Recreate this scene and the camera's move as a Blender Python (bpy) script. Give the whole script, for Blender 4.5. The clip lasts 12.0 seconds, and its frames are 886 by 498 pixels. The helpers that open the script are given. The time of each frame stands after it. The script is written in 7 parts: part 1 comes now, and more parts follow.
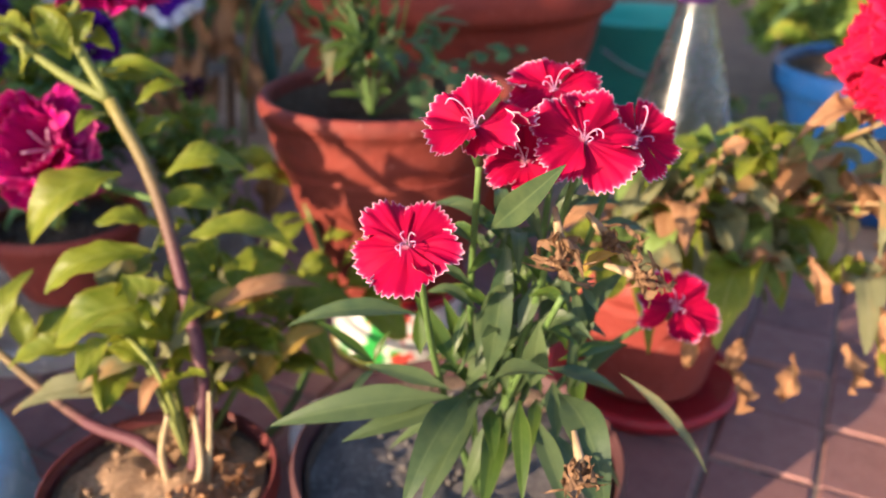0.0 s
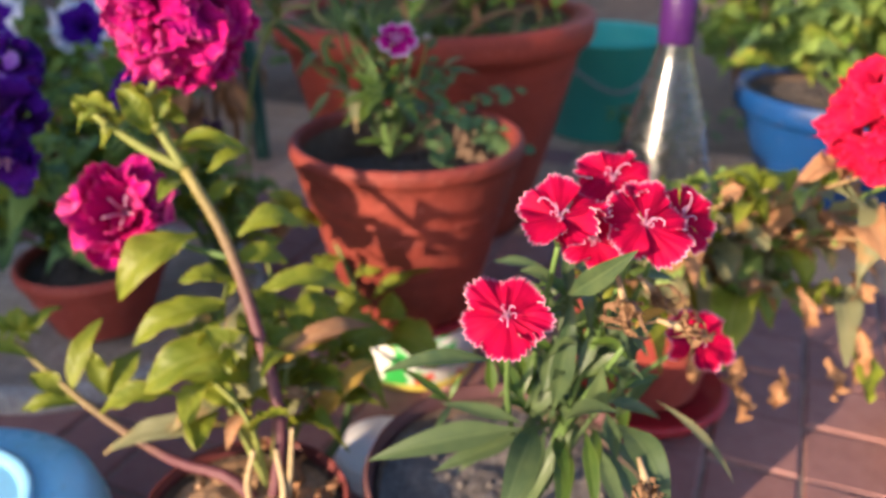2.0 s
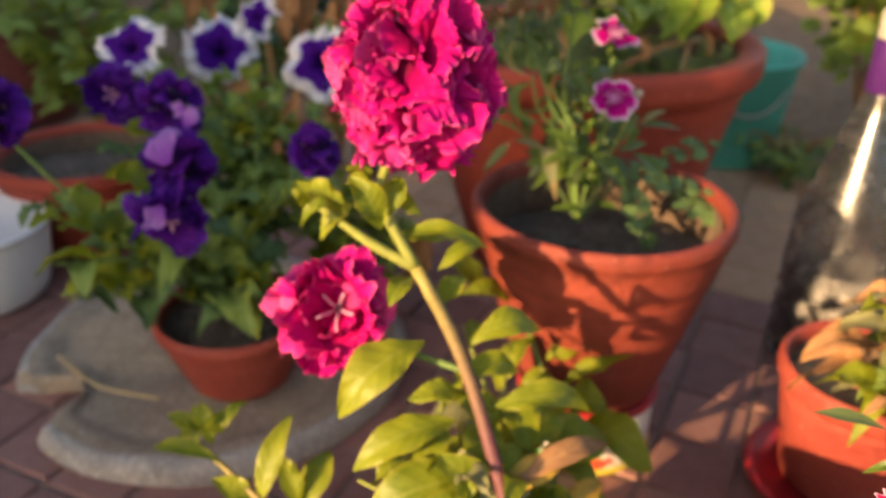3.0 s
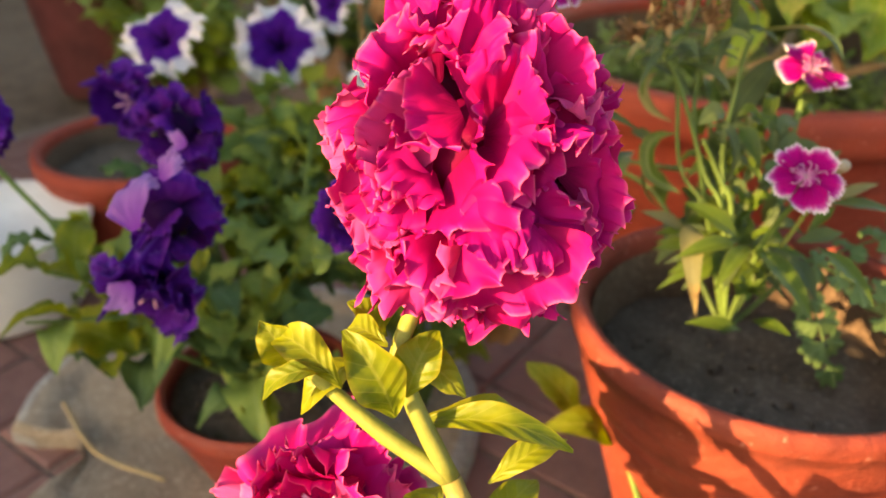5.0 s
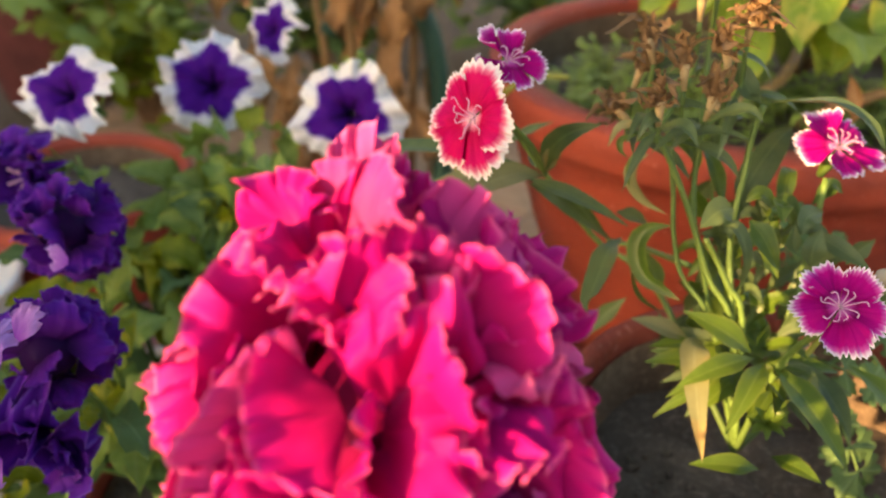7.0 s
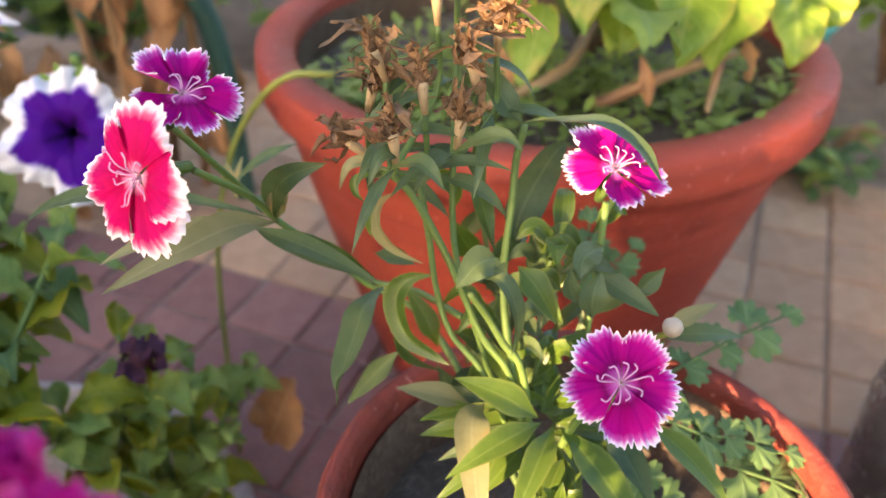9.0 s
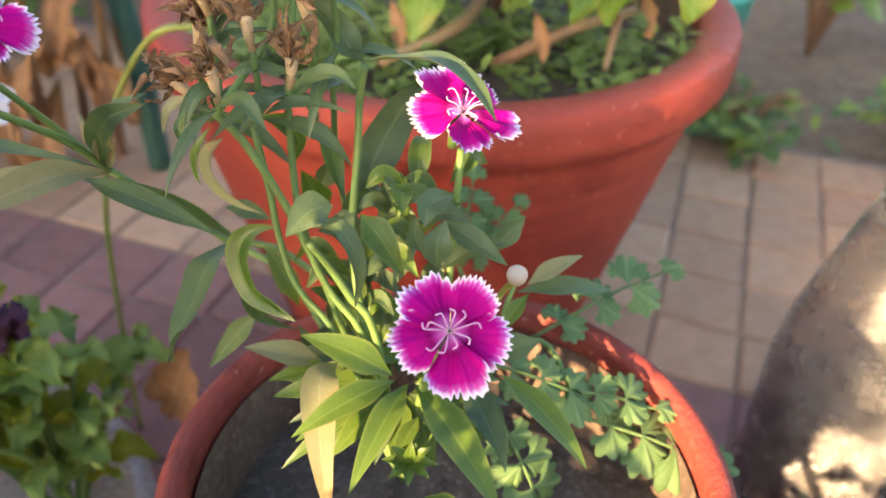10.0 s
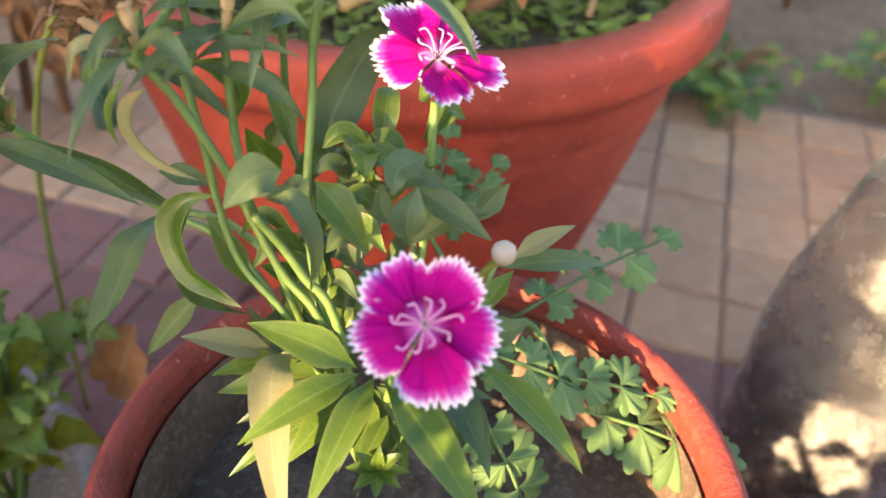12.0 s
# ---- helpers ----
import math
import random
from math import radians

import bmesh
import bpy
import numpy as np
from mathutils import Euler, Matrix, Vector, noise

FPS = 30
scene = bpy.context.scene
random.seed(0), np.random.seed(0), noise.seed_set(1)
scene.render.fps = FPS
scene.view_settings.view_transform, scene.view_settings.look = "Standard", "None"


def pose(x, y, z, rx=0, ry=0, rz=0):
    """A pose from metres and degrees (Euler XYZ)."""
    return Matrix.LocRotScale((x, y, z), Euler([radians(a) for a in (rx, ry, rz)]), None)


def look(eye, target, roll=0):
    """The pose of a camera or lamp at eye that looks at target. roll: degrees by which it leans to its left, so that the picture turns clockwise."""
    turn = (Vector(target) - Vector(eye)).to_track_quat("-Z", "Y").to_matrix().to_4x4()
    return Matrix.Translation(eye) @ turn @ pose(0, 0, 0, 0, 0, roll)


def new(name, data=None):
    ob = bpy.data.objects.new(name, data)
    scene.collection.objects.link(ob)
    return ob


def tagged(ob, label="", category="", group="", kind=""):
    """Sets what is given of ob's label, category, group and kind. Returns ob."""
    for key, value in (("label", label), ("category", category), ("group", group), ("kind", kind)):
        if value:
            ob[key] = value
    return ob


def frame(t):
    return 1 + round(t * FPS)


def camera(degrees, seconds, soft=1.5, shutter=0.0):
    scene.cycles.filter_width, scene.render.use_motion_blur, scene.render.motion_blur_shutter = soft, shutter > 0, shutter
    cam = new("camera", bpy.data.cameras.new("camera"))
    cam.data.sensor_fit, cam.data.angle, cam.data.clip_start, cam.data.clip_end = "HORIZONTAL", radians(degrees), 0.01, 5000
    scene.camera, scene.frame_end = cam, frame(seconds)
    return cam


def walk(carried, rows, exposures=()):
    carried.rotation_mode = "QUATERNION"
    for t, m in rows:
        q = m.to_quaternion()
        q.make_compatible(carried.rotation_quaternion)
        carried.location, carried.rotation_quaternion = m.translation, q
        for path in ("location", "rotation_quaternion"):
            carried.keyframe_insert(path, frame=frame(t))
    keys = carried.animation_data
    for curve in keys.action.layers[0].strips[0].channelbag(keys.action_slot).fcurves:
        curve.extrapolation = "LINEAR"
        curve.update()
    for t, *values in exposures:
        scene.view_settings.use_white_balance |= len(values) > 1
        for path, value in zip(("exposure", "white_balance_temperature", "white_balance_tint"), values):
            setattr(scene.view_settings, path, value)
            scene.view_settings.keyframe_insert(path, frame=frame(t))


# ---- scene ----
cam = camera(57.4, 12.0)
cam.data.dof.use_dof = True
cam.data.dof.focus_distance, cam.data.dof.aperture_fstop = 0.240, 10.0
METRES, EYE, TILT, LEAN, TURN = 0.8, 0.38, -24.85, 0.0, 0.0
ROWS = [
    (0.0, 0.0, 0.0, 0.0, 0.0, 0.0, -0.0),
    (0.5, 0.0071, -0.0317, 0.0064, -1.28, 0.19, 0.77),
    (1.0, 0.002, -0.0569, 0.0086, -2.36, 0.07, 1.43),
    (1.5, -0.0108, -0.0771, 0.0176, -3.3, -0.11, 1.86),
    (2.0, -0.0754, -0.0754, 0.042, -3.71, -0.58, 1.83),
    (2.5, -0.1642, -0.033, 0.0855, -3.22, -1.18, 1.15),
    (3.0, -0.2299, 0.0227, 0.1349, -1.65, -1.97, -0.1),
    (5.0, -0.2073, 0.2499, 0.2201, 6.81, -4.48, -4.53),
    (5.5, -0.202, 0.282, 0.2396, 7.82, -5.16, -4.66),
    (6.0, -0.1974, 0.3014, 0.2551, 8.32, -5.89, -4.3),
    (6.5, -0.1984, 0.3239, 0.2788, 7.9, -6.57, -3.53),
    (8.5, -0.1725, 0.4477, 0.3472, -2.62, -8.86, 0.84),
    (9.0, -0.1449, 0.4545, 0.336, -4.79, -9.73, 1.4),
    (9.5, -0.1178, 0.4589, 0.3264, -6.58, -10.52, 1.63),
    (10.0, -0.0979, 0.4643, 0.3195, -7.87, -11.24, 1.51),
    (10.5, -0.0844, 0.4715, 0.3205, -8.85, -11.97, 1.37),
    (11.0, -0.085, 0.4768, 0.3133, -9.45, -12.76, 1.26),
    (11.5, -0.0866, 0.4907, 0.3086, -9.89, -13.51, 1.26),
    (12.0, -0.0926, 0.5139, 0.3141, -10.18, -14.2, 1.38),
]
walk(cam, [(t, pose(0, 0, EYE, TILT, LEAN, TURN) @ pose(METRES * x, METRES * y, METRES * z, 90 + pitch, roll, yaw)) for t, x, y, z, yaw, pitch, roll in ROWS],
     [(0.0, 1.32, 5250, 14), (2.0, 1.28, 5250, 15), (3.0, 1.42, 7100, 13), (5.0, 2.02, 8400, 9), (6.5, 2.08, 8400, 8), (8.5, 2.50, 6900, 16), (10.5, 2.76, 6400, 13), (12.0, 2.76, 6400, 13)])

# ---- light: a low warm sun from behind the camera's left, and the open sky ----
SUN_AZ, SUN_EL = 48.0, 15.0   # the way the light travels, degrees right of +y; height of the sun
world = bpy.data.worlds.new("sky")
scene.world = world
world.use_nodes = True
sky = world.node_tree.nodes.new("ShaderNodeTexSky")
sky.sky_type, sky.sun_disc = "NISHITA", False
sky.sun_elevation, sky.sun_rotation = radians(SUN_EL), radians(SUN_AZ + 180.0)
sky.dust_density = 2.0
background = world.node_tree.nodes["Background"]
background.inputs["Strength"].default_value = 0.12
world.node_tree.links.new(sky.outputs["Color"], background.inputs["Color"])
sun = new("sun", bpy.data.lights.new("sun", "SUN"))
sun.data.energy, sun.data.angle, sun.data.color = 4.6, radians(0.6), (1.0, 0.68, 0.36)
a, e = radians(SUN_AZ), radians(SUN_EL)
SUN_WAY = Vector((math.sin(a) * math.cos(e), math.cos(a) * math.cos(e), -math.sin(e)))
sun.matrix_world = look(-SUN_WAY * 6, (0, 0, 0))

# ---- materials ----
class Nodes:
    """A small builder for node materials."""

    def __init__(self, name):
        self.m = bpy.data.materials.new(name)
        self.m.use_nodes = True
        self.t = self.m.node_tree
        self.out = self.t.nodes["Material Output"]
        self.b = self.t.nodes["Principled BSDF"]

    def n(self, kind, **values):
        node = self.t.nodes.new("ShaderNode" + kind)
        for key, value in values.items():
            if key in ("blend_type", "data_type", "operation", "feature", "interpolation_type", "invert"):
                if key == "blend_type":
                    node.blend_type = value
                elif key == "data_type":
                    node.data_type = value
                elif key == "operation":
                    node.operation = value
                elif key == "feature":
                    node.feature = value
            else:
                node.inputs[key].default_value = value
        return node

    def l(self, a, b):
        self.t.links.new(a, b)
        return self

    def coords(self, which="Object"):
        return self.t.nodes.new("ShaderNodeTexCoord").outputs[which]

    def noise(self, scale, detail=4.0, rough=0.6, vec=None, distort=0.0):
        node = self.n("TexNoise", Scale=scale, Detail=detail, Roughness=rough, Distortion=distort)
        self.l(vec if vec is not None else self.coords(), node.inputs["Vector"])
        return node.outputs["Fac"]

    def ramp(self, fac, stops):
        node = self.t.nodes.new("ShaderNodeValToRGB")
        el = node.color_ramp.elements
        while len(el) < len(stops):
            el.new(0.5)
        for e_, (p, c) in zip(el, stops):
            e_.position = p
            e_.color = (*c, 1) if len(c) == 3 else c
        self.l(fac, node.inputs["Fac"])
        return node.outputs["Color"]

    def grey(self, fac, stops):
        return self.ramp(fac, [(p, (v, v, v)) for p, v in stops])

    def mix(self, fac, a, b, how="MIX"):
        node = self.n("Mix", data_type="RGBA", blend_type=how)
        for i, value in ((0, fac), (6, a), (7, b)):
            socket = node.inputs[i]
            if isinstance(value, (int, float)):
                socket.default_value = value if i == 0 else (value, value, value, 1)
            elif isinstance(value, tuple):
                socket.default_value = (*value, 1)
            else:
                self.l(value, socket)
        return node.outputs[2]

    def math(self, how, a, b=0.0):
        node = self.n("Math", operation=how)
        for value, socket in ((a, node.inputs[0]), (b, node.inputs[1])):
            if isinstance(value, (int, float)):
                socket.default_value = value
            else:
                self.l(value, socket)
        return node.outputs[0]

    def chance(self):
        return self.t.nodes.new("ShaderNodeObjectInfo").outputs["Random"]

    def bump(self, height, strength=0.3, distance=0.002):
        node = self.n("Bump", Strength=strength, Distance=distance)
        self.l(height, node.inputs["Height"])
        self.l(node.outputs["Normal"], self.b.inputs["Normal"])
        return node.outputs["Normal"]

    def done(self, colour=None, rough=0.6, spec=0.4, **more):
        if isinstance(colour, tuple):
            self.b.inputs["Base Color"].default_value = (*colour, 1)
        elif colour is not None:
            self.l(colour, self.b.inputs["Base Color"])
        if isinstance(rough, (int, float)):
            self.b.inputs["Roughness"].default_value = rough
        else:
            self.l(rough, self.b.inputs["Roughness"])
        self.b.inputs["Specular IOR Level"].default_value = spec
        for key, value in more.items():
            self.b.inputs[key].default_value = value
        return self.m


def terracotta(name, dark, light, dust):
    k = Nodes(name)
    big, fine = k.noise(14, 5, 0.6), k.noise(160, 4, 0.7)
    stretch = k.n("Mapping")
    stretch.inputs["Scale"].default_value = (4.0, 4.0, 150.0)
    k.l(k.coords(), stretch.inputs["Vector"])
    rings = k.noise(1.0, 4, 0.6, stretch.outputs[0])
    c = k.mix(k.grey(big, [(0.3, 0), (0.7, 1)]), dark, light)
    c = k.mix(k.grey(rings, [(0.40, 0.0), (0.70, 0.35)]), c, tuple(v * 0.55 for v in dark))
    c = k.mix(k.grey(fine, [(0.58, 0), (0.78, 0.25)]), c, dust)
    scar = k.noise(48, 4, 0.75, distort=1.8)
    c = k.mix(k.grey(scar, [(0.64, 0), (0.72, 0.45)]), c, dust)
    blotch = k.noise(26, 3, 0.6, distort=0.6)
    c = k.mix(k.grey(blotch, [(0.60, 0), (0.72, 0.45)]), c, tuple(v * 0.5 for v in dark))
    speck = k.noise(210, 2, 0.5)
    c = k.mix(k.grey(speck, [(0.68, 0), (0.73, 0.4)]), c, tuple(min(0.8, v * 1.5 + 0.05) for v in dust))
    k.bump(k.mix(0.5, k.mix(0.5, rings, fine), k.noise(95, 4, 0.65)), 0.8, 0.004)
    return k.done(c, k.grey(big, [(0.3, 0.5), (0.7, 0.8)]), 0.4)


def plastic(name, colour, rough=0.35, spread=0.15, dirt=(0.25, 0.22, 0.18)):
    k = Nodes(name)
    n1, n2 = k.noise(18, 4), k.noise(120, 3, 0.7)
    c = k.mix(n1, colour, tuple(v * (1 - spread * 2) for v in colour))
    c = k.mix(k.grey(n2, [(0.58, 0), (0.8, 0.4)]), c, dirt)
    k.bump(n2, 0.06, 0.001)
    return k.done(c, k.grey(n1, [(0.3, rough), (0.8, rough + 0.2)]), 0.45)


def soil(name, dark, light):
    k = Nodes(name)
    big, fine = k.noise(30, 6, 0.7), k.noise(260, 6, 0.75)
    c = k.mix(k.grey(big, [(0.3, 0), (0.7, 1)]), dark, light)
    c = k.mix(k.grey(fine, [(0.5, 0), (0.72, 0.8)]), c, tuple(min(1, v * 1.9) for v in light))
    k.bump(k.mix(0.6, big, fine), 0.9, 0.004)
    return k.done(c, 0.92, 0.15)


def sheet(k, colour, rough, through_part, bump_from=None, gloss=0.3, tint=(1.0, 1.0, 1.0)):
    """A thin leaf or petal: part of the light goes through."""
    m = k.done(colour, rough, gloss)
    tr = k.n("BsdfTranslucent")
    k.l(k.mix(1.0, colour, tint, "MULTIPLY"), tr.inputs["Color"])
    mixer = k.n("MixShader", Fac=through_part)
    k.l(k.b.outputs[0], mixer.inputs[1]).l(tr.outputs[0], mixer.inputs[2]).l(mixer.outputs[0], k.out.inputs["Surface"])
    return m


def leaf_material(name, dark, light, rib, edge=None, through_part=0.3, rough=0.5, spots=None, veins=0.35):
    k = Nodes(name)
    sep = k.n("SeparateXYZ")
    k.l(k.coords("UV"), sep.inputs[0])
    u, v = sep.outputs[0], sep.outputs[1]
    away = k.math("MULTIPLY", k.math("ABSOLUTE", k.math("SUBTRACT", u, 0.5)), 2.0)
    n1, n2 = k.noise(60, 4, 0.6), k.noise(420, 3, 0.6)
    c = k.mix(k.grey(n1, [(0.3, 0), (0.7, 1)]), dark, light)
    c = k.mix(k.grey(k.chance(), [(0.0, 0.0), (1.0, 0.55)]), c, light)
    vein = k.math("SINE", k.math("ADD", k.math("MULTIPLY", v, 42.0), k.math("MULTIPLY", away, -9.0)))
    c = k.mix(k.grey(vein, [(0.9, 0), (1.0, veins)]), c, rib)
    c = k.mix(k.grey(away, [(0.03, 0.5), (0.1, 0)]), c, rib)
    if edge:
        c = k.mix(k.grey(away, [(0.75, 0), (1.0, 0.6)]), c, edge)
    if spots:
        c = k.mix(k.grey(k.noise(35, 3, 0.6), [(0.56, 0), (0.68, 0.85)]), c, spots)
    k.bump(k.mix(0.5 if veins else 0.0, n2, vein), 0.35, 0.0006)
    return sheet(k, c, rough, through_part, gloss=0.35, tint=(1.0, 1.0, 0.5))


def petal_material(name, stops, streak, streak_part=0.35, through_part=0.3, rim=None, wobble=0.16, lobes=0, tint=None, pale=None, shoulder=0.0):
    """Colours run from the petal's foot (0) to its edge (1), broken by streaks along it."""
    k = Nodes(name)
    sep = k.n("SeparateXYZ")
    k.l(k.coords("UV"), sep.inputs[0])
    u, v = sep.outputs[0], sep.outputs[1]
    stretched = k.n("CombineXYZ")
    k.l(k.math("MULTIPLY", u, 26.0), stretched.inputs[0]).l(k.math("MULTIPLY", v, 2.5), stretched.inputs[1])
    k.l(k.math("MULTIPLY", k.chance(), 40.0), stretched.inputs[2])
    fibre = k.noise(1.0, 4, 0.65, stretched.outputs[0])
    along = k.math("ADD", v, k.math("MULTIPLY", k.math("SUBTRACT", fibre, 0.5), wobble))
    if lobes:
        along = k.math("ADD", along, k.math("MULTIPLY", k.math("COSINE", k.math("MULTIPLY", u, 2 * math.pi * lobes)), -0.06))
    if shoulder:
        away = k.math("MULTIPLY", k.math("ABSOLUTE", k.math("SUBTRACT", u, 0.5)), 2.0)
        along = k.math("ADD", along, k.math("MULTIPLY", k.math("MULTIPLY", k.math("POWER", away, 7.0), k.math("POWER", v, 2.0)), shoulder))
    c = k.ramp(along, stops)
    patch = k.noise(90, 3, 0.6)
    c = k.mix(k.grey(fibre, [(0.45, 0), (0.75, streak_part)]), c, streak)
    c = k.mix(k.grey(patch, [(0.35, 0.0), (0.75, 0.3)]), c, k.mix(1.0, c, (0.62, 0.5, 0.62), "MULTIPLY"))
    if tint:
        c = k.mix(k.grey(k.chance(), [(0.35, 0), (0.95, 0.75)]), c, tint)
    if pale:
        c = k.mix(k.grey(k.math("FRACT", k.math("MULTIPLY", k.chance(), 7.3)), [(0.72, 0), (0.97, 0.5)]), c, pale)
    if rim:
        c = k.mix(k.grey(v, [(0.93, 0), (1.0, 0.4)]), c, rim)
    k.bump(k.mix(0.5, fibre, patch), 0.35, 0.0008)
    return sheet(k, c, 0.6, through_part, gloss=0.07)


def stem_material(name, low, high, z0, z1):
    k = Nodes(name)
    sep = k.n("SeparateXYZ")
    k.l(k.coords("UV"), sep.inputs[0])
    c = k.ramp(sep.outputs[1], [(z0, low), (z1, high)])
    n1 = k.noise(220, 4, 0.7)
    c = k.mix(k.grey(n1, [(0.4, 0), (0.7, 0.5)]), c, k.mix(1.0, c, (0.6, 0.6, 0.5), "MULTIPLY"))
    k.bump(n1, 0.4, 0.0008)
    return k.done(c, 0.55, 0.35)


M_POT = terracotta("terracotta", (0.25, 0.032, 0.018), (0.37, 0.058, 0.029), (0.44, 0.13, 0.085))
# Darker copy of M_POT: shade on the nearer pot is put into its colour.
M_POT_SHADED = terracotta("terracotta_shaded", (0.165, 0.026, 0.016), (0.25, 0.044, 0.026), (0.30, 0.13, 0.10))
M_POT_DARK = terracotta("terracotta_dark", (0.24, 0.035, 0.024), (0.32, 0.060, 0.040), (0.42, 0.20, 0.15))
M_INSIDE = soil("pot_inside", (0.10, 0.065, 0.045), (0.17, 0.12, 0.085))
M_RED_POT = plastic("red_pot", (0.24, 0.055, 0.050), 0.5, 0.4, (0.34, 0.20, 0.16))
M_PURPLE_POT = plastic("purple_grey_pot", (0.11, 0.046, 0.046), 0.5)
M_SOIL_DARK = soil("soil_dark", (0.070, 0.056, 0.046), (0.14, 0.112, 0.090))
M_SOIL_GREY = soil("soil_grey", (0.10, 0.085, 0.075), (0.19, 0.165, 0.145))
M_SOIL_TAN = soil("soil_tan", (0.26, 0.155, 0.08), (0.46, 0.29, 0.16))
M_EARTH = soil("earth", (0.11, 0.078, 0.055), (0.23, 0.165, 0.115))
M_CEMENT = soil("cement", (0.24, 0.19, 0.145), (0.40, 0.325, 0.25))
M_CEMENT_RIM = soil("cement_rim", (0.27, 0.25, 0.235), (0.43, 0.40, 0.375))
M_BLUE = plastic("blue_plastic", (0.006, 0.046, 0.18), 0.35)
M_SKY_BLUE = plastic("pale_blue_plastic", (0.34, 0.70, 0.90), 0.18)
M_TEAL = plastic("teal_plastic", (0.075, 0.44, 0.36), 0.55)
M_WHITE = plastic("white_plastic", (0.82, 0.81, 0.80), 0.35)
M_GREY_DISH = plastic("grey_dish", (0.34, 0.30, 0.29), 0.5)
M_RED_EDGE = plastic("red_edge", (0.45, 0.02, 0.03), 0.35)
M_PURPLE_FOIL = plastic("purple_foil", (0.055, 0.012, 0.11), 0.3, 0.05)
M_LEAF_DRY = leaf_material("dry_leaf", (0.20, 0.09, 0.035), (0.42, 0.22, 0.10), (0.45, 0.28, 0.14), None, 0.2, 0.7)
M_DRY_HEAD = leaf_material("dry_head", (0.13, 0.07, 0.032), (0.30, 0.17, 0.085), (0.36, 0.22, 0.11), None, 0.2, 0.75)
M_LEAF_YELLOW = leaf_material("yellow_leaf", (0.38, 0.20, 0.03), (0.50, 0.34, 0.06), (0.5, 0.4, 0.15), None, 0.35, 0.6)
M_LEAF_PALE = leaf_material("faded_leaf", (0.155, 0.155, 0.068), (0.235, 0.23, 0.110), (0.27, 0.27, 0.15), None, 0.3, 0.6, (0.34, 0.20, 0.07), 0.0)
M_LEAF_DIANTHUS = leaf_material("dianthus_leaf", (0.045, 0.080, 0.034), (0.105, 0.145, 0.052), (0.14, 0.185, 0.075), None, 0.28, 0.42, None, 0.0)
M_LEAF_DIANTHUS_FRESH = leaf_material("fresh_dianthus_leaf", (0.036, 0.078, 0.010), (0.095, 0.150, 0.020), (0.15, 0.205, 0.045), (0.165, 0.20, 0.045), 0.30, 0.36, None, 0.0)
M_LEAF_PETUNIA = leaf_material("petunia_leaf", (0.100, 0.155, 0.008), (0.27, 0.30, 0.018), (0.30, 0.33, 0.06), (0.33, 0.30, 0.03), 0.42, 0.45)
M_LEAF_GREEN = leaf_material("green_leaf", (0.125, 0.21, 0.040), (0.25, 0.335, 0.072), (0.25, 0.33, 0.11), None, 0.3, 0.5)
M_LEAF_BROAD = leaf_material("broad_leaf", (0.10, 0.19, 0.02), (0.24, 0.34, 0.04), (0.33, 0.4, 0.1), (0.4, 0.36, 0.05), 0.35, 0.4, (0.42, 0.37, 0.08))
M_LEAF_WEED = leaf_material("weed_leaf", (0.060, 0.118, 0.036), (0.120, 0.195, 0.062), (0.20, 0.29, 0.12), None, 0.25, 0.6, None, 0.0)
M_STEM_GREEN = stem_material("green_stem", (0.085, 0.14, 0.035), (0.13, 0.21, 0.05), 0.0, 1.0)
M_STEM_PETUNIA = stem_material("petunia_stem", (0.13, 0.045, 0.055), (0.27, 0.23, 0.06), 0.50, 1.0)
M_STEM_LIME = stem_material("lime_stem", (0.20, 0.215, 0.045), (0.25, 0.28, 0.055), 0.0, 1.0)
M_STEM_WOODY = stem_material("woody_stem", (0.22, 0.11, 0.06), (0.30, 0.20, 0.09), 0.0, 1.0)
M_STEM_PALE = stem_material("pale_dry_stem", (0.42, 0.30, 0.16), (0.5, 0.38, 0.2), 0.0, 1.0)
M_STAMEN = Nodes("stamen").done((0.58, 0.29, 0.46), 0.5)
M_BUD = plastic("bud", (0.46, 0.37, 0.27), 0.5)
P_RED = petal_material("red_dianthus_petal", [(0.0, (0.62, 0.30, 0.40)), (0.09, (0.26, 0.002, 0.04)), (0.40, (0.40, 0.0005, 0.034)), (0.87, (0.48, 0.001, 0.052)), (0.95, (0.58, 0.03, 0.12)), (0.98, (0.78, 0.36, 0.48)), (1.0, (0.86, 0.62, 0.70))], (0.36, 0.0, 0.045), 0.4, 0.25, None, 0.06, shoulder=0.10)
P_PINK = petal_material("pink_dianthus_petal", [(0.0, (0.55, 0.45, 0.40)), (0.06, (0.60, 0.20, 0.46)), (0.20, (0.42, 0.035, 0.26)), (0.30, (0.20, 0.002, 0.085)), (0.42, (0.34, 0.0008, 0.15)), (0.76, (0.44, 0.002, 0.20)), (0.88, (0.60, 0.10, 0.42)), (0.96, (0.85, 0.74, 0.85)), (1.0, (0.90, 0.87, 0.90))], (0.30, 0.0, 0.15), 0.4, 0.25, None, 0.22, shoulder=0.28)
P_PINK_RED = petal_material("pink_red_dianthus_petal", [(0.0, (0.80, 0.60, 0.66)), (0.10, (0.72, 0.25, 0.38)), (0.20, (0.46, 0.003, 0.07)), (0.74, (0.54, 0.004, 0.12)), (0.84, (0.70, 0.18, 0.30)), (0.93, (0.87, 0.78, 0.80)), (1.0, (0.9, 0.86, 0.84))], (0.40, 0.0, 0.08), 0.3, 0.25, None, 0.2, shoulder=0.16)
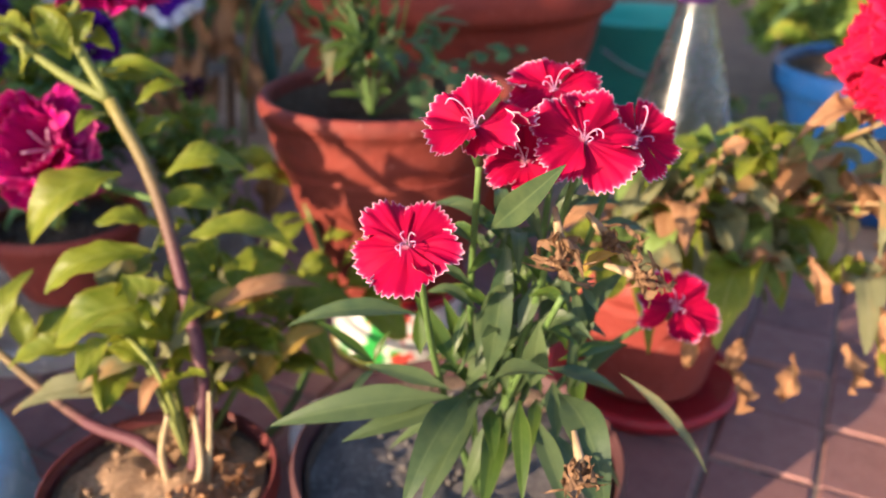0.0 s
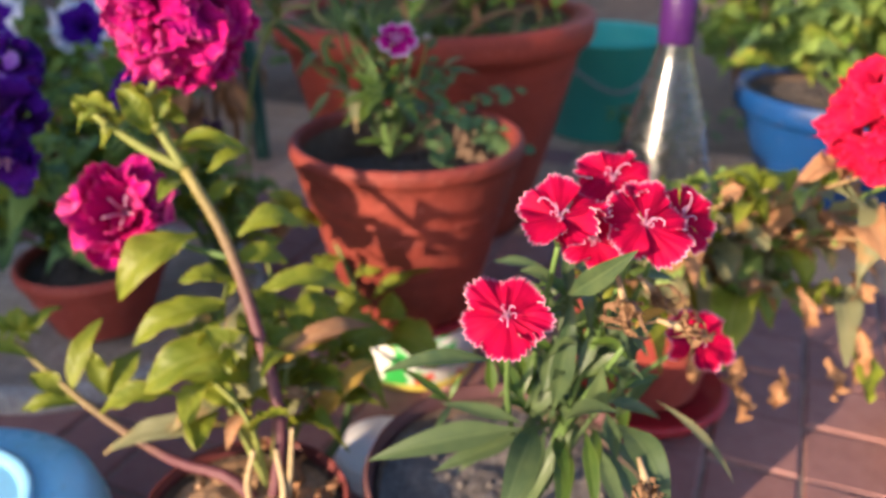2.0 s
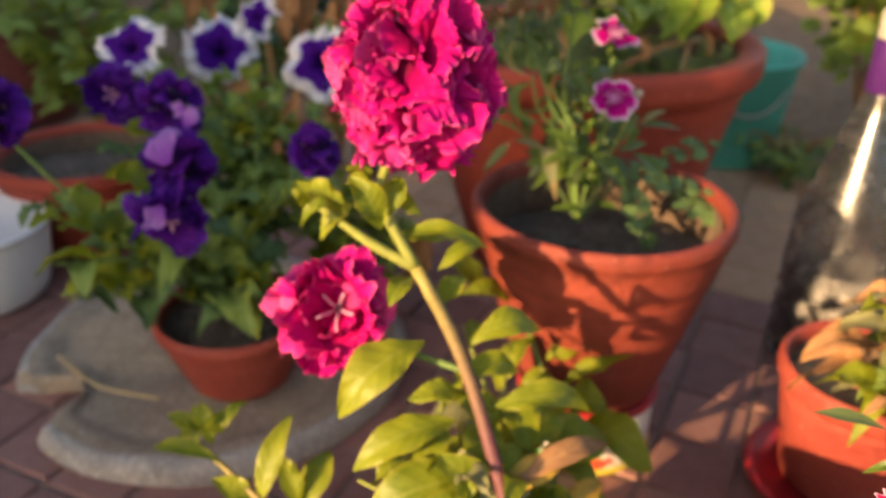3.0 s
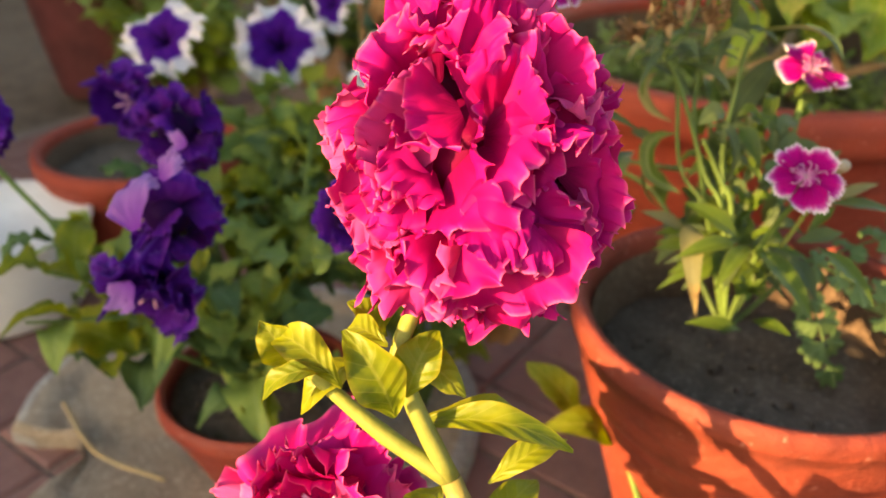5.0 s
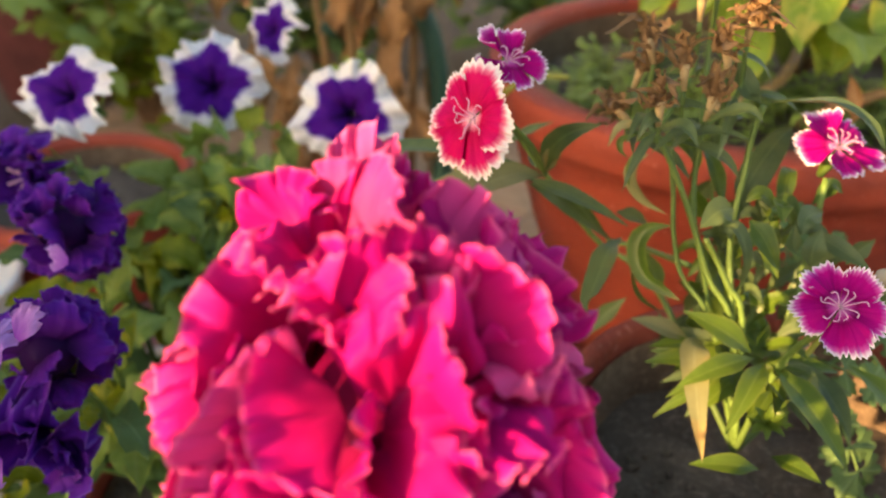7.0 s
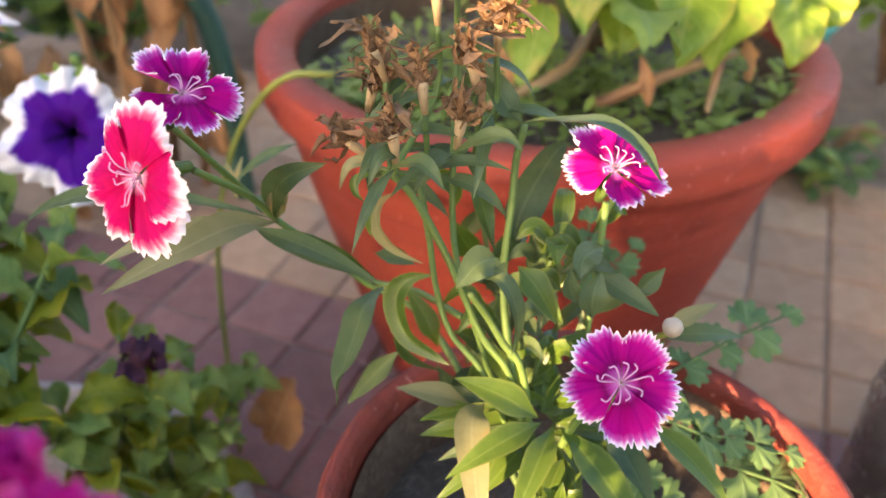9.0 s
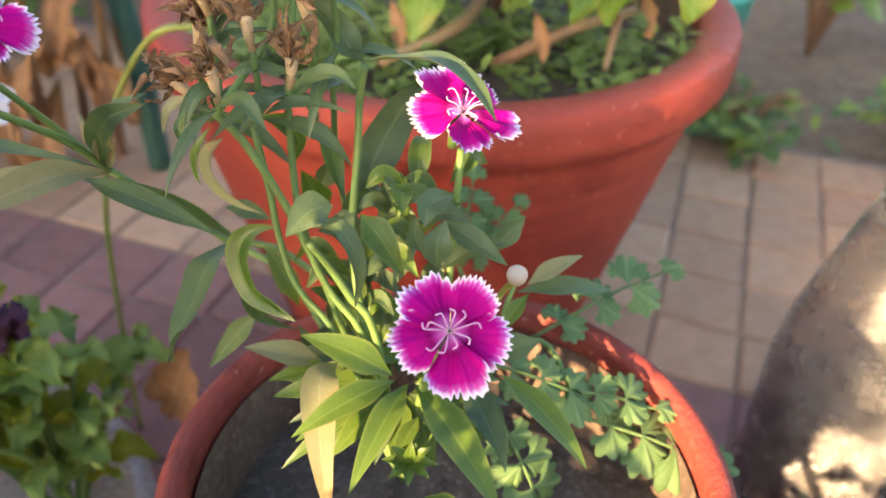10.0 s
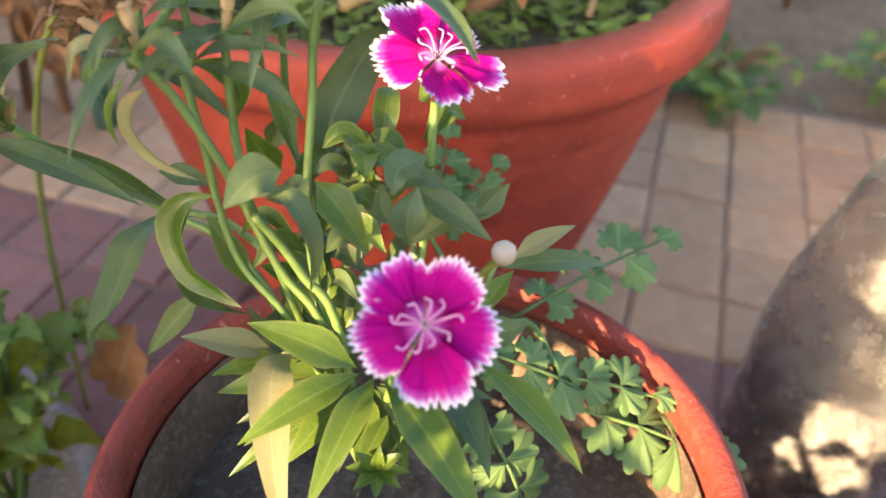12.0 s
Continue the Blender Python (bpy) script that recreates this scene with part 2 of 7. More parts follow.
# The paler rim colour paints the glow of backlit ruffles.
P_MAGENTA = petal_material("magenta_petunia_petal", [(0.0, (0.14, 0.001, 0.0382)), (0.40, (0.42, 0.003, 0.1020)), (0.8, (0.52, 0.007, 0.1785)), (1.0, (0.60, 0.025, 0.2380))], (0.32, 0.002, 0.0935), 0.5, 0.16, (0.74, 0.20, 0.3570), 0.25, 0, (0.34, 0.003, 0.1615), (0.70, 0.12, 0.3400))
P_SCARLET = petal_material("scarlet_petal", [(0.0, (0.30, 0.002, 0.02)), (0.5, (0.52, 0.004, 0.045)), (1.0, (0.62, 0.012, 0.07))], (0.40, 0.002, 0.03), 0.35, 0.25, (0.7, 0.08, 0.12), 0.2)
P_PURPLE = petal_material("purple_petunia_petal", [(0.0, (0.014, 0.001, 0.035)), (0.4, (0.060, 0.004, 0.18)), (1.0, (0.10, 0.013, 0.28))], (0.018, 0.002, 0.06), 0.5, 0.18, (0.22, 0.12, 0.46), 0.2)
# Lit copy of the purple petal: sunlight put into the colour.
P_PURPLE_LIT = petal_material("lit_purple_petal", [(0.0, (0.16, 0.03, 0.32)), (1.0, (0.42, 0.24, 0.60))], (0.2, 0.05, 0.4), 0.4, 0.3)
P_PICOTEE = petal_material("picotee_petunia_petal", [(0.0, (0.006, 0.002, 0.02)), (0.24, (0.015, 0.002, 0.05)), (0.36, (0.055, 0.004, 0.18)), (0.66, (0.065, 0.004, 0.23)), (0.70, (0.26, 0.18, 0.48)), (0.75, (0.78, 0.78, 0.82)), (1.0, (0.86, 0.85, 0.83))], (0.035, 0.003, 0.14), 0.25, 0.25, None, 0.30, 5)
P_DEAD = petal_material("withered_petal", [(0.0, (0.05, 0.02, 0.03)), (1.0, (0.075, 0.03, 0.06))], (0.03, 0.015, 0.02), 0.5, 0.1)


def paver_material(name, dark, light):
    k = Nodes(name)
    big, mid, fine = k.noise(9, 5, 0.6, k.coords("Object")), k.noise(45, 5, 0.65), k.noise(300, 4, 0.7)
    c = k.mix(k.chance(), dark, light)
    c = k.mix(k.grey(mid, [(0.35, 0), (0.75, 0.6)]), c, k.mix(1.0, c, (0.62, 0.6, 0.6), "MULTIPLY"))
    c = k.mix(k.grey(fine, [(0.52, 0), (0.8, 0.45)]), c, (0.36, 0.29, 0.25))
    k.bump(k.mix(0.5, mid, fine), 0.5, 0.0015)
    return k.done(c, k.grey(mid, [(0.3, 0.55), (0.7, 0.85)]), 0.35)


M_PAVER_RED = paver_material("red_paver", (0.22, 0.105, 0.092), (0.31, 0.155, 0.13))
M_PAVER_TAN = paver_material("tan_paver", (0.39, 0.232, 0.138), (0.52, 0.330, 0.200))
M_JOINT = soil("joint_sand", (0.18, 0.136, 0.112), (0.29, 0.222, 0.182))

# ---- ways of making things ----
def thing(name, label, category, at=(0, 0, 0), group="", turn=0.0):
    ob = new(name)
    ob.empty_display_size = 0.02
    ob.matrix_world = pose(*at, 0, 0, turn)
    return tagged(ob, label, category, group)


def part(name, bm, material, parent, label="", smooth=True, loc=None):
    """Links a bmesh as one mesh object under a thing or a part. Its coordinates are the parent's own."""
    me = bpy.data.meshes.new(name)
    bm.to_mesh(me)
    bm.free()
    if smooth:
        me.polygons.foreach_set("use_smooth", [True] * len(me.polygons))
    for m in material if isinstance(material, (list, tuple)) else (material,):
        me.materials.append(m)
    ob = new(name, me)
    ob.parent = parent
    if loc is not None:
        ob.matrix_basis = loc
    return tagged(ob, label)


def setting(name, bm, material, label, smooth=False):
    ob = part(name, bm, material, None, label, smooth)
    return tagged(ob, kind="structure", category=name.split("_")[0])


def lathe(profile, segments=64, wobble=0.0, seed=0.0, squash=1.0, open_top=False, open_foot=False):
    """Turns a profile of (radius, z) round the z axis."""
    bm = bmesh.new()
    rings = []
    for r, z in profile:
        ring = []
        for i in range(segments):
            a_ = 2 * math.pi * i / segments
            k = 1 + wobble * noise.noise((math.cos(a_) * 1.5 + seed, math.sin(a_) * 1.5, z * 8 + seed))
            ring.append(bm.verts.new((r * k * math.cos(a_), r * k * math.sin(a_) * squash, z)))
        rings.append(ring)
    for lo, hi in zip(rings, rings[1:]):
        for i in range(segments):
            j = (i + 1) % segments
            bm.faces.new((lo[i], lo[j], hi[j], hi[i]))
    if profile[0][0] > 1e-6 and not open_foot:
        bm.faces.new(list(reversed(rings[0])))
    if profile[-1][0] > 1e-6 and not open_top:
        bm.faces.new(rings[-1])
    bmesh.ops.recalc_face_normals(bm, faces=bm.faces)
    return bm


def curve_points(points, n):
    """A smooth curve (Catmull-Rom) through a few points."""
    p = [Vector(q) for q in points]
    p = [2 * p[0] - p[1]] + p + [2 * p[-1] - p[-2]]
    out = []
    for i in range(n + 1):
        s = i / n * (len(p) - 3)
        k = min(int(s), len(p) - 4)
        t = s - k
        a_, b_, c_, d_ = p[k:k + 4]
        out.append(0.5 * ((2 * b_) + (c_ - a_) * t + (2 * a_ - 5 * b_ + 4 * c_ - d_) * t * t + (3 * b_ - a_ - 3 * c_ + d_) * t ** 3))
    return out


def tube(points, r0, r1, n=14, sides=8, bm=None, knots=0.0):
    bm = bm or bmesh.new()
    uv = bm.loops.layers.uv.verify()
    pts = curve_points(points, n)
    rings, side = [], Vector((1, 0.3, 0.2)).normalized()
    for i, p in enumerate(pts):
        way = (pts[min(i + 1, n)] - pts[max(i - 1, 0)]).normalized()
        side = (side - way * side.dot(way)).normalized()
        up = way.cross(side)
        r = r0 + (r1 - r0) * i / n
        r *= 1 + knots * noise.noise(p * 90)
        rings.append([bm.verts.new(p + r * (math.cos(2 * math.pi * k / sides) * side + math.sin(2 * math.pi * k / sides) * up)) for k in range(sides)])
    for i in range(n):
        for k in range(sides):
            f = bm.faces.new((rings[i][k], rings[i][(k + 1) % sides], rings[i + 1][(k + 1) % sides], rings[i + 1][k]))
            for loop, (cu, cv) in zip(f.loops, ((0, i), (1, i), (1, i + 1), (0, i + 1))):
                loop[uv].uv = ((k + cu) / sides, cv / n)
    bm.faces.new(list(reversed(rings[0])))
    bm.faces.new(rings[-1])
    return bm


def grid_mesh(rows, bm=None, thick=0.0):
    """Faces and UVs over rows of points; u runs across a row, v from row to row."""
    bm = bm or bmesh.new()
    uv = bm.loops.layers.uv.verify()
    v = [[bm.verts.new(p) for p in row] for row in rows]
    nr, nc = len(rows) - 1, len(rows[0]) - 1
    for i in range(nr):
        for j in range(nc):
            f = bm.faces.new((v[i][j], v[i][j + 1], v[i + 1][j + 1], v[i + 1][j]))
            for loop, (a_, b_) in zip(f.loops, ((i, j), (i, j + 1), (i + 1, j + 1), (i + 1, j))):
                loop[uv].uv = (b_ / nc, a_ / nr)
    return bm


def outline(kind, s):
    """Half width of a leaf, 0 to 1, at s along it."""
    if kind == "lance":
        return min(1.0, (s / 0.38) ** 0.55) * max(0.0, 1 - max(0, (s - 0.38) / 0.62) ** 1.7) * (0.28 + 0.72 * min(1, s * 3.5))
    if kind == "oval":
        return max(0.0, math.sin(math.pi * min(1, s * 0.97 + 0.02)) ** 0.75) * (0.55 + 0.45 * min(1, s * 2.2))
    if kind == "broad":
        return max(0.0, math.sin(math.pi * (s * 0.98 + 0.01) ** 0.8)) ** 0.7
    return max(0.0, math.sin(math.pi * s)) ** 0.8


def leaf(base, tip, width, sag=0.1, roll=0.0, fold=0.25, wave=0.0, kind="lance", seed=0.0, curl=0.0, n=12, m=6, facing=(0, 0, 1)):
    """A leaf blade from base to tip, bowed upwards by sag (of its length), folded along its midrib and wavy at the margin."""
    b_, t_ = Vector(base), Vector(tip)
    way = t_ - b_
    length = way.length
    way.normalize()
    up = Vector(facing)
    up = (up - way * up.dot(way))
    up = up.normalized() if up.length > 1e-4 else Vector((0, -1, 0))
    side = way.cross(up)
    ca, sa = math.cos(radians(roll)), math.sin(radians(roll))
    rows = []
    for i in range(n + 1):
        s = i / n
        bow = 4 * s * (1 - s) * sag * length
        drop = -curl * length * max(0, s - 0.55) ** 2 * 4
        centre = b_ + way * (s * length) + up * (bow + drop)
        w = width * 0.5 * outline(kind, s)
        row = []
        twist = roll * (0.6 + 0.4 * s)
        ct, st = math.cos(radians(twist)), math.sin(radians(twist))
        sd, ud = side * ct + up * st, up * ct - side * st
        for j in range(m + 1):
            q = 2 * j / m - 1
            lift = fold * abs(q) * w + wave * width * abs(q) ** 2 * noise.noise((s * 5 + seed * 7.3, q * 1.2 + seed, seed * 3.1))
            row.append(centre + sd * (q * w * (1 - 0.12 * fold)) + ud * lift)
        rows.append(row)
    return grid_mesh(rows)


def fan_petal(length, spread, teeth=14, notch=0.08, cup=0.1, wave=0.2, seed=0.0, nr=11, nt=56, foot=0.04, flare=0.0, narrow=0.78, lip=0.0):
    """A petal lying along +x from the origin: a wedge with rounded shoulders and a toothed edge. flare bends it down towards its edge, lip lifts one side margin."""
    rows = []
    half = radians(spread) / 2
    for i in range(nr + 1):
        s = foot + (1 - foot) * i / nr
        row = []
        for j in range(nt + 1):
            q = 2 * j / nt - 1
            a_ = q * half * (narrow + (1 - narrow) * min(1, s * 1.7) ** 0.8)
            tooth = abs(((j / nt * teeth + 0.35 * noise.noise((seed, j * 0.4, 2))) % 1.0) - 0.5) * 2
            edge = 1 - 0.26 * abs(q) ** 3 - notch * tooth * (0.8 + 0.9 * noise.noise((j * 0.45, seed, 5)))
            edge += 0.07 * noise.noise((q * 1.9 + seed, seed * 2, 0))
            r = length * s * (1 - s ** 3 + s ** 3 * edge)
            z = cup * length * s * s - flare * length * s ** 3
            z += wave * length * s ** 1.5 * noise.noise((q * 1.6 + seed * 5, s * 1.2, seed)) + 0.05 * length * s ** 3 * noise.noise((q * 5, seed, s * 2))
            z += 0.012 * length * s * math.cos(q * 19 + seed) + abs(lip) * length * s * max(0.0, q * (1 if lip > 0 else -1) - 0.45) ** 1.6
            row.append(Vector((r * math.cos(a_), r * math.sin(a_), z)))
        rows.append(row)
    return grid_mesh(rows)


def ruffle_petal(length, spread, bend, wave, seed, nr=10, nt=30, turns=4.0, rise=0.5):
    """A petal that climbs along +z and bends out towards +x, its edge crowded into folds."""
    rows = []
    half = radians(spread) / 2
    for i in range(nr + 1):
        s = i / nr
        ang = radians(bend) * s ** 1.3
        row = []
        # arc along the petal's middle
        x = length * (s * math.sin(ang * 0.55))
        z = length * (s * math.cos(ang * 0.55))
        for j in range(nt + 1):
            q = 2 * j / nt - 1
            a_ = q * half * (0.35 + 0.65 * s)
            w = length * s * 0.95
            ripple = wave * length * (1.3 * s * noise.noise((q * 1.4 + seed, s * 1.3, seed * 2)) + 0.75 * s ** 4 * math.sin(q * math.pi * turns + seed * 6 + 2.0 * noise.noise((q * 2, seed, 0))) * (0.8 + 0.8 * noise.noise((q * 1.7, 3, seed))) + 0.5 * s * s * noise.noise((q * 5 + seed, s * 4, seed)))
            edge = (0.16 * noise.noise((q * 3 + seed * 3, 1, seed)) + 0.09 * noise.noise((q * 9 + seed * 3, 4, seed)) + 0.05 * noise.noise((q * 22, 7, seed))) * length * s ** 3
            dz, dx = math.cos(ang), math.sin(ang)
            px = x + dx * edge - abs(math.sin(a_)) ** 1.5 * w * 0.35 * dz + dz * ripple
            pz = z + dz * edge - (1 - math.cos(a_)) * w * 0.5 - dx * ripple
            row.append(Vector((px, math.sin(a_) * w, pz)))
        rows.append(row)
    return grid_mesh(rows)


def cup_petal(length, width, cup, wave, seed, nr=12, nt=40):
    """A broad rounded petal that rises from the origin along +y and faces +z, with a gathered, frilled and rolled free edge."""
    rows = []
    folds = 3.2 + 2.6 * (seed * 0.37 % 1.0)
    back = 0.15 + 0.75 * (seed * 0.61 % 1.0)
    for i in range(nr + 1):
        s = (i / nr) ** 0.75
        row = []
        for j in range(nt + 1):
            q = 2 * j / nt - 1
            rim = 0.16 * noise.noise((q * 1.5 + seed * 3, 1, seed)) + 0.045 * noise.noise((q * 4.5 + seed, 4, seed)) + 0.025 * noise.noise((q * 13, 7, seed))
            x = 0.5 * width * q * (0.22 + 0.78 * math.sin(min(1.0, s / 0.8) * math.pi / 2)) * (1 - 0.10 * s ** 6 * q * q)
            y = length * s * (1 - 0.50 * abs(q) ** 2.6 * s + rim * s * s)
            ph = q * math.pi * folds + seed * 6 + 2.2 * noise.noise((q * 1.4, seed, 0))
            big = max(0.2, 0.9 + 1.1 * noise.noise((q * 1.7, 3, seed)))
            x += 0.030 * width * s ** 4 * big * math.sin(2 * ph)
            z = cup * length * s * s + 0.16 * length * abs(q) ** 2 * s
            z += wave * length * (0.098 * s ** 4.5 * math.sin(ph) * big + 0.045 * s ** 7 * math.sin(ph * 2.6 + seed) + 0.42 * s * noise.noise((q * 0.9 + seed, s * 1.1, seed * 2)) + 0.10 * s * noise.noise((q * 3 + seed, s * 3, seed * 2)))
            roll = max(0.0, s - 0.60)
            droop = back * max(0.0, 0.7 + 1.8 * noise.noise((q * 1.5, 8, seed)))
            z -= droop * length * 1.1 * roll ** 1.5
            y -= droop * length * 0.9 * roll ** 2
            row.append(Vector((x, y, z)))
        rows.append(row)
    return grid_mesh(rows)


def axis_pose(at, axis, spin=0.0):
    """A pose whose z axis lies along axis."""
    q = Vector(axis).normalized().to_track_quat("Z", "Y").to_matrix().to_4x4()
    return Matrix.Translation(at) @ q @ pose(0, 0, 0, 0, 0, spin)

# ---- the setting: earth, pavers, walls ----
def box(bm, x0, y0, z0, x1, y1, z1):
    v = [bm.verts.new(p) for p in ((x0, y0, z0), (x1, y0, z0), (x1, y1, z0), (x0, y1, z0), (x0, y0, z1), (x1, y0, z1), (x1, y1, z1), (x0, y1, z1))]
    for q in ((3, 2, 1, 0), (4, 5, 6, 7), (0, 1, 5, 4), (1, 2, 6, 5), (2, 3, 7, 6), (3, 0, 4, 7)):
        bm.faces.new([v[i] for i in q])
    return bm


bm = bmesh.new()
STEP = 0.05
cells = 70
grid = []
for i in range(cells + 1):
    row = []
    for j in range(cells + 1):
        x, y = (i - cells / 2) * STEP, (j - cells / 2) * STEP + 1.2
        row.append(Vector((x, y, -0.016 + 0.012 * noise.noise((x * 6, y * 6, 0)) * min(1, max(0, (y - 1.2) * 5)))))
    grid.append(row)
grid_mesh(grid, bm)
far = 900.0
edge = cells / 2 * STEP
for x0, y0, x1, y1 in ((-far, -far, far, 1.2 - edge), (-far, 1.2 + edge, far, far), (-far, 1.2 - edge, -edge, 1.2 + edge), (edge, 1.2 - edge, far, 1.2 + edge)):
    bm.faces.new([bm.verts.new((x, y, -0.016)) for x, y in ((x0, y0), (x1, y0), (x1, y1), (x0, y1))])
bmesh.ops.recalc_face_normals(bm, faces=bm.faces)
setting("ground", bm, M_EARTH, "bare brown garden earth with crumbs and dry bits")

k = Nodes("plain_wall")
n1, n2 = k.noise(3, 6, 0.6), k.noise(40, 4)
k.bump(n2, 0.4, 0.01)
M_WALL = k.done(k.mix(n1, (0.34, 0.27, 0.21), (0.46, 0.38, 0.30)), 0.85, 0.2)
# Unseen wall, added so that its end and top shade the far pots.
bm = box(bmesh.new(), -2.24, -1.075, -0.02, -2.0, 4.0, 1.08)
setting("wall_west", bm, M_WALL, "unseen plain plastered wall, added to shade the pots")
bm = box(bmesh.new(), -1.998, 4.0, -0.02, 3.0, 4.24, 1.06)
setting("wall_north", bm, M_WALL, "plain plastered garden wall behind the beds")

# ---- pots and loose things ----
def heap(radius, height, seed, rough=0.006, rings=14, segments=44):
    """A disc of soil, a little uneven."""
    bm = bmesh.new()
    rows = []
    for i in range(rings + 1):
        r = radius * i / rings
        row = []
        for j in range(segments + 1):
            a_ = 2 * math.pi * (j % segments) / segments
            x, y = r * math.cos(a_), r * math.sin(a_)
            z = height * (1 - (i / rings) ** 2) + rough * noise.noise((x * 40 + seed, y * 40, seed)) + 0.5 * rough * noise.noise((x * 130, y * 130, seed))
            row.append(Vector((x, y, z)))
        rows.append(row)
    grid_mesh(rows, bm)
    bmesh.ops.remove_doubles(bm, verts=bm.verts, dist=1e-5)
    bmesh.ops.recalc_face_normals(bm, faces=bm.faces)
    for f in bm.faces:
        if f.normal.z < 0:
            f.normal_flip()
    rng = random.Random(int(seed * 7))
    for i in range(int(40 + 900 * radius)):
        a_, d = rng.uniform(0, 6.28), radius * 0.93 * math.sqrt(rng.random())
        c = rng.uniform(0.0008, 0.0032)
        z = height * (1 - (d / radius) ** 2)
        bmesh.ops.create_icosphere(bm, subdivisions=1, radius=1.0, matrix=Matrix.Translation((d * math.cos(a_), d * math.sin(a_), z + c * 0.3)) @ Euler((a_, d * 90, a_ * 2)).to_matrix().to_4x4() @ Matrix.Diagonal((c, c * rng.uniform(0.6, 1.2), c * rng.uniform(0.5, 0.9), 1)))
    return bm


def pot(name, label, at, r, height, base, wall, lip, m_out, m_in, m_soil, soil_drop, lip_h=0.02, grooves=(), seed=0.0, mound=0.004, category="flower pot", tilt=(0, 0)):
    """A round flower pot with a thick rolled lip, a hollow inside and soil."""
    ob = thing(name, label, category, at, "flower pots")
    ob.rotation_euler = (radians(tilt[0]), radians(tilt[1]), 0)
    prof = [(base * 0.9, 0.0), (base, 0.003)]
    n = 22
    for i in range(1, n + 1):
        z = 0.003 + (height - lip_h - 0.003) * i / n
        rr = base + (r - lip - base) * (z / (height - lip_h))
        for g in grooves:
            if abs(z / height - g) < 0.5 / n:
                rr -= 0.0016
        prof.append((rr, z))
    prof += [(r - lip * 0.35, height - lip_h * 0.98), (r - lip * 0.05, height - lip_h * 0.75), (r, height - lip_h * 0.4), (r - 0.001, height - 0.002), (r - 0.003, height), (r - wall * 0.5, height + 0.0005), (r - wall, height - 0.002), (r - wall - 0.001, height - 0.006), (r - wall - 0.004, height - soil_drop - 0.012)]
    body = part("body", lathe(prof, 80, 0.006, seed, open_top=True), m_out, ob)
    inner = [(r - wall - 0.0030, height - 0.011), (r - wall - 0.0045, height - soil_drop * 0.6), (r - wall - 0.006, height - soil_drop - 0.010), (r - wall - 0.0055, height - soil_drop - 0.012), (r - wall - 0.001, height - 0.011)]
    part("crust", lathe(inner, 80, 0.006, seed, open_top=True, open_foot=True), m_in, ob, "dry crust of earth inside the rim")
    part("soil", heap(r - wall - 0.003, mound, seed), m_soil, ob, loc=pose(0, 0, height - soil_drop - 0.004))
    return ob


POT_A, POT_B = (-0.043, 0.628), (0.0035, 0.994)
pot("flower_pot", "round terracotta flower pot on a printed tin", (*POT_A, 0.063), 0.101, 0.165, 0.056, 0.009, 0.0012, M_POT_SHADED, M_INSIDE, M_SOIL_DARK, 0.042, 0.012, (0.66, 0.83), 1.0)
pot("flower_pot", "large wide terracotta pot with a broad rolled rim", (*POT_B, 0.0), 0.20, 0.275, 0.12, 0.026, 0.012, M_POT, M_INSIDE, M_SOIL_DARK, 0.035, 0.032, (0.8,), 2.0, 0.012)
pot("flower_pot", "small terracotta pot standing on a cement disc", (-0.350, 0.690, 0.020), 0.072, 0.075, 0.044, 0.007, 0.003, M_POT_DARK, M_INSIDE, M_SOIL_DARK, 0.012, 0.012, (), 3.0)
pot("flower_pot", "dark red plastic pot with crumbly brown soil", (-0.153, 0.345, 0.0), 0.064, 0.085, 0.046, 0.004, 0.002, M_RED_POT, M_INSIDE, M_SOIL_TAN, 0.008, 0.012, (), 4.0, 0.008)
pot("flower_pot", "thin purplish plastic pot filled with grey soil", (0.008, 0.35, 0.0), 0.090, 0.10, 0.066, 0.004, 0.002, M_PURPLE_POT, M_INSIDE, M_SOIL_GREY, 0.014, 0.010, (), 5.0)
pot("flower_pot", "terracotta pot with a dusty rim and brown soil", (0.160, 0.556, 0.014), 0.069, 0.108, 0.050, 0.007, 0.003, M_POT_DARK, M_INSIDE, M_SOIL_TAN, 0.02, 0.016, (0.8,), 6.0)
pot("flower_pot", "blue plastic flower pot with a wide rim", (0.545, 0.945, 0.0), 0.150, 0.178, 0.085, 0.012, 0.010, M_BLUE, M_INSIDE, M_SOIL_DARK, 0.02, 0.03, (), 7.0)
pot("flower_bowl", "shallow terracotta bowl with dark soil", (-0.605, 1.035, 0.0), 0.112, 0.12, 0.075, 0.012, 0.004, M_POT, M_INSIDE, M_SOIL_DARK, 0.03, 0.02, (), 8.0, category="flower pot")


def tin(at, r, h):
    ob = thing("storage_tin", "round printed tin, green and white with a yellow rim", "tin", at)
    part("body", lathe([(r * 0.97, 0.004), (r, 0.006), (r, h * 0.5), (r, h - 0.006), (r * 0.97, h - 0.005)], 64), M_TIN, ob)
    part("base_rim", lathe([(r * 0.97, 0.0), (r + 0.0015, 0.0008), (r + 0.0018, 0.003), (r, 0.0062)], 64), M_TIN_YELLOW, ob, "yellow rolled bottom rim")
    part("lid", lathe([(r * 0.99, h - 0.0065), (r + 0.003, h - 0.0060), (r + 0.0032, h - 0.0010), (r + 0.001, h - 0.0002), (r - 0.004, h - 0.0012), (0.0, h - 0.0012)], 64), M_RED_EDGE, ob, "bright red lid")
    return ob


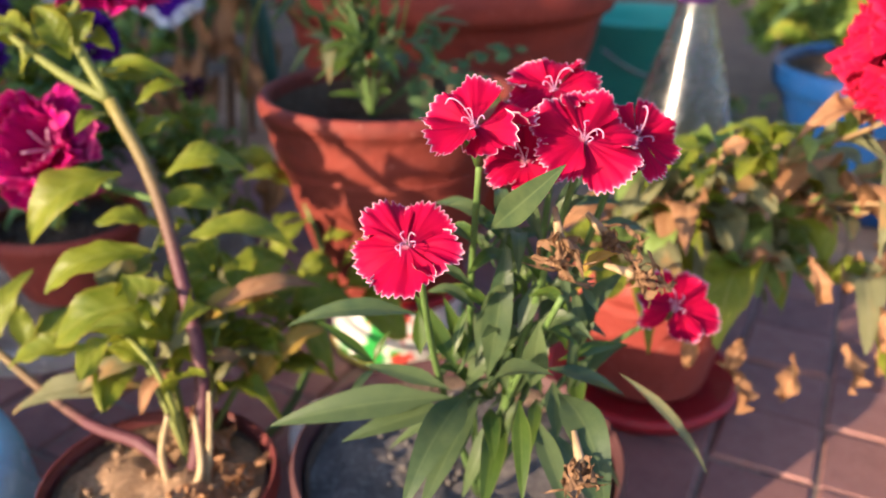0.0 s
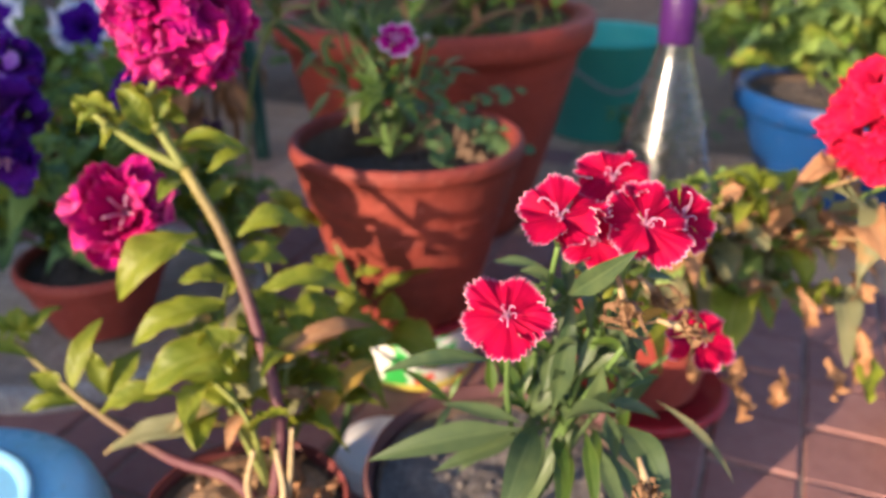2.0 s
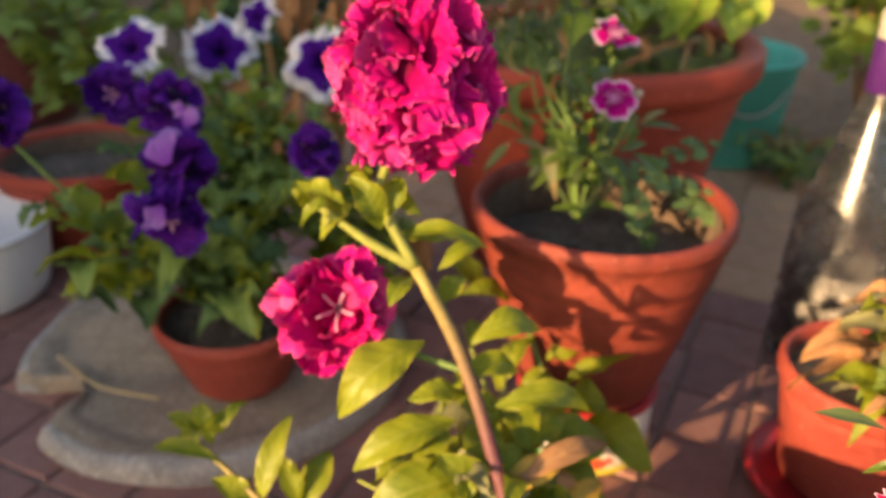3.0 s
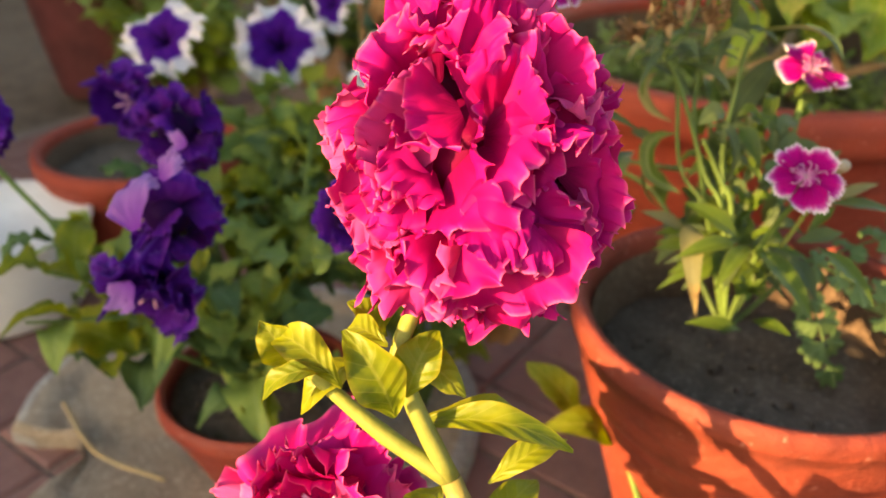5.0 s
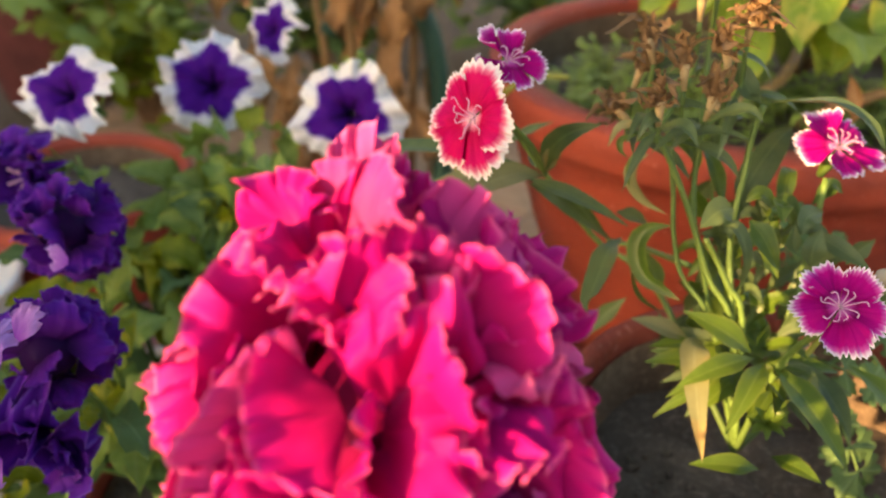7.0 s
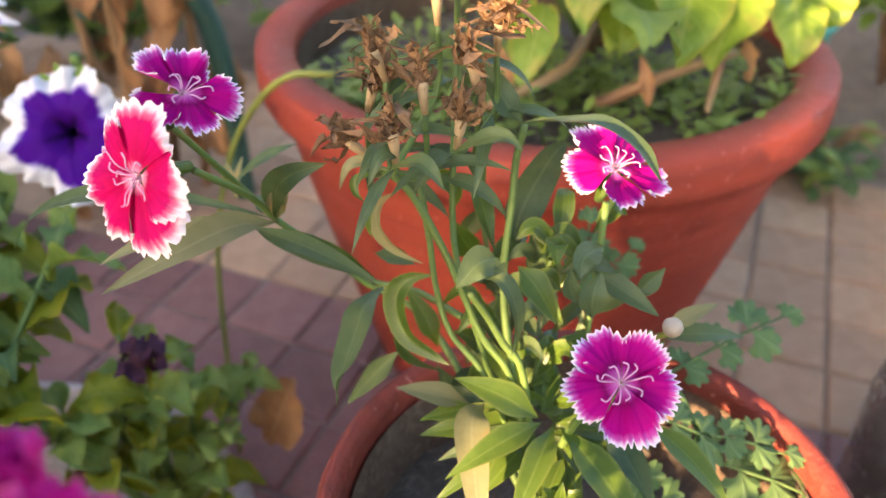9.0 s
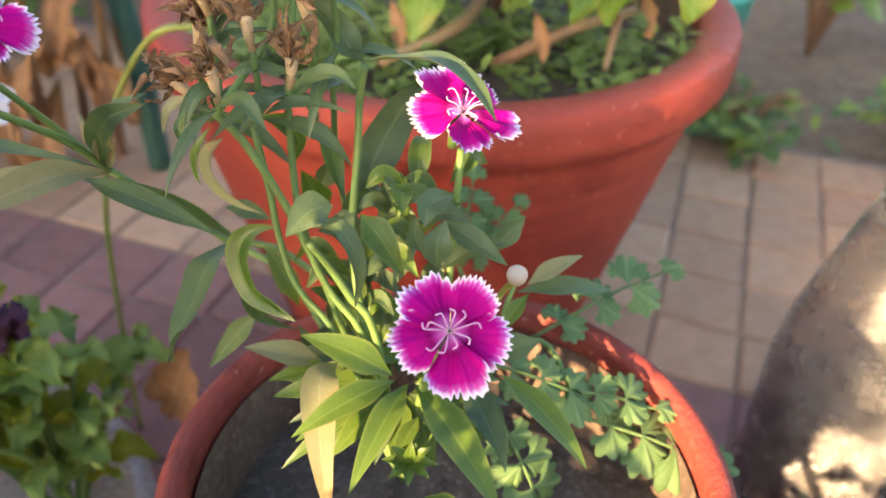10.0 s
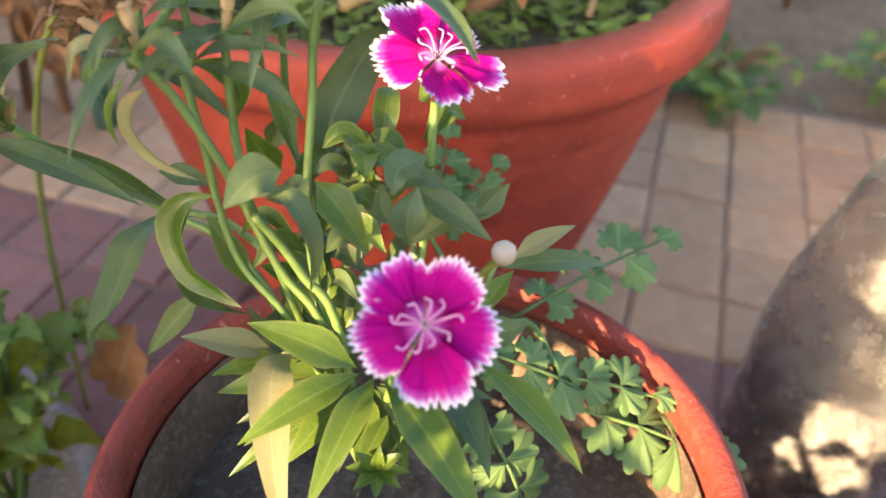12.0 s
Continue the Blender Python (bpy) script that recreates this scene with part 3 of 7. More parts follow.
def bowl(name, label, at, r, h, base, wall, m, category="bowl", m_in=None):
    ob = thing(name, label, category, at)
    prof = [(base * 0.95, 0.0), (base, 0.002)]
    for i in range(1, 12):
        s_ = i / 11
        prof.append((base + (r - base) * s_ ** 0.6, h * s_))
    outer = prof + [(r + 0.001, h + 0.001), (r - wall * 0.5, h + 0.002), (r - wall, h + 0.0005)]
    inside = [(base + (r - wall - base) * (i / 10) ** 0.6, wall + (h - wall) * i / 10) for i in range(9, -1, -1)] + [(0.0, wall)]
    part("body", lathe(outer + inside, 72), m, ob)
    part("rim", lathe([(r - wall * 1.1, h - 0.001), (r + 0.003, h - 0.002), (r + 0.004, h + 0.001), (r + 0.002, h + 0.0035), (r - wall, h + 0.0035), (r - wall * 1.2, h + 0.001)], 72), m_in or m, ob)
    return ob


k = Nodes("tin_print")
sep = k.n("SeparateXYZ")
k.l(k.coords(), sep.inputs[0])
blot = k.noise(38, 2, 0.5)
blot2 = k.noise(55, 3, 0.6)
c = k.mix(k.grey(blot, [(0.47, 0), (0.50, 1)]), (0.05, 0.36, 0.06), (0.72, 0.72, 0.66))
c = k.mix(k.grey(blot2, [(0.58, 0), (0.61, 1)]), c, (0.62, 0.06, 0.04))
M_TIN = k.done(c, 0.35, 0.5)
M_TIN_YELLOW = plastic("tin_yellow", (0.62, 0.50, 0.06), 0.35)
tin((-0.040, 0.632, 0.0), 0.0575, 0.063)

bowl("mixing_bowl", "round white plastic bowl standing on the pavers", (-0.690, 0.880, 0.0), 0.092, 0.088, 0.074, 0.004, M_WHITE)
bowl("dish", "wide shallow grey dish with a pale rim", (0.428, 0.442, 0.0), 0.088, 0.040, 0.065, 0.004, M_GREY_DISH, "dish", M_CEMENT_RIM)
bowl("saucer", "red plastic saucer under a terracotta pot", (0.160, 0.556, 0.0), 0.074, 0.014, 0.066, 0.004, M_RED_EDGE, "saucer")

# an upturned pale blue basin and a small white jar lid
ob = thing("basin", "upturned pale blue plastic basin with a glossy base", "basin", (-0.352, 0.345, 0.0))
part("body", lathe([(0.118, 0.0), (0.120, 0.003), (0.114, 0.010), (0.111, 0.055), (0.106, 0.072), (0.096, 0.080), (0.07, 0.083), (0.0, 0.084)], 72), M_SKY_BLUE, ob)
part("foot_ring", lathe([(0.060, 0.083), (0.066, 0.0845), (0.070, 0.0870), (0.067, 0.0875), (0.062, 0.0868), (0.060, 0.083)], 72), M_SKY_BLUE, ob)
ob = thing("jar_lid", "small round white plastic lid lying on the pavers", "lid", (-0.072, 0.472, 0.0))
part("top", lathe([(0.036, 0.0), (0.037, 0.002), (0.037, 0.020), (0.035, 0.024), (0.0, 0.025)], 48), M_WHITE, ob)
part("grip", lathe([(0.0372, 0.004), (0.0380, 0.005), (0.0380, 0.016), (0.0372, 0.017)], 48), M_WHITE, ob)

# teal plastic container with a leaning handle
ob = thing("plastic_tub", "faded teal plastic tub with a wire handle", "tub", (0.322, 1.362, 0.0))
part("body", lathe([(0.085, 0.0), (0.088, 0.004), (0.105, 0.162), (0.110, 0.164), (0.112, 0.170), (0.109, 0.176), (0.104, 0.174), (0.102, 0.162), (0.085, 0.02), (0.0, 0.018)], 56), M_TEAL, ob)
part("handle", tube([(-0.108, 0, 0.167), (-0.06, -0.085, 0.122), (0.0, -0.115, 0.097), (0.06, -0.085, 0.122), (0.108, 0, 0.167)], 0.0025, 0.0025, 24), M_GREY_DISH, ob, "thin grey wire handle")


def slab():
    """A round cement disc, chipped at one side, with a raised pale rim and a rough mortar mound."""
    ob = thing("cement_disc", "round chipped cement disc lying on the pavers", "disc", (-0.385, 0.752, 0.0))
    rows = []
    R = 0.188
    for i in range(31):
        s_ = i / 30
        row = []
        for j in range(97):
            a_ = 2 * math.pi * (j % 96) / 96
            chip = max(0.0, 1 - abs(((a_ - radians(214) + math.pi) % (2 * math.pi)) - math.pi) / radians(13))
            r = R * s_ * (1 + 0.012 * noise.noise((math.cos(a_) * 4, math.sin(a_) * 4, 1))) - (0.055 * min(1, chip * 3) if s_ > 0.7 else 0.0) * (s_ - 0.7) / 0.3
            x, y = r * math.cos(a_), r * math.sin(a_)
            z = 0.014 + 0.004 * noise.noise((x * 22, y * 22, 3)) + 0.0015 * noise.noise((x * 90, y * 90, 3))
            z += 0.022 * max(0, 1 - ((x + 0.07) ** 2 + (y - 0.03) ** 2) / 0.0075)
            if s_ > 0.80:
                z += 0.007 * min(1, (s_ - 0.80) / 0.05)
            if s_ > 0.965:
                z -= 0.010 * ((s_ - 0.965) / 0.035) ** 2
            row.append(Vector((x, y, z)))
        rows.append(row)
    bm = grid_mesh(rows)
    bmesh.ops.remove_doubles(bm, verts=bm.verts, dist=1e-5)
    rim = [e_ for e_ in bm.edges if e_.is_boundary]
    low = bmesh.ops.extrude_edge_only(bm, edges=rim)["geom"]
    for v in low:
        if isinstance(v, bmesh.types.BMVert):
            v.co.z = 0.0
    bmesh.ops.recalc_face_normals(bm, faces=bm.faces)
    for f in bm.faces:
        if f.calc_center_median().xy.length > R * 0.94:
            f.material_index = 1
    part("disc", bm, (M_CEMENT, M_CEMENT_RIM), ob)
    part("twig", tube([(-0.145, -0.035, 0.024), (-0.09, -0.085, 0.026), (-0.03, -0.10, 0.022)], 0.0022, 0.0015), M_STEM_PALE, ob, "thin dry twig")


slab()

# ---- flowers and leaves ----
def blade(plant, base, tip, width, sag=0.1, roll=0.0, m=None, kind="lance", wave=0.0, fold=0.25, curl=0.0, facing=(0, -0.35, 0.9), label=""):
    seed = random.random() * 9
    n, c = (14, 6) if width > 0.006 else (9, 4)
    return part("leaf", leaf(base, tip, width, sag, roll, fold, wave, kind, seed, curl, n, c, facing), m or M_LEAF_DIANTHUS, plant, label)


def strap(plant, points, width, m, facing=(0, -0.6, 0.8), fold=0.35):
    """A narrow leaf that follows a bent midrib, folded along it and a little wavy."""
    pts = curve_points(points, 18)
    seed = sum(points[0]) * 97
    rows = []
    for i, p in enumerate(pts):
        s = i / 18
        way = (pts[min(i + 1, 18)] - pts[max(i - 1, 0)]).normalized()
        up = Vector(facing)
        up = (up - way * up.dot(way)).normalized()
        side = way.cross(up)
        w = 0.5 * width * outline("lance", s)
        row = []
        for j in range(7):
            q = j / 3 - 1
            lift = fold * abs(q) * w + 0.10 * width * q * noise.noise((s * 4 + seed, q, seed)) * abs(q)
            row.append(p + side * (q * w) + up * lift)
        rows.append(row)
    return part("leaf", grid_mesh(rows), m, plant)


def stem(plant, points, r0, r1, m=None, name="stem", n=14):
    return part(name, tube(points, r0, r1, n, 8, knots=0.12), m or M_STEM_GREEN, plant)


def dianthus(plant, at, axis, size, m, spin=0.0, seed=0.0, cup=0.05, foot_len=0.016, spread=74, angles=None, stamens=10):
    """A flat pink of five toothed petals on a slim green calyx, with pale stamens that fan out of its eye."""
    r = size / 2
    calyx = lathe([(0.0, -foot_len), (0.0016, -foot_len), (0.0026, -foot_len * 0.6), (0.0028, -0.003), (0.0022, 0.0), (0.0, 0.0005)], 10)
    flower = part("flower", calyx, M_STEM_GREEN, plant, loc=axis_pose(at, axis, spin))
    rng = random.Random(int(seed * 100) + 3)
    for i in range(5):
        bm = fan_petal(r * rng.uniform(0.92, 1.10), spread * rng.uniform(0.88, 1.12), rng.choice((12, 13, 14)), 0.12, cup, 0.34, seed + i * 1.7, 11, 56, 0.03, rng.uniform(0.0, 0.22), 0.80, rng.choice((-1, 1)) * rng.uniform(0.0, 0.75))
        turn = angles[i] if angles else 72 * i + rng.uniform(-9, 9)
        part("petal", bm, m, flower, loc=pose(0, 0, 0.0005 + 0.0012 * (i % 2) + 0.0003 * i, 0, 0, turn) @ pose(0, 0, 0, rng.choice((-1, 1)) * rng.uniform(5, 14), rng.uniform(-14, 4), 0))
    for i in range(stamens):
        a_ = 6.283 * i / stamens + rng.uniform(-0.25, 0.25)
        out, up = rng.uniform(0.26, 0.44) * r * (1.0 if stamens > 7 else 0.55), rng.uniform(0.16, 0.34) * r
        c_, s_ = math.cos(a_), math.sin(a_)
        bend = rng.choice((-1, 1)) * 0.09 * r
        pts = [(c_ * 0.02 * r, s_ * 0.02 * r, 0), (c_ * out * 0.45, s_ * out * 0.45, up * 0.8), (c_ * out * 0.92, s_ * out * 0.92, up), (c_ * out - s_ * bend, s_ * out + c_ * bend, up * 0.96)]
        part("stamen", tube(pts, 0.00020, 0.00026, 10, 5), M_STAMEN, flower)
    if stamens < 8:
        for i in range(1):
            a_ = 1.9 + seed
            c_, s_ = math.cos(a_), math.sin(a_)
            pts = [(0, 0, 0), (c_ * 0.08 * r, s_ * 0.08 * r, 0.3 * r), (c_ * 0.22 * r, s_ * 0.22 * r, 0.55 * r), (c_ * 0.36 * r, s_ * 0.36 * r, 0.62 * r), (c_ * 0.44 * r, s_ * 0.40 * r, 0.52 * r)]
            part("style", tube(pts, 0.00024, 0.00034, 14, 5), M_STAMEN, flower)
    for i in range(4):
        a_ = i * 1.57 + seed
        blade_bm = leaf((0.002 * math.cos(a_), 0.002 * math.sin(a_), -foot_len), (0.009 * math.cos(a_), 0.009 * math.sin(a_), -foot_len * 0.15), 0.0022, 0.15, 0, 0.2, 0, "lance", i)
        part("bract", blade_bm, M_LEAF_DIANTHUS_FRESH, flower)
    return flower


def double_flower(plant, at, axis, size, m, count=34, seed=0.0, stretch=1.0, spin=0.0, wave=1.0, grain=1.0, wide=128):
    """A full, ruffled double flower: crowded petals that rise from one heart and roll outwards at their edges."""
    rng = random.Random(int(seed * 100) + 11)
    r = size / 2
    heart = lathe([(0.0, -r * 0.75), (0.0022, -r * 0.75), (0.0035, -r * 0.55), (r * 0.20, -r * 0.25), (r * 0.40, 0.05 * r), (r * 0.28, r * 0.38), (0.0, r * 0.46)], 14)
    flower = part("flower", heart, m, plant, loc=axis_pose(at, axis, spin))
    fine = 56 if size > 0.07 else 36
    for i in range(count):
        f = (i + 0.5) / count
        polar = radians(wide) * f ** 0.6 + rng.uniform(-0.1, 0.1)
        turn = radians(i * 137.5 + rng.uniform(-16, 16))
        n_ = Vector((math.sin(polar) * math.cos(turn), math.sin(polar) * math.sin(turn), math.cos(polar)))
        t_ = Vector((math.cos(polar) * math.cos(turn), math.cos(polar) * math.sin(turn), -math.sin(polar)))
        any_ = Vector((rng.uniform(-1, 1), rng.uniform(-1, 1), rng.uniform(-1, 1)))
        t_ = t_ * (0.35 + 0.75 * f) + any_ * 0.85 * (1.1 - f)
        t_ = (t_ - n_ * t_.dot(n_)).normalized()
        lean = radians(rng.uniform(22, 66) + 10 * f)
        yv = t_ * math.sin(lean) + n_ * math.cos(lean)
        zv = n_ * math.sin(lean) - t_ * math.cos(lean)
        xv = yv.cross(zv)
        length = grain * r * rng.uniform(0.48, 0.80) * (0.82 + 0.28 * f)
        reach = r * rng.uniform(0.90, 1.06) * (0.93 + 0.07 * f)
        # the foot lies so deep that the tip just reaches the flower's outline
        c_ = math.cos(lean)
        depth = -length * c_ + math.sqrt(max(0.0, (length * c_) ** 2 + reach ** 2 - length ** 2))
        mt = Matrix.Diagonal((1.0, stretch, 0.92, 1.0)) @ Matrix.Translation(n_ * max(depth, 0.1 * r)) @ Matrix((xv, yv, zv)).transposed().to_4x4()
        bm = cup_petal(length, length * rng.uniform(1.15, 1.75), rng.uniform(-0.15, 0.25), wave * rng.uniform(0.8, 1.3), seed + i * 2.31, 12, fine)
        part("petal", bm, m, flower, loc=mt)
    for i in range(5):
        a_ = i * 1.257
        part("sepal", leaf((0.003 * math.cos(a_), 0.003 * math.sin(a_), -r * 0.6), (0.016 * math.cos(a_), 0.016 * math.sin(a_), -r * 0.25), 0.005, 0.12, 0, 0.2, 0, "oval", i), M_LEAF_PETUNIA, flower)
    return flower


def trumpet(plant, at, axis, size, m, seed=0.0, spin=0.0, ruffle=0.24, deep=0.75):
    """A single petunia: a funnel that opens into five broad, wavy lobes."""
    r = size / 2
    rows = []
    for i in range(23):
        s = i / 22
        row = []
        for j in range(121):
            a_ = 2 * math.pi * (j % 120) / 120
            lobe = 0.5 + 0.5 * math.cos(5 * a_)
            edge = 1 - 0.10 * (1 - lobe) * s ** 2 + (0.26 * noise.noise((math.cos(a_) * 1.1 + seed, math.sin(a_) * 1.1, seed)) + 0.10 * noise.noise((math.cos(a_) * 4 + seed, math.sin(a_) * 4, seed)) + 0.06 * noise.noise((math.cos(a_) * 11 + seed, math.sin(a_) * 11, seed))) * s
            rad = r * (0.07 + 0.93 * max(0.0, (s - 0.25) / 0.75) ** 0.85) * edge if s > 0.25 else r * 0.07 + 0.03 * r * s
            z = r * deep * (min(1, s / 0.42) ** 0.8 - 1) - 0.28 * r * max(0, s - 0.6) ** 2 * (0.6 + lobe)
            z += ruffle * r * s ** 3 * (math.sin(10 * a_ + seed) * 0.5 + 1.6 * noise.noise((math.cos(a_) * 2.5 + seed, math.sin(a_) * 2.5, s))) + 0.10 * r * s ** 6 * (math.sin(23 * a_ + seed) + 1.5 * noise.noise((math.cos(a_) * 6 + seed, math.sin(a_) * 6, 2)))
            z -= 0.55 * r * max(0.0, s - 0.74) ** 1.4 * (1.0 + 1.6 * noise.noise((math.cos(a_) * 1.6, math.sin(a_) * 1.6, seed + 3)))
            row.append(Vector((rad * math.cos(a_), rad * math.sin(a_), z)))
        rows.append(row)
    flower = part("flower", lathe([(0.0, -r * 1.25), (0.002, -r * 1.25), (0.003, -r), (0.0028, -r * 0.72), (0.0, -r * 0.70)], 10), M_STEM_GREEN, plant, loc=axis_pose(at, axis, spin))
    part("corolla", grid_mesh(rows), m, flower)
    for i in range(5):
        a_ = i * 1.257 + 0.3
        part("sepal", leaf((0.002 * math.cos(a_), 0.002 * math.sin(a_), -r * 1.2), (0.014 * math.cos(a_), 0.014 * math.sin(a_), -r * 0.75), 0.004, 0.1, 0, 0.2, 0, "oval", i), M_LEAF_GREEN, flower)
    return flower


def dried_head(plant, at, axis, size, seed=0.0, m=None):
    """A spent flower: a pale papery tube with brown shrivelled shreds."""
    rng = random.Random(int(seed * 100) + 29)
    head = part("dried_flower", lathe([(0.0, 0.0), (0.0011, 0.0), (0.0017, size * 0.3), (0.0021, size * 0.44), (0.0017, size * 0.50), (0.0, size * 0.44)], 10), M_STEM_PALE, plant, "dried brown flower head", loc=axis_pose(at, axis))
    for i in range(17):
        a_ = rng.uniform(0, 6.28)
        d = rng.uniform(0.1, 0.5) * size
        c_, s_ = math.cos(a_), math.sin(a_)
        bm = leaf((c_ * 0.001, s_ * 0.001, size * 0.42), (c_ * d, s_ * d, size * rng.uniform(0.5, 1.1)), size * rng.uniform(0.07, 0.16), rng.uniform(-0.3, 0.4), rng.uniform(-80, 80), 0.8, 2.2, "oval", seed + i, rng.uniform(-0.6, 0.9), 9, 5)
        part("shred", bm, m or M_DRY_HEAD, head)
    return head


def lobed_leaf(plant, base, tip, width, m, seed=0.0, lift=(0, -0.3, 0.9), pairs=3):
    """A cut leaf: a thin rachis with flat, stalked side lobes, each scalloped into three to five rounded teeth."""
    rng = random.Random(int(seed * 100) + 41)
    b_, t_ = Vector(base), Vector(tip)
    way = (t_ - b_)
    length = way.length
    way.normalize()
    up = Vector(lift)
    up = (up - way * up.dot(way)).normalized()
    side = way.cross(up)
    bm = tube([b_, b_.lerp(t_, 0.5) + up * length * 0.06, b_.lerp(t_, 0.92)], 0.0009, 0.0005, 10, 5)
    for i in range(pairs + 1):
        s = 0.18 + 0.66 * i / pairs
        c0 = b_.lerp(t_, s) + up * length * 0.06 * 4 * s * (1 - s)
        for sg in ((-1, 1) if i < pairs else (0,)):
            span = width * (0.52 - 0.30 * abs(s - 0.6)) * rng.uniform(0.85, 1.15)
            dirn = (side * sg + way * (rng.uniform(0.35, 0.75) if sg else 1.2)).normalized()
            across = dirn.cross(up)
            droop, tilt, turn = rng.uniform(-0.30, 0.02), rng.uniform(-0.25, 0.25), rng.uniform(-0.3, 0.3)
            teeth = rng.choice((5, 6, 7))
            rows = []
            for a in range(10):
                d = a / 9
                row = []
                for c in range(45):
                    q = c / 22 - 1
                    ang = q * (0.35 + 1.05 * d ** 0.8)
                    scallop = abs(math.sin((q * 0.5 + 0.5) * math.pi * teeth)) ** 0.6
                    rim = (0.76 + 0.24 * scallop) * (1 - 0.40 * abs(q) ** 2.2)
                    r = span * d * (1 + (rim - 1) * d)
                    p = dirn * (r * math.cos(ang * 0.8)) + across * (r * math.sin(ang) * 0.85 + turn * r * d * 0.5)
                    p += up * (span * (droop * d * d + 0.05 * math.cos(q * 9) * d * d + tilt * d * q * 0.4) + 0.0003 * (i + sg))
                    row.append(c0 + p)
                rows.append(row)
            grid_mesh(rows, bm)
    return part("leaf", bm, m, plant, "soft cut leaf with rounded lobes")


def bushy(plant, base, targets, r0, leaf_len, leaf_w, m_leaves, per, seed=0, kind="oval", m_stem=None, droop=0.15, petiole=0.25, tuft=True, keep=None):
    """Stems from one foot to the targets, with leaves set along them."""
    rng = random.Random(seed)
    b_ = Vector(base)
    for t_ in targets:
        t_ = Vector(t_)
        mid = b_.lerp(t_, 0.5) + Vector((rng.uniform(-0.02, 0.02), rng.uniform(-0.02, 0.02), 0.02))
        stem(plant, [b_, mid, t_], r0, r0 * 0.45, m_stem)
        way = (t_ - b_).normalized()
        for i in range(per):
            s = 0.25 + 0.75 * (i + rng.uniform(0, 0.6)) / per
            p = (b_.lerp(mid, s * 2) if s < 0.5 else mid.lerp(t_, s * 2 - 1))
            a_ = i * 2.4 + rng.uniform(-0.5, 0.5)
            side = Vector((math.cos(a_), math.sin(a_), rng.uniform(-0.2, 0.55))).normalized()
            ln = leaf_len * rng.uniform(0.65, 1.15) * (1.0 if s < 0.85 else 0.7)
            tip_ = p + (side + way * 0.35).normalized() * ln
            if keep and not keep(tip_):
                continue
            blade(plant, p, tip_, leaf_w * ln / leaf_len * rng.uniform(0.8, 1.15), rng.uniform(0.05, 0.2), rng.uniform(-30, 30), rng.choice(m_leaves), kind, 0.55, 0.3, rng.uniform(0, droop * 2), (0, 0, 1))


def open_double(plant, at, axis, size, m, seed=0.0, spin=0.0, inner=15):
    """A half-double petunia: a ruffled funnel with a tuft of small petals and pale styles in its throat."""
    flower = trumpet(plant, at, axis, size * 0.9, m, seed, spin, 0.85, 0.5)
    rng = random.Random(int(seed * 100) + 5)
    r = size / 2
    for i in range(inner):
        a_ = i * 2.4 + rng.uniform(-0.3, 0.3)
        d = r * rng.uniform(0.08, 0.4)
        bm = cup_petal(r * rng.uniform(0.55, 0.95), r * rng.uniform(0.7, 1.3), rng.uniform(-0.35, 0.2), 1.0, seed + i * 1.9, 9, 34)
        part("petal", bm, m, flower, loc=pose(d * math.cos(a_), d * math.sin(a_), -r * 0.15, 0, 0, math.degrees(a_) - 90) @ pose(0, 0, 0, rng.uniform(12, 75), 0, rng.uniform(-30, 30)))
    for i in range(5):
        a_ = i * 1.3 + seed
        part("stamen", tube([(0, 0, -r * 0.4), (r * 0.1 * math.cos(a_), r * 0.1 * math.sin(a_), 0), (r * 0.3 * math.cos(a_), r * 0.3 * math.sin(a_), r * 0.2)], 0.0006, 0.0008, 8, 5), M_STAMEN, flower)
    return flower

# ---- the red dianthus in the purplish pot ----
red = thing("dianthus_plant", "dianthus with deep red white-edged flowers and narrow grey-green leaves", "plant", (0.02, 0.335, 0.09))
red.matrix_world = Matrix()
dianthus(red, (0.011, 0.268, 0.301), (-0.10, -0.38, 0.92), 0.042, P_RED, 20, 1.0, 0.10, 0.016, 85, None, 4)
dianthus(red, (-0.012, 0.254, 0.263), (-0.18, -0.60, 0.78), 0.042, P_RED, 62, 2.0, 0.08, 0.016, 85, None, 4)
dianthus(red, (0.049, 0.272, 0.295), (0.05, -0.52, 0.85), 0.044, P_RED, 8, 3.0, 0.06, 0.016, 85, None, 4)
dianthus(red, (0.042, 0.300, 0.306), (-0.25, -0.45, 0.85), 0.038, P_RED, 30, 4.0, 0.12, 0.016, 85, None, 4)
dianthus(red, (0.071, 0.288, 0.291), (0.35, -0.6, 0.7), 0.038, P_RED, 50, 5.0, 0.10, 0.016, 85, None, 4)
dianthus(red, (0.030, 0.282, 0.284), (-0.05, -0.75, 0.6), 0.034, P_RED, 70, 5.5, 0.10, 0.016, 85, None, 4)
dianthus(red, (0.111, 0.342, 0.190), (0.18, -0.64, 0.75), 0.043, P_RED, 40, 6.0, 0.06, 0.016, 85, None, 4)
stem(red, [(0.018, 0.325, 0.090), (0.012, 0.310, 0.200), (0.013, 0.275, 0.288)], 0.0019, 0.0013)
stem(red, [(0.018, 0.325, 0.090), (-0.002, 0.300, 0.180), (-0.009, 0.263, 0.253)], 0.0019, 0.0013)
stem(red, [(0.018, 0.325, 0.090), (0.035, 0.300, 0.200), (0.049, 0.280, 0.282)], 0.0019, 0.0013)
stem(red, [(0.018, 0.325, 0.090), (0.038, 0.315, 0.200), (0.045, 0.306, 0.292)], 0.0019, 0.0013)
stem(red, [(0.018, 0.325, 0.090), (0.050, 0.312, 0.200), (0.067, 0.296, 0.279)], 0.0019, 0.0013)
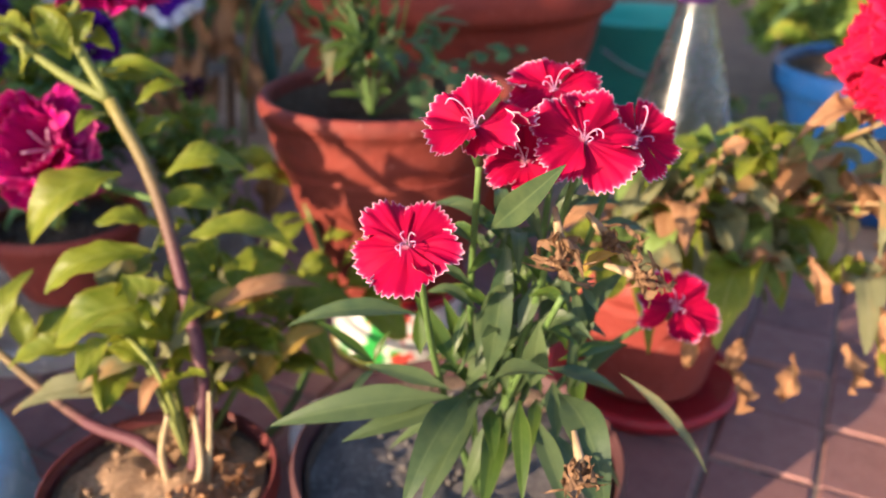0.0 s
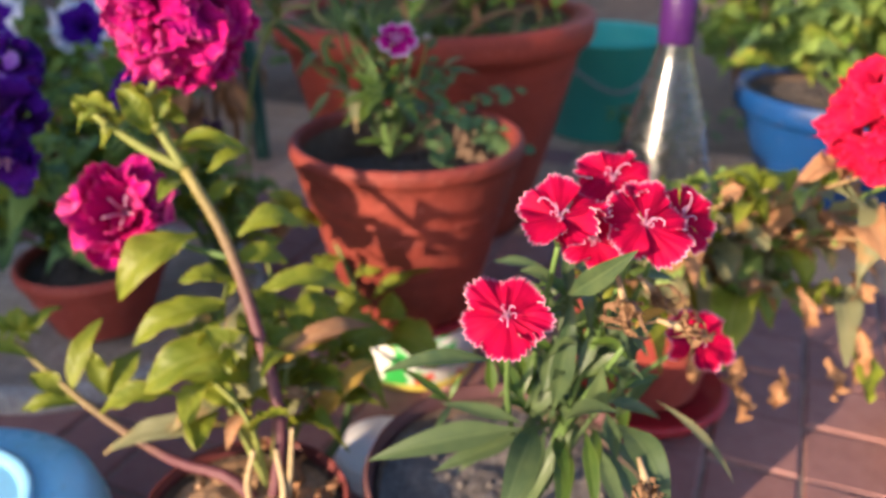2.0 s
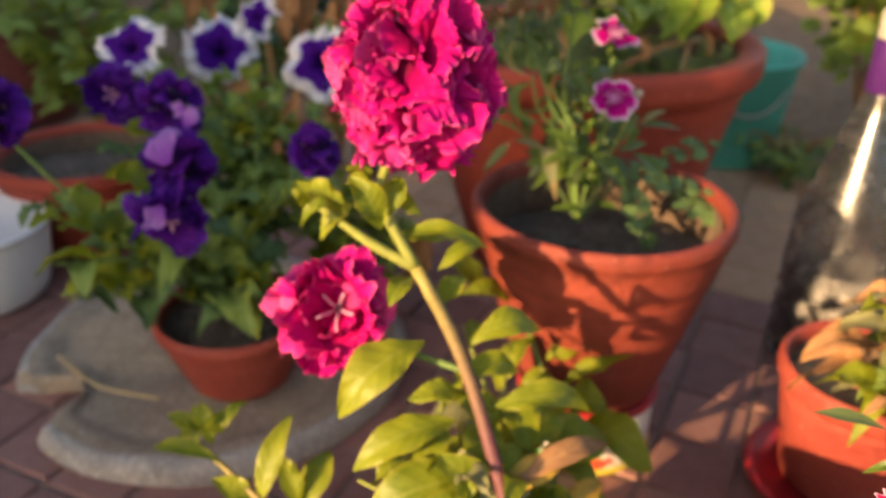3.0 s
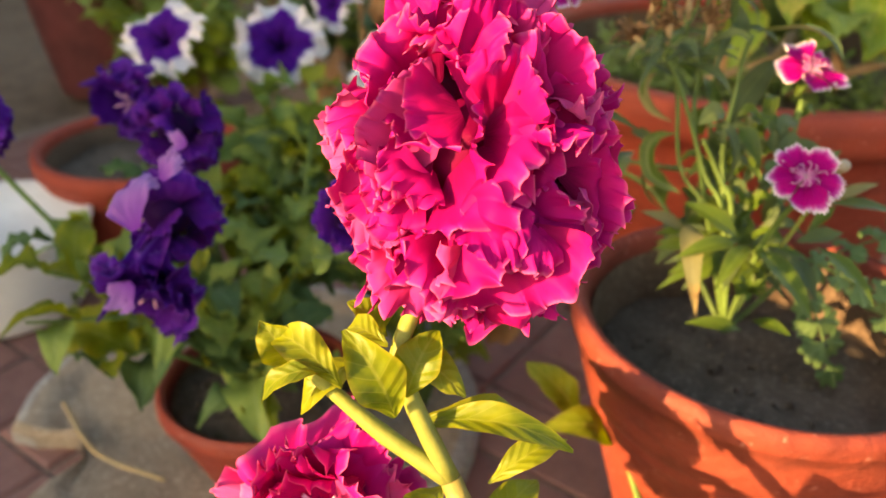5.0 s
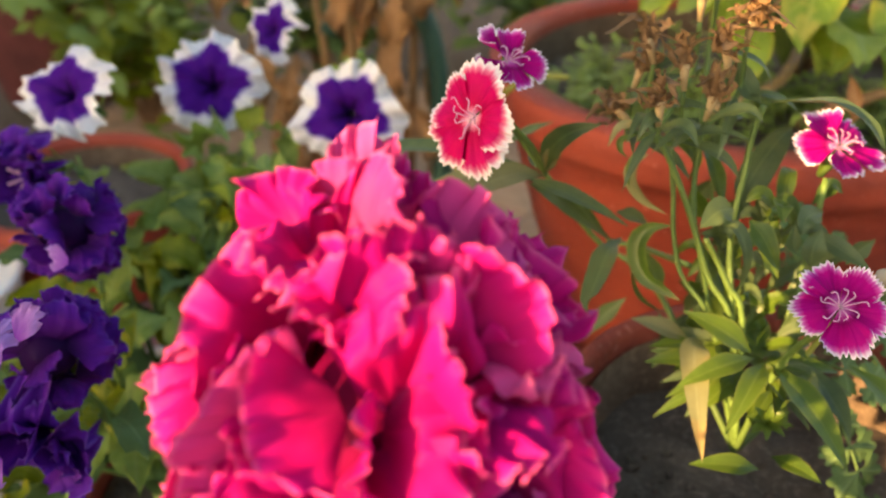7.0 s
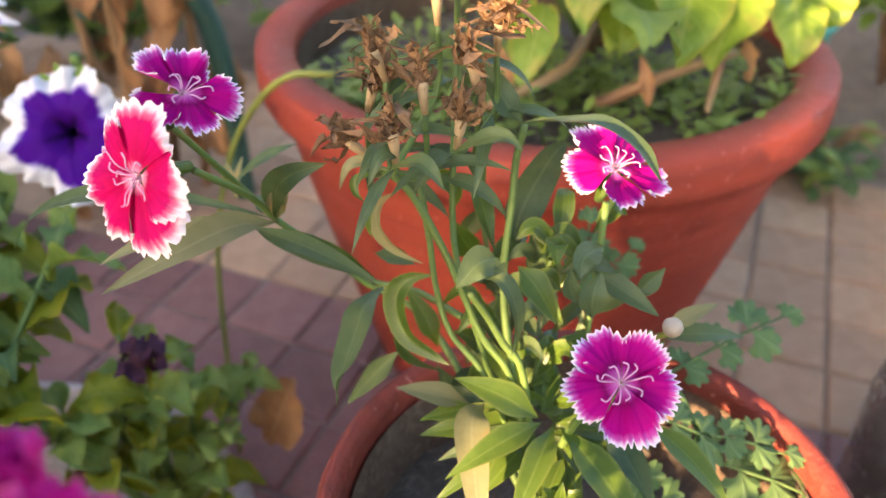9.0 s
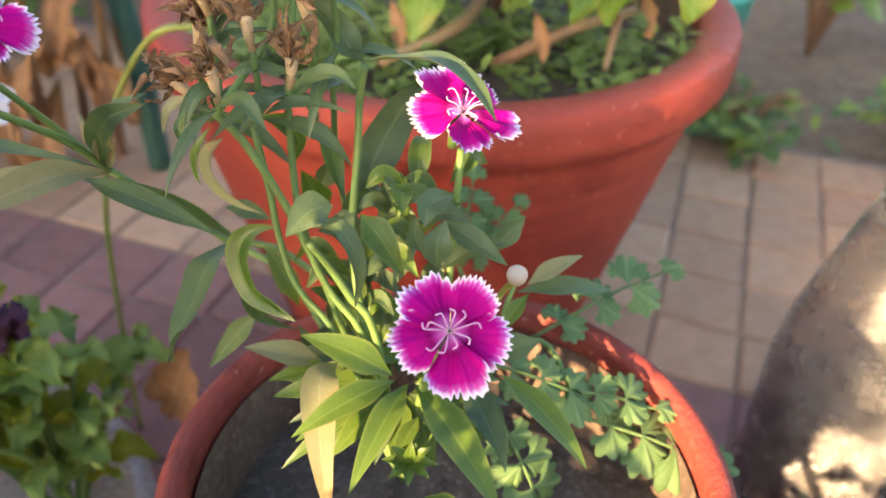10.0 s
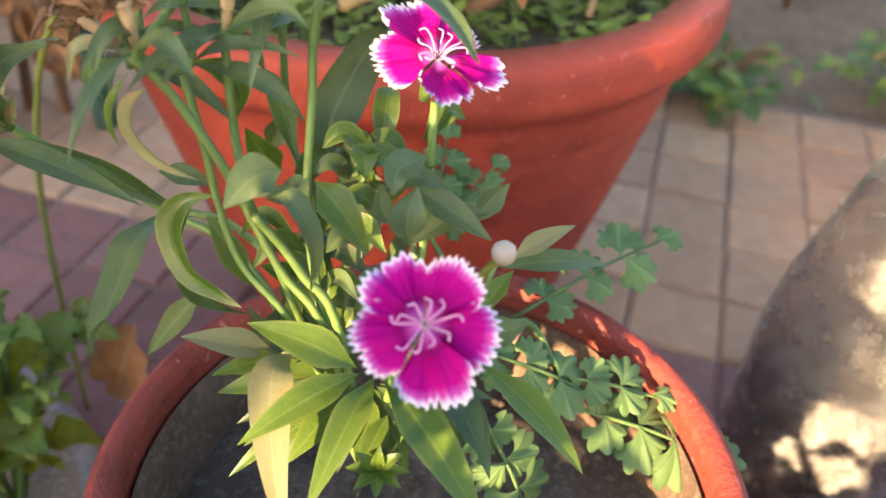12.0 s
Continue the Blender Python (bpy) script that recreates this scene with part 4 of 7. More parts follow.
stem(red, [(0.018, 0.325, 0.090), (0.060, 0.340, 0.150), (0.108, 0.352, 0.181)], 0.0019, 0.0013)
stem(red, [(0.018, 0.325, 0.090), (0.030, 0.300, 0.170), (0.045, 0.270, 0.235)], 0.0019, 0.0013)
blade(red, (0.005, 0.289, 0.176), (-0.076, 0.287, 0.162), 0.0165, 0.06, 10, M_LEAF_DIANTHUS)
blade(red, (0.005, 0.288, 0.173), (-0.043, 0.275, 0.163), 0.0115, 0.04, 0, M_LEAF_DIANTHUS)
blade(red, (0.004, 0.291, 0.178), (-0.037, 0.314, 0.176), 0.0093, 0.05, 0, M_LEAF_DIANTHUS)
blade(red, (-0.030, 0.313, 0.176), (-0.059, 0.323, 0.195), 0.0060, 0.05, 0, M_LEAF_DIANTHUS_FRESH)
blade(red, (-0.030, 0.313, 0.176), (-0.044, 0.289, 0.169), 0.0041, 0.12, 0, M_LEAF_DIANTHUS)
blade(red, (-0.032, 0.314, 0.177), (-0.043, 0.316, 0.180), 0.0038, 0.10, 0, M_LEAF_DIANTHUS_FRESH)
blade(red, (-0.032, 0.314, 0.177), (-0.024, 0.320, 0.191), 0.0038, 0.10, 0, M_LEAF_DIANTHUS_FRESH)
blade(red, (0.011, 0.290, 0.178), (-0.016, 0.232, 0.169), 0.0159, 0.10, 12, M_LEAF_DIANTHUS, curl=0.2)
blade(red, (0.016, 0.289, 0.176), (-0.010, 0.245, 0.150), 0.0115, 0.06, -10, M_LEAF_DIANTHUS)
blade(red, (0.025, 0.287, 0.172), (0.015, 0.244, 0.151), 0.0115, 0.08, 20, M_LEAF_DIANTHUS_FRESH)
blade(red, (0.020, 0.287, 0.172), (0.020, 0.253, 0.170), 0.0082, 0.08, 0, M_LEAF_DIANTHUS_FRESH)
blade(red, (0.037, 0.286, 0.172), (0.053, 0.257, 0.135), 0.0104, 0.08, 0, M_LEAF_DIANTHUS)
blade(red, (0.044, 0.283, 0.166), (0.070, 0.264, 0.127), 0.0104, 0.08, 0, M_LEAF_DIANTHUS)
blade(red, (0.018, 0.265, 0.196), (0.041, 0.250, 0.213), 0.0154, 0.22, 25, M_LEAF_DIANTHUS)
blade(red, (0.046, 0.272, 0.190), (0.060, 0.227, 0.166), 0.0159, 0.32, -15, M_LEAF_DIANTHUS)
blade(red, (0.047, 0.291, 0.183), (0.046, 0.264, 0.172), 0.0093, 0.05, 0, M_LEAF_DIANTHUS)
blade(red, (0.037, 0.282, 0.186), (0.038, 0.276, 0.221), 0.0121, 0.05, 10, M_LEAF_DIANTHUS)
blade(red, (0.019, 0.292, 0.183), (0.027, 0.300, 0.250), 0.0126, 0.08, 8, M_LEAF_DIANTHUS, facing=(0, -1, 0.3))
blade(red, (0.017, 0.273, 0.261), (0.040, 0.249, 0.295), 0.0115, 0.03, 15, M_LEAF_DIANTHUS, facing=(0, -1, 0.4))
blade(red, (0.015, 0.296, 0.191), (0.022, 0.309, 0.221), 0.0082, 0.05, 0, M_LEAF_DIANTHUS)
blade(red, (0.048, 0.314, 0.185), (0.082, 0.327, 0.218), 0.0143, 0.05, 0, M_LEAF_DIANTHUS)
blade(red, (0.006, 0.294, 0.186), (-0.013, 0.309, 0.216), 0.0093, 0.05, 0, M_LEAF_DIANTHUS_FRESH)
blade(red, (0.010, 0.303, 0.183), (-0.000, 0.308, 0.215), 0.0082, 0.05, 0, M_LEAF_DIANTHUS_FRESH)
blade(red, (-0.010, 0.306, 0.186), (-0.011, 0.315, 0.206), 0.0071, 0.05, 0, M_LEAF_DIANTHUS_FRESH)
blade(red, (-0.009, 0.305, 0.207), (-0.069, 0.309, 0.199), 0.0110, 0.14, 0, M_LEAF_DIANTHUS)
blade(red, (0.079, 0.308, 0.176), (0.116, 0.279, 0.141), 0.0060, 0.14, 0, M_LEAF_PALE)
blade(red, (0.046, 0.286, 0.244), (0.049, 0.277, 0.225), 0.0044, 0.05, 0, M_LEAF_DIANTHUS)
blade(red, (0.043, 0.290, 0.229), (0.063, 0.291, 0.232), 0.0036, 0.05, 0, M_LEAF_DIANTHUS)
blade(red, (0.043, 0.293, 0.188), (0.082, 0.304, 0.166), 0.0093, 0.08, 0, M_LEAF_DIANTHUS)
blade(red, (0.050, 0.303, 0.185), (0.086, 0.322, 0.182), 0.0077, 0.08, 0, M_LEAF_DIANTHUS_FRESH)
blade(red, (0.031, 0.291, 0.206), (0.043, 0.302, 0.230), 0.0082, 0.05, 0, M_LEAF_DIANTHUS)
blade(red, (0.055, 0.290, 0.230), (0.063, 0.285, 0.219), 0.0044, 0.05, 0, M_LEAF_DIANTHUS)
blade(red, (0.041, 0.309, 0.198), (0.059, 0.322, 0.229), 0.0071, 0.05, 0, M_LEAF_DIANTHUS)
blade(red, (0.010, 0.305, 0.211), (0.004, 0.296, 0.191), 0.0049, 0.05, 0, M_LEAF_DIANTHUS_FRESH)
blade(red, (0.031, 0.272, 0.187), (0.030, 0.238, 0.163), 0.0082, 0.10, 0, M_LEAF_DIANTHUS_FRESH)
blade(red, (0.040, 0.288, 0.176), (0.034, 0.254, 0.172), 0.0060, 0.10, 0, M_LEAF_DIANTHUS_FRESH)
blade(red, (0.052, 0.330, 0.196), (0.076, 0.323, 0.185), 0.0071, 0.10, 0, M_LEAF_DIANTHUS)
blade(red, (0.070, 0.337, 0.237), (0.096, 0.343, 0.229), 0.0082, 0.08, 0, M_LEAF_DIANTHUS)
blade(red, (0.052, 0.340, 0.243), (0.081, 0.340, 0.245), 0.0071, 0.10, 0, M_LEAF_DIANTHUS)
blade(red, (-0.005, 0.353, 0.240), (0.023, 0.340, 0.240), 0.0077, 0.10, 0, M_LEAF_DIANTHUS)
blade(red, (0.030, 0.305, 0.164), (0.009, 0.294, 0.115), 0.0093, 0.10, 0, M_LEAF_DIANTHUS)
blade(red, (0.043, 0.313, 0.158), (0.087, 0.309, 0.107), 0.0093, 0.10, 0, M_LEAF_DIANTHUS)
blade(red, (0.031, 0.314, 0.161), (-0.027, 0.321, 0.122), 0.0093, 0.10, 0, M_LEAF_DIANTHUS)
blade(red, (0.023, 0.313, 0.181), (0.035, 0.303, 0.146), 0.0064, 0.06, 26.9975, M_LEAF_DIANTHUS_FRESH)
blade(red, (0.024, 0.318, 0.192), (0.057, 0.339, 0.201), 0.0087, 0.18, -27.9507, M_LEAF_DIANTHUS)
blade(red, (0.043, 0.307, 0.169), (0.048, 0.330, 0.200), 0.0064, 0.20, 7.28797, M_LEAF_DIANTHUS)
blade(red, (0.026, 0.322, 0.200), (-0.001, 0.323, 0.173), 0.0109, 0.20, 33.6879, M_LEAF_DIANTHUS)
blade(red, (0.031, 0.308, 0.171), (0.029, 0.343, 0.201), 0.0066, 0.09, -22.641, M_LEAF_DIANTHUS_FRESH)
blade(red, (0.061, 0.313, 0.185), (0.070, 0.325, 0.210), 0.0082, 0.13, 6.80593, M_LEAF_DIANTHUS)
blade(red, (0.040, 0.306, 0.168), (0.022, 0.305, 0.120), 0.0115, 0.19, -26.952, M_LEAF_DIANTHUS)
blade(red, (0.055, 0.304, 0.165), (0.085, 0.322, 0.182), 0.0072, 0.22, 5.88259, M_LEAF_DIANTHUS)
blade(red, (0.026, 0.321, 0.199), (0.055, 0.315, 0.238), 0.0104, 0.14, -27.9388, M_LEAF_DIANTHUS_FRESH)
blade(red, (0.025, 0.309, 0.173), (0.005, 0.308, 0.155), 0.0063, 0.20, -13.5237, M_LEAF_DIANTHUS)
blade(red, (0.056, 0.304, 0.165), (0.057, 0.314, 0.209), 0.0065, 0.17, -37.4898, M_LEAF_DIANTHUS)
blade(red, (0.021, 0.315, 0.186), (0.027, 0.306, 0.220), 0.0108, 0.12, 36.6928, M_LEAF_DIANTHUS)
blade(red, (0.057, 0.314, 0.187), (0.061, 0.306, 0.152), 0.0093, 0.17, 9.61009, M_LEAF_DIANTHUS_FRESH)
blade(red, (0.059, 0.312, 0.182), (0.054, 0.316, 0.223), 0.0077, 0.25, 1.69018, M_LEAF_DIANTHUS)
blade(red, (0.039, 0.321, 0.200), (0.033, 0.314, 0.242), 0.0094, 0.18, -35.1936, M_LEAF_DIANTHUS)
blade(red, (0.043, 0.313, 0.184), (0.030, 0.311, 0.152), 0.0101, 0.06, -35.1539, M_LEAF_DIANTHUS)
blade(red, (0.045, 0.305, 0.165), (0.030, 0.322, 0.190), 0.0078, 0.13, -14.9863, M_LEAF_DIANTHUS_FRESH)
blade(red, (0.029, 0.312, 0.179), (0.019, 0.337, 0.199), 0.0062, 0.17, 18.8139, M_LEAF_DIANTHUS)
blade(red, (0.027, 0.318, 0.193), (0.006, 0.297, 0.182), 0.0084, 0.19, -31.8527, M_LEAF_DIANTHUS)
blade(red, (0.027, 0.316, 0.189), (0.052, 0.342, 0.204), 0.0070, 0.12, 12.0186, M_LEAF_DIANTHUS)
blade(red, (0.056, 0.313, 0.184), (0.043, 0.324, 0.204), 0.0071, 0.21, 27.0781, M_LEAF_DIANTHUS_FRESH)
blade(red, (0.020, 0.318, 0.191), (-0.007, 0.320, 0.156), 0.0079, 0.08, -16.6446, M_LEAF_DIANTHUS)
blade(red, (0.052, 0.316, 0.191), (0.043, 0.326, 0.221), 0.0083, 0.23, -27.5202, M_LEAF_DIANTHUS)
blade(red, (0.010, 0.307, 0.166), (0.044, 0.316, 0.197), 0.0113, 0.24, -22.2327, M_LEAF_DIANTHUS)
rng = random.Random(52)
for i in range(44):
    p = Vector((0.022, 0.315, 0.150)).lerp(Vector((0.010 + 0.045 * rng.random(), 0.282 + 0.025 * rng.random(), 0.250)), rng.random())
    a_ = rng.uniform(0, 6.283)
    tip_ = p + Vector((math.cos(a_) * 0.8, math.sin(a_) * 0.6, rng.uniform(0.1, 0.9))).normalized() * rng.uniform(0.022, 0.042)
    mid = p.lerp(tip_, 0.55) + Vector((0, 0, 0.004))
    tip_.z -= rng.uniform(0, 0.014)
    strap(red, [p, mid, tip_], rng.uniform(0.0045, 0.0080), M_LEAF_DIANTHUS if i % 3 else M_LEAF_DIANTHUS_FRESH)
dried_head(red, (0.041, 0.276, 0.269), (0.1, -0.5, -0.6), 0.028, 1.0)
dried_head(red, (0.056, 0.293, 0.260), (0.5, -0.3, -0.5), 0.022, 2.0)
dried_head(red, (0.061, 0.275, 0.246), (0.8, -0.4, -0.1), 0.024, 3.0)
dried_head(red, (0.048, 0.241, 0.195), (0.1, -0.6, -0.5), 0.024, 4.0)
blade(red, (0.054, 0.282, 0.237), (0.066, 0.277, 0.250), 0.0066, 0.20, 0, M_LEAF_YELLOW, "oval")

# ---- the pink dianthus in the terracotta pot ----
pink = thing("dianthus_plant", "dianthus with magenta flowers edged in white, dried heads and lance leaves", "plant", (-0.06, 0.64, 0.2))
pink.matrix_world = Matrix()
dianthus(pink, (-0.050, 0.604, 0.312), (-0.06, -0.72, 0.72), 0.0362, P_PINK, 0, 7.0, 0.06, 0.016, 80, (50, -82, -16, -164, 126))
dianthus(pink, (-0.0365, 0.676, 0.3395), (0.12, -0.38, 0.92), 0.038, P_PINK, 0, 8.0, 0.10, 0.016, 80, (-105, 105, -30, 38, 170))
dianthus(pink, (-0.180, 0.643, 0.361), (-0.62, -0.68, 0.20), 0.043, P_PINK_RED, 10, 9.0, 0.05, 0.016, 94)
dianthus(pink, (-0.170, 0.662, 0.376), (0.45, -0.42, 0.75), 0.034, P_PINK, 40, 9.5, 0.12, 0.016, 84)
stem(pink, [(-0.058, 0.645, 0.200), (-0.052, 0.635, 0.26), (-0.047, 0.612, 0.300)], 0.0016, 0.0013)
stem(pink, [(-0.058, 0.645, 0.200), (-0.040, 0.67, 0.27), (-0.035, 0.683, 0.323)], 0.0016, 0.0013)
stem(pink, [(-0.058, 0.645, 0.200), (-0.094, 0.704, 0.249), (-0.123, 0.721, 0.264), (-0.152, 0.690, 0.316)], 0.0017, 0.0013)
stem(pink, [(-0.152, 0.690, 0.316), (-0.158, 0.675, 0.335), (-0.169, 0.655, 0.356)], 0.0013, 0.0011)
stem(pink, [(-0.152, 0.690, 0.316), (-0.164, 0.684, 0.336), (-0.177, 0.669, 0.364)], 0.0013, 0.0011)
blade(pink, (-0.152, 0.690, 0.316), (-0.277, 0.752, 0.264), 0.010, 0.18, 0, M_LEAF_DIANTHUS)
blade(pink, (-0.152, 0.690, 0.316), (-0.16, 0.70, 0.32), 0.008, 0.18, 0, M_LEAF_DIANTHUS)
blade(pink, (-0.180, 0.760, 0.283), (-0.175, 0.771, 0.300), 0.0035, 0.10, 0, M_LEAF_PALE)
blade(pink, (-0.178, 0.760, 0.283), (-0.183, 0.771, 0.298), 0.0035, 0.10, 0, M_LEAF_PALE)
blade(pink, (-0.093, 0.671, 0.257), (-0.104, 0.680, 0.298), 0.0119, 0.30, 35, M_LEAF_DIANTHUS_FRESH, facing=(-1, -0.4, 0.2))
blade(pink, (-0.148, 0.745, 0.318), (-0.176, 0.748, 0.299), 0.0067, 0.08, 0, M_LEAF_DIANTHUS)
strap(pink, [(-0.097, 0.668, 0.305), (-0.106, 0.669, 0.303), (-0.111, 0.668, 0.295), (-0.108, 0.662, 0.284), (-0.100, 0.655, 0.281), (-0.093, 0.650, 0.279)], 0.0090, M_LEAF_DIANTHUS_FRESH, (-0.5, -0.8, 0.3))
strap(pink, [(-0.115, 0.690, 0.285), (-0.122, 0.675, 0.287), (-0.126, 0.665, 0.282), (-0.131, 0.650, 0.276), (-0.132, 0.634, 0.279)], 0.0115, M_LEAF_DIANTHUS, (-0.4, -0.9, 0.2))
strap(pink, [(-0.109, 0.690, 0.252), (-0.120, 0.690, 0.239), (-0.132, 0.690, 0.223)], 0.0088, M_LEAF_DIANTHUS, (-0.3, -0.8, 0.5))
strap(pink, [(-0.115, 0.714, 0.267), (-0.138, 0.700, 0.294), (-0.151, 0.690, 0.308), (-0.159, 0.690, 0.311)], 0.0099, M_LEAF_DIANTHUS, (0, -0.8, 0.6))
strap(pink, [(-0.118, 0.716, 0.269), (-0.134, 0.702, 0.294), (-0.146, 0.694, 0.307)], 0.0045, M_LEAF_DIANTHUS_FRESH, (0, -0.6, 0.8))
strap(pink, [(-0.111, 0.672, 0.336), (-0.116, 0.672, 0.331), (-0.116, 0.670, 0.324), (-0.111, 0.668, 0.317), (-0.101, 0.665, 0.312)], 0.0080, M_LEAF_PALE, (-0.8, -0.6, 0.1))
strap(pink, [(-0.113, 0.665, 0.344), (-0.118, 0.663, 0.337), (-0.119, 0.662, 0.330), (-0.118, 0.662, 0.325)], 0.0037, M_LEAF_DIANTHUS_FRESH, (-0.7, -0.6, 0.1))
strap(pink, [(-0.111, 0.664, 0.349), (-0.111, 0.662, 0.356), (-0.115, 0.658, 0.356), (-0.119, 0.655, 0.348)], 0.0052, M_LEAF_DIANTHUS, (0, -0.5, 0.8))
strap(pink, [(-0.112, 0.666, 0.348), (-0.120, 0.668, 0.350), (-0.125, 0.668, 0.348), (-0.128, 0.668, 0.340)], 0.0041, M_LEAF_PALE, (0, -0.5, 0.8))
strap(pink, [(-0.112, 0.668, 0.347), (-0.122, 0.670, 0.343), (-0.123, 0.668, 0.339), (-0.120, 0.665, 0.337)], 0.0031, M_LEAF_DIANTHUS_FRESH, (0, -0.5, 0.8))
strap(pink, [(-0.111, 0.662, 0.351), (-0.104, 0.656, 0.356), (-0.100, 0.652, 0.355), (-0.096, 0.650, 0.349)], 0.0061, M_LEAF_DIANTHUS, (0, -0.5, 0.8))
strap(pink, [(-0.091, 0.674, 0.347), (-0.096, 0.668, 0.351), (-0.100, 0.662, 0.349), (-0.105, 0.660, 0.343)], 0.0064, M_LEAF_DIANTHUS, (0, -0.5, 0.8))
strap(pink, [(-0.091, 0.674, 0.349), (-0.083, 0.668, 0.357), (-0.076, 0.665, 0.359), (-0.070, 0.664, 0.354)], 0.0061, M_LEAF_DIANTHUS, (0, -0.5, 0.8))
strap(pink, [(-0.091, 0.680, 0.345), (-0.085, 0.683, 0.342), (-0.082, 0.683, 0.334)], 0.0043, M_LEAF_DIANTHUS, (0, -0.6, 0.6))
strap(pink, [(-0.102, 0.683, 0.338), (-0.093, 0.683, 0.335), (-0.089, 0.683, 0.328), (-0.091, 0.683, 0.320)], 0.0068, M_LEAF_DIANTHUS_FRESH, (0.5, -0.8, 0.1))
strap(pink, [(-0.084, 0.700, 0.299), (-0.080, 0.700, 0.306), (-0.075, 0.700, 0.313)], 0.0078, M_LEAF_DIANTHUS, (0, -0.9, 0.4))
strap(pink, [(-0.080, 0.690, 0.297), (-0.085, 0.687, 0.306), (-0.089, 0.685, 0.316)], 0.0097, M_LEAF_DIANTHUS_FRESH, (0, -0.9, 0.4))
strap(pink, [(-0.118, 0.700, 0.293), (-0.110, 0.700, 0.291), (-0.102, 0.700, 0.287)], 0.0074, M_LEAF_DIANTHUS, (0, -0.6, 0.8))
strap(pink, [(-0.069, 0.680, 0.302), (-0.064, 0.690, 0.316), (-0.053, 0.700, 0.331), (-0.046, 0.705, 0.336)], 0.0152, M_LEAF_DIANTHUS, (0.1, -0.9, 0.35))
strap(pink, [(-0.053, 0.670, 0.290), (-0.058, 0.675, 0.302), (-0.062, 0.680, 0.314)], 0.0133, M_LEAF_DIANTHUS, (0, -0.9, 0.4))
strap(pink, [(-0.079, 0.650, 0.324), (-0.086, 0.645, 0.325), (-0.093, 0.640, 0.320)], 0.0109, M_LEAF_DIANTHUS, (0, -0.7, 0.7))
strap(pink, [(-0.088, 0.652, 0.315), (-0.079, 0.648, 0.318), (-0.074, 0.645, 0.312), (-0.072, 0.642, 0.302), (-0.074, 0.640, 0.291)], 0.0065, M_LEAF_DIANTHUS, (0.3, -0.6, 0.7))
strap(pink, [(-0.071, 0.655, 0.317), (-0.065, 0.650, 0.311), (-0.058, 0.645, 0.299)], 0.0101, M_LEAF_DIANTHUS_FRESH, (0, -0.8, 0.6))
strap(pink, [(-0.048, 0.642, 0.304), (-0.048, 0.644, 0.312), (-0.045, 0.648, 0.318)], 0.0099, M_LEAF_DIANTHUS, (0, -0.9, 0.4))
strap(pink, [(-0.052, 0.648, 0.306), (-0.054, 0.650, 0.311), (-0.054, 0.652, 0.317)], 0.0062, M_LEAF_DIANTHUS, (0, -0.9, 0.4))
strap(pink, [(-0.044, 0.660, 0.310), (-0.035, 0.650, 0.308), (-0.026, 0.640, 0.305)], 0.0080, M_LEAF_DIANTHUS, (0, -0.8, 0.6))
strap(pink, [(-0.040, 0.664, 0.317), (-0.049, 0.655, 0.319), (-0.051, 0.650, 0.314)], 0.0091, M_LEAF_DIANTHUS, (0, -0.7, 0.7))
strap(pink, [(-0.013, 0.672, 0.301), (-0.020, 0.670, 0.295), (-0.024, 0.668, 0.290)], 0.0080, M_LEAF_DIANTHUS, (0, -0.9, 0.4))
strap(pink, [(-0.067, 0.681, 0.356), (-0.057, 0.670, 0.361), (-0.048, 0.660, 0.364), (-0.039, 0.648, 0.362), (-0.033, 0.642, 0.354)], 0.0115, M_LEAF_DIANTHUS, (0.25, -0.12, 0.95))
strap(pink, [(-0.067, 0.684, 0.354), (-0.071, 0.690, 0.357), (-0.077, 0.696, 0.365), (-0.087, 0.700, 0.372)], 0.0095, M_LEAF_DIANTHUS, (0.3, -0.9, 0.2))
stem(pink, [(-0.112, 0.664, 0.349), (-0.104, 0.664, 0.338), (-0.093, 0.662, 0.315), (-0.082, 0.655, 0.288), (-0.070, 0.648, 0.268), (-0.058, 0.645, 0.200)], 0.0014, 0.0012, M_STEM_GREEN, n=22)
stem(pink, [(-0.102, 0.674, 0.338), (-0.099, 0.670, 0.319), (-0.097, 0.666, 0.302), (-0.092, 0.660, 0.285), (-0.078, 0.650, 0.267), (-0.058, 0.645, 0.200)], 0.0012, 0.0010, M_STEM_GREEN, n=22)
stem(pink, [(-0.091, 0.675, 0.347), (-0.091, 0.672, 0.325), (-0.090, 0.667, 0.313), (-0.086, 0.662, 0.296), (-0.058, 0.645, 0.200)], 0.0012, 0.0011, M_STEM_GREEN, n=22)
stem(pink, [(-0.077, 0.700, 0.350), (-0.077, 0.700, 0.335), (-0.077, 0.700, 0.314), (-0.075, 0.695, 0.296), (-0.071, 0.680, 0.278), (-0.058, 0.645, 0.200)], 0.0011, 0.0012, M_STEM_GREEN, n=22)
stem(pink, [(-0.067, 0.681, 0.355), (-0.069, 0.681, 0.342), (-0.070, 0.678, 0.328), (-0.073, 0.668, 0.301), (-0.071, 0.652, 0.275), (-0.058, 0.645, 0.200)], 0.0013, 0.0014, M_STEM_GREEN, n=22)
stem(pink, [(-0.087, 0.652, 0.309), (-0.081, 0.652, 0.299), (-0.075, 0.650, 0.288), (-0.067, 0.647, 0.272), (-0.058, 0.645, 0.200)], 0.0013, 0.0014, M_STEM_GREEN, n=22)
stem(pink, [(-0.119, 0.712, 0.270), (-0.101, 0.700, 0.273), (-0.087, 0.670, 0.284)], 0.0013, 0.0014, M_STEM_GREEN, n=22)
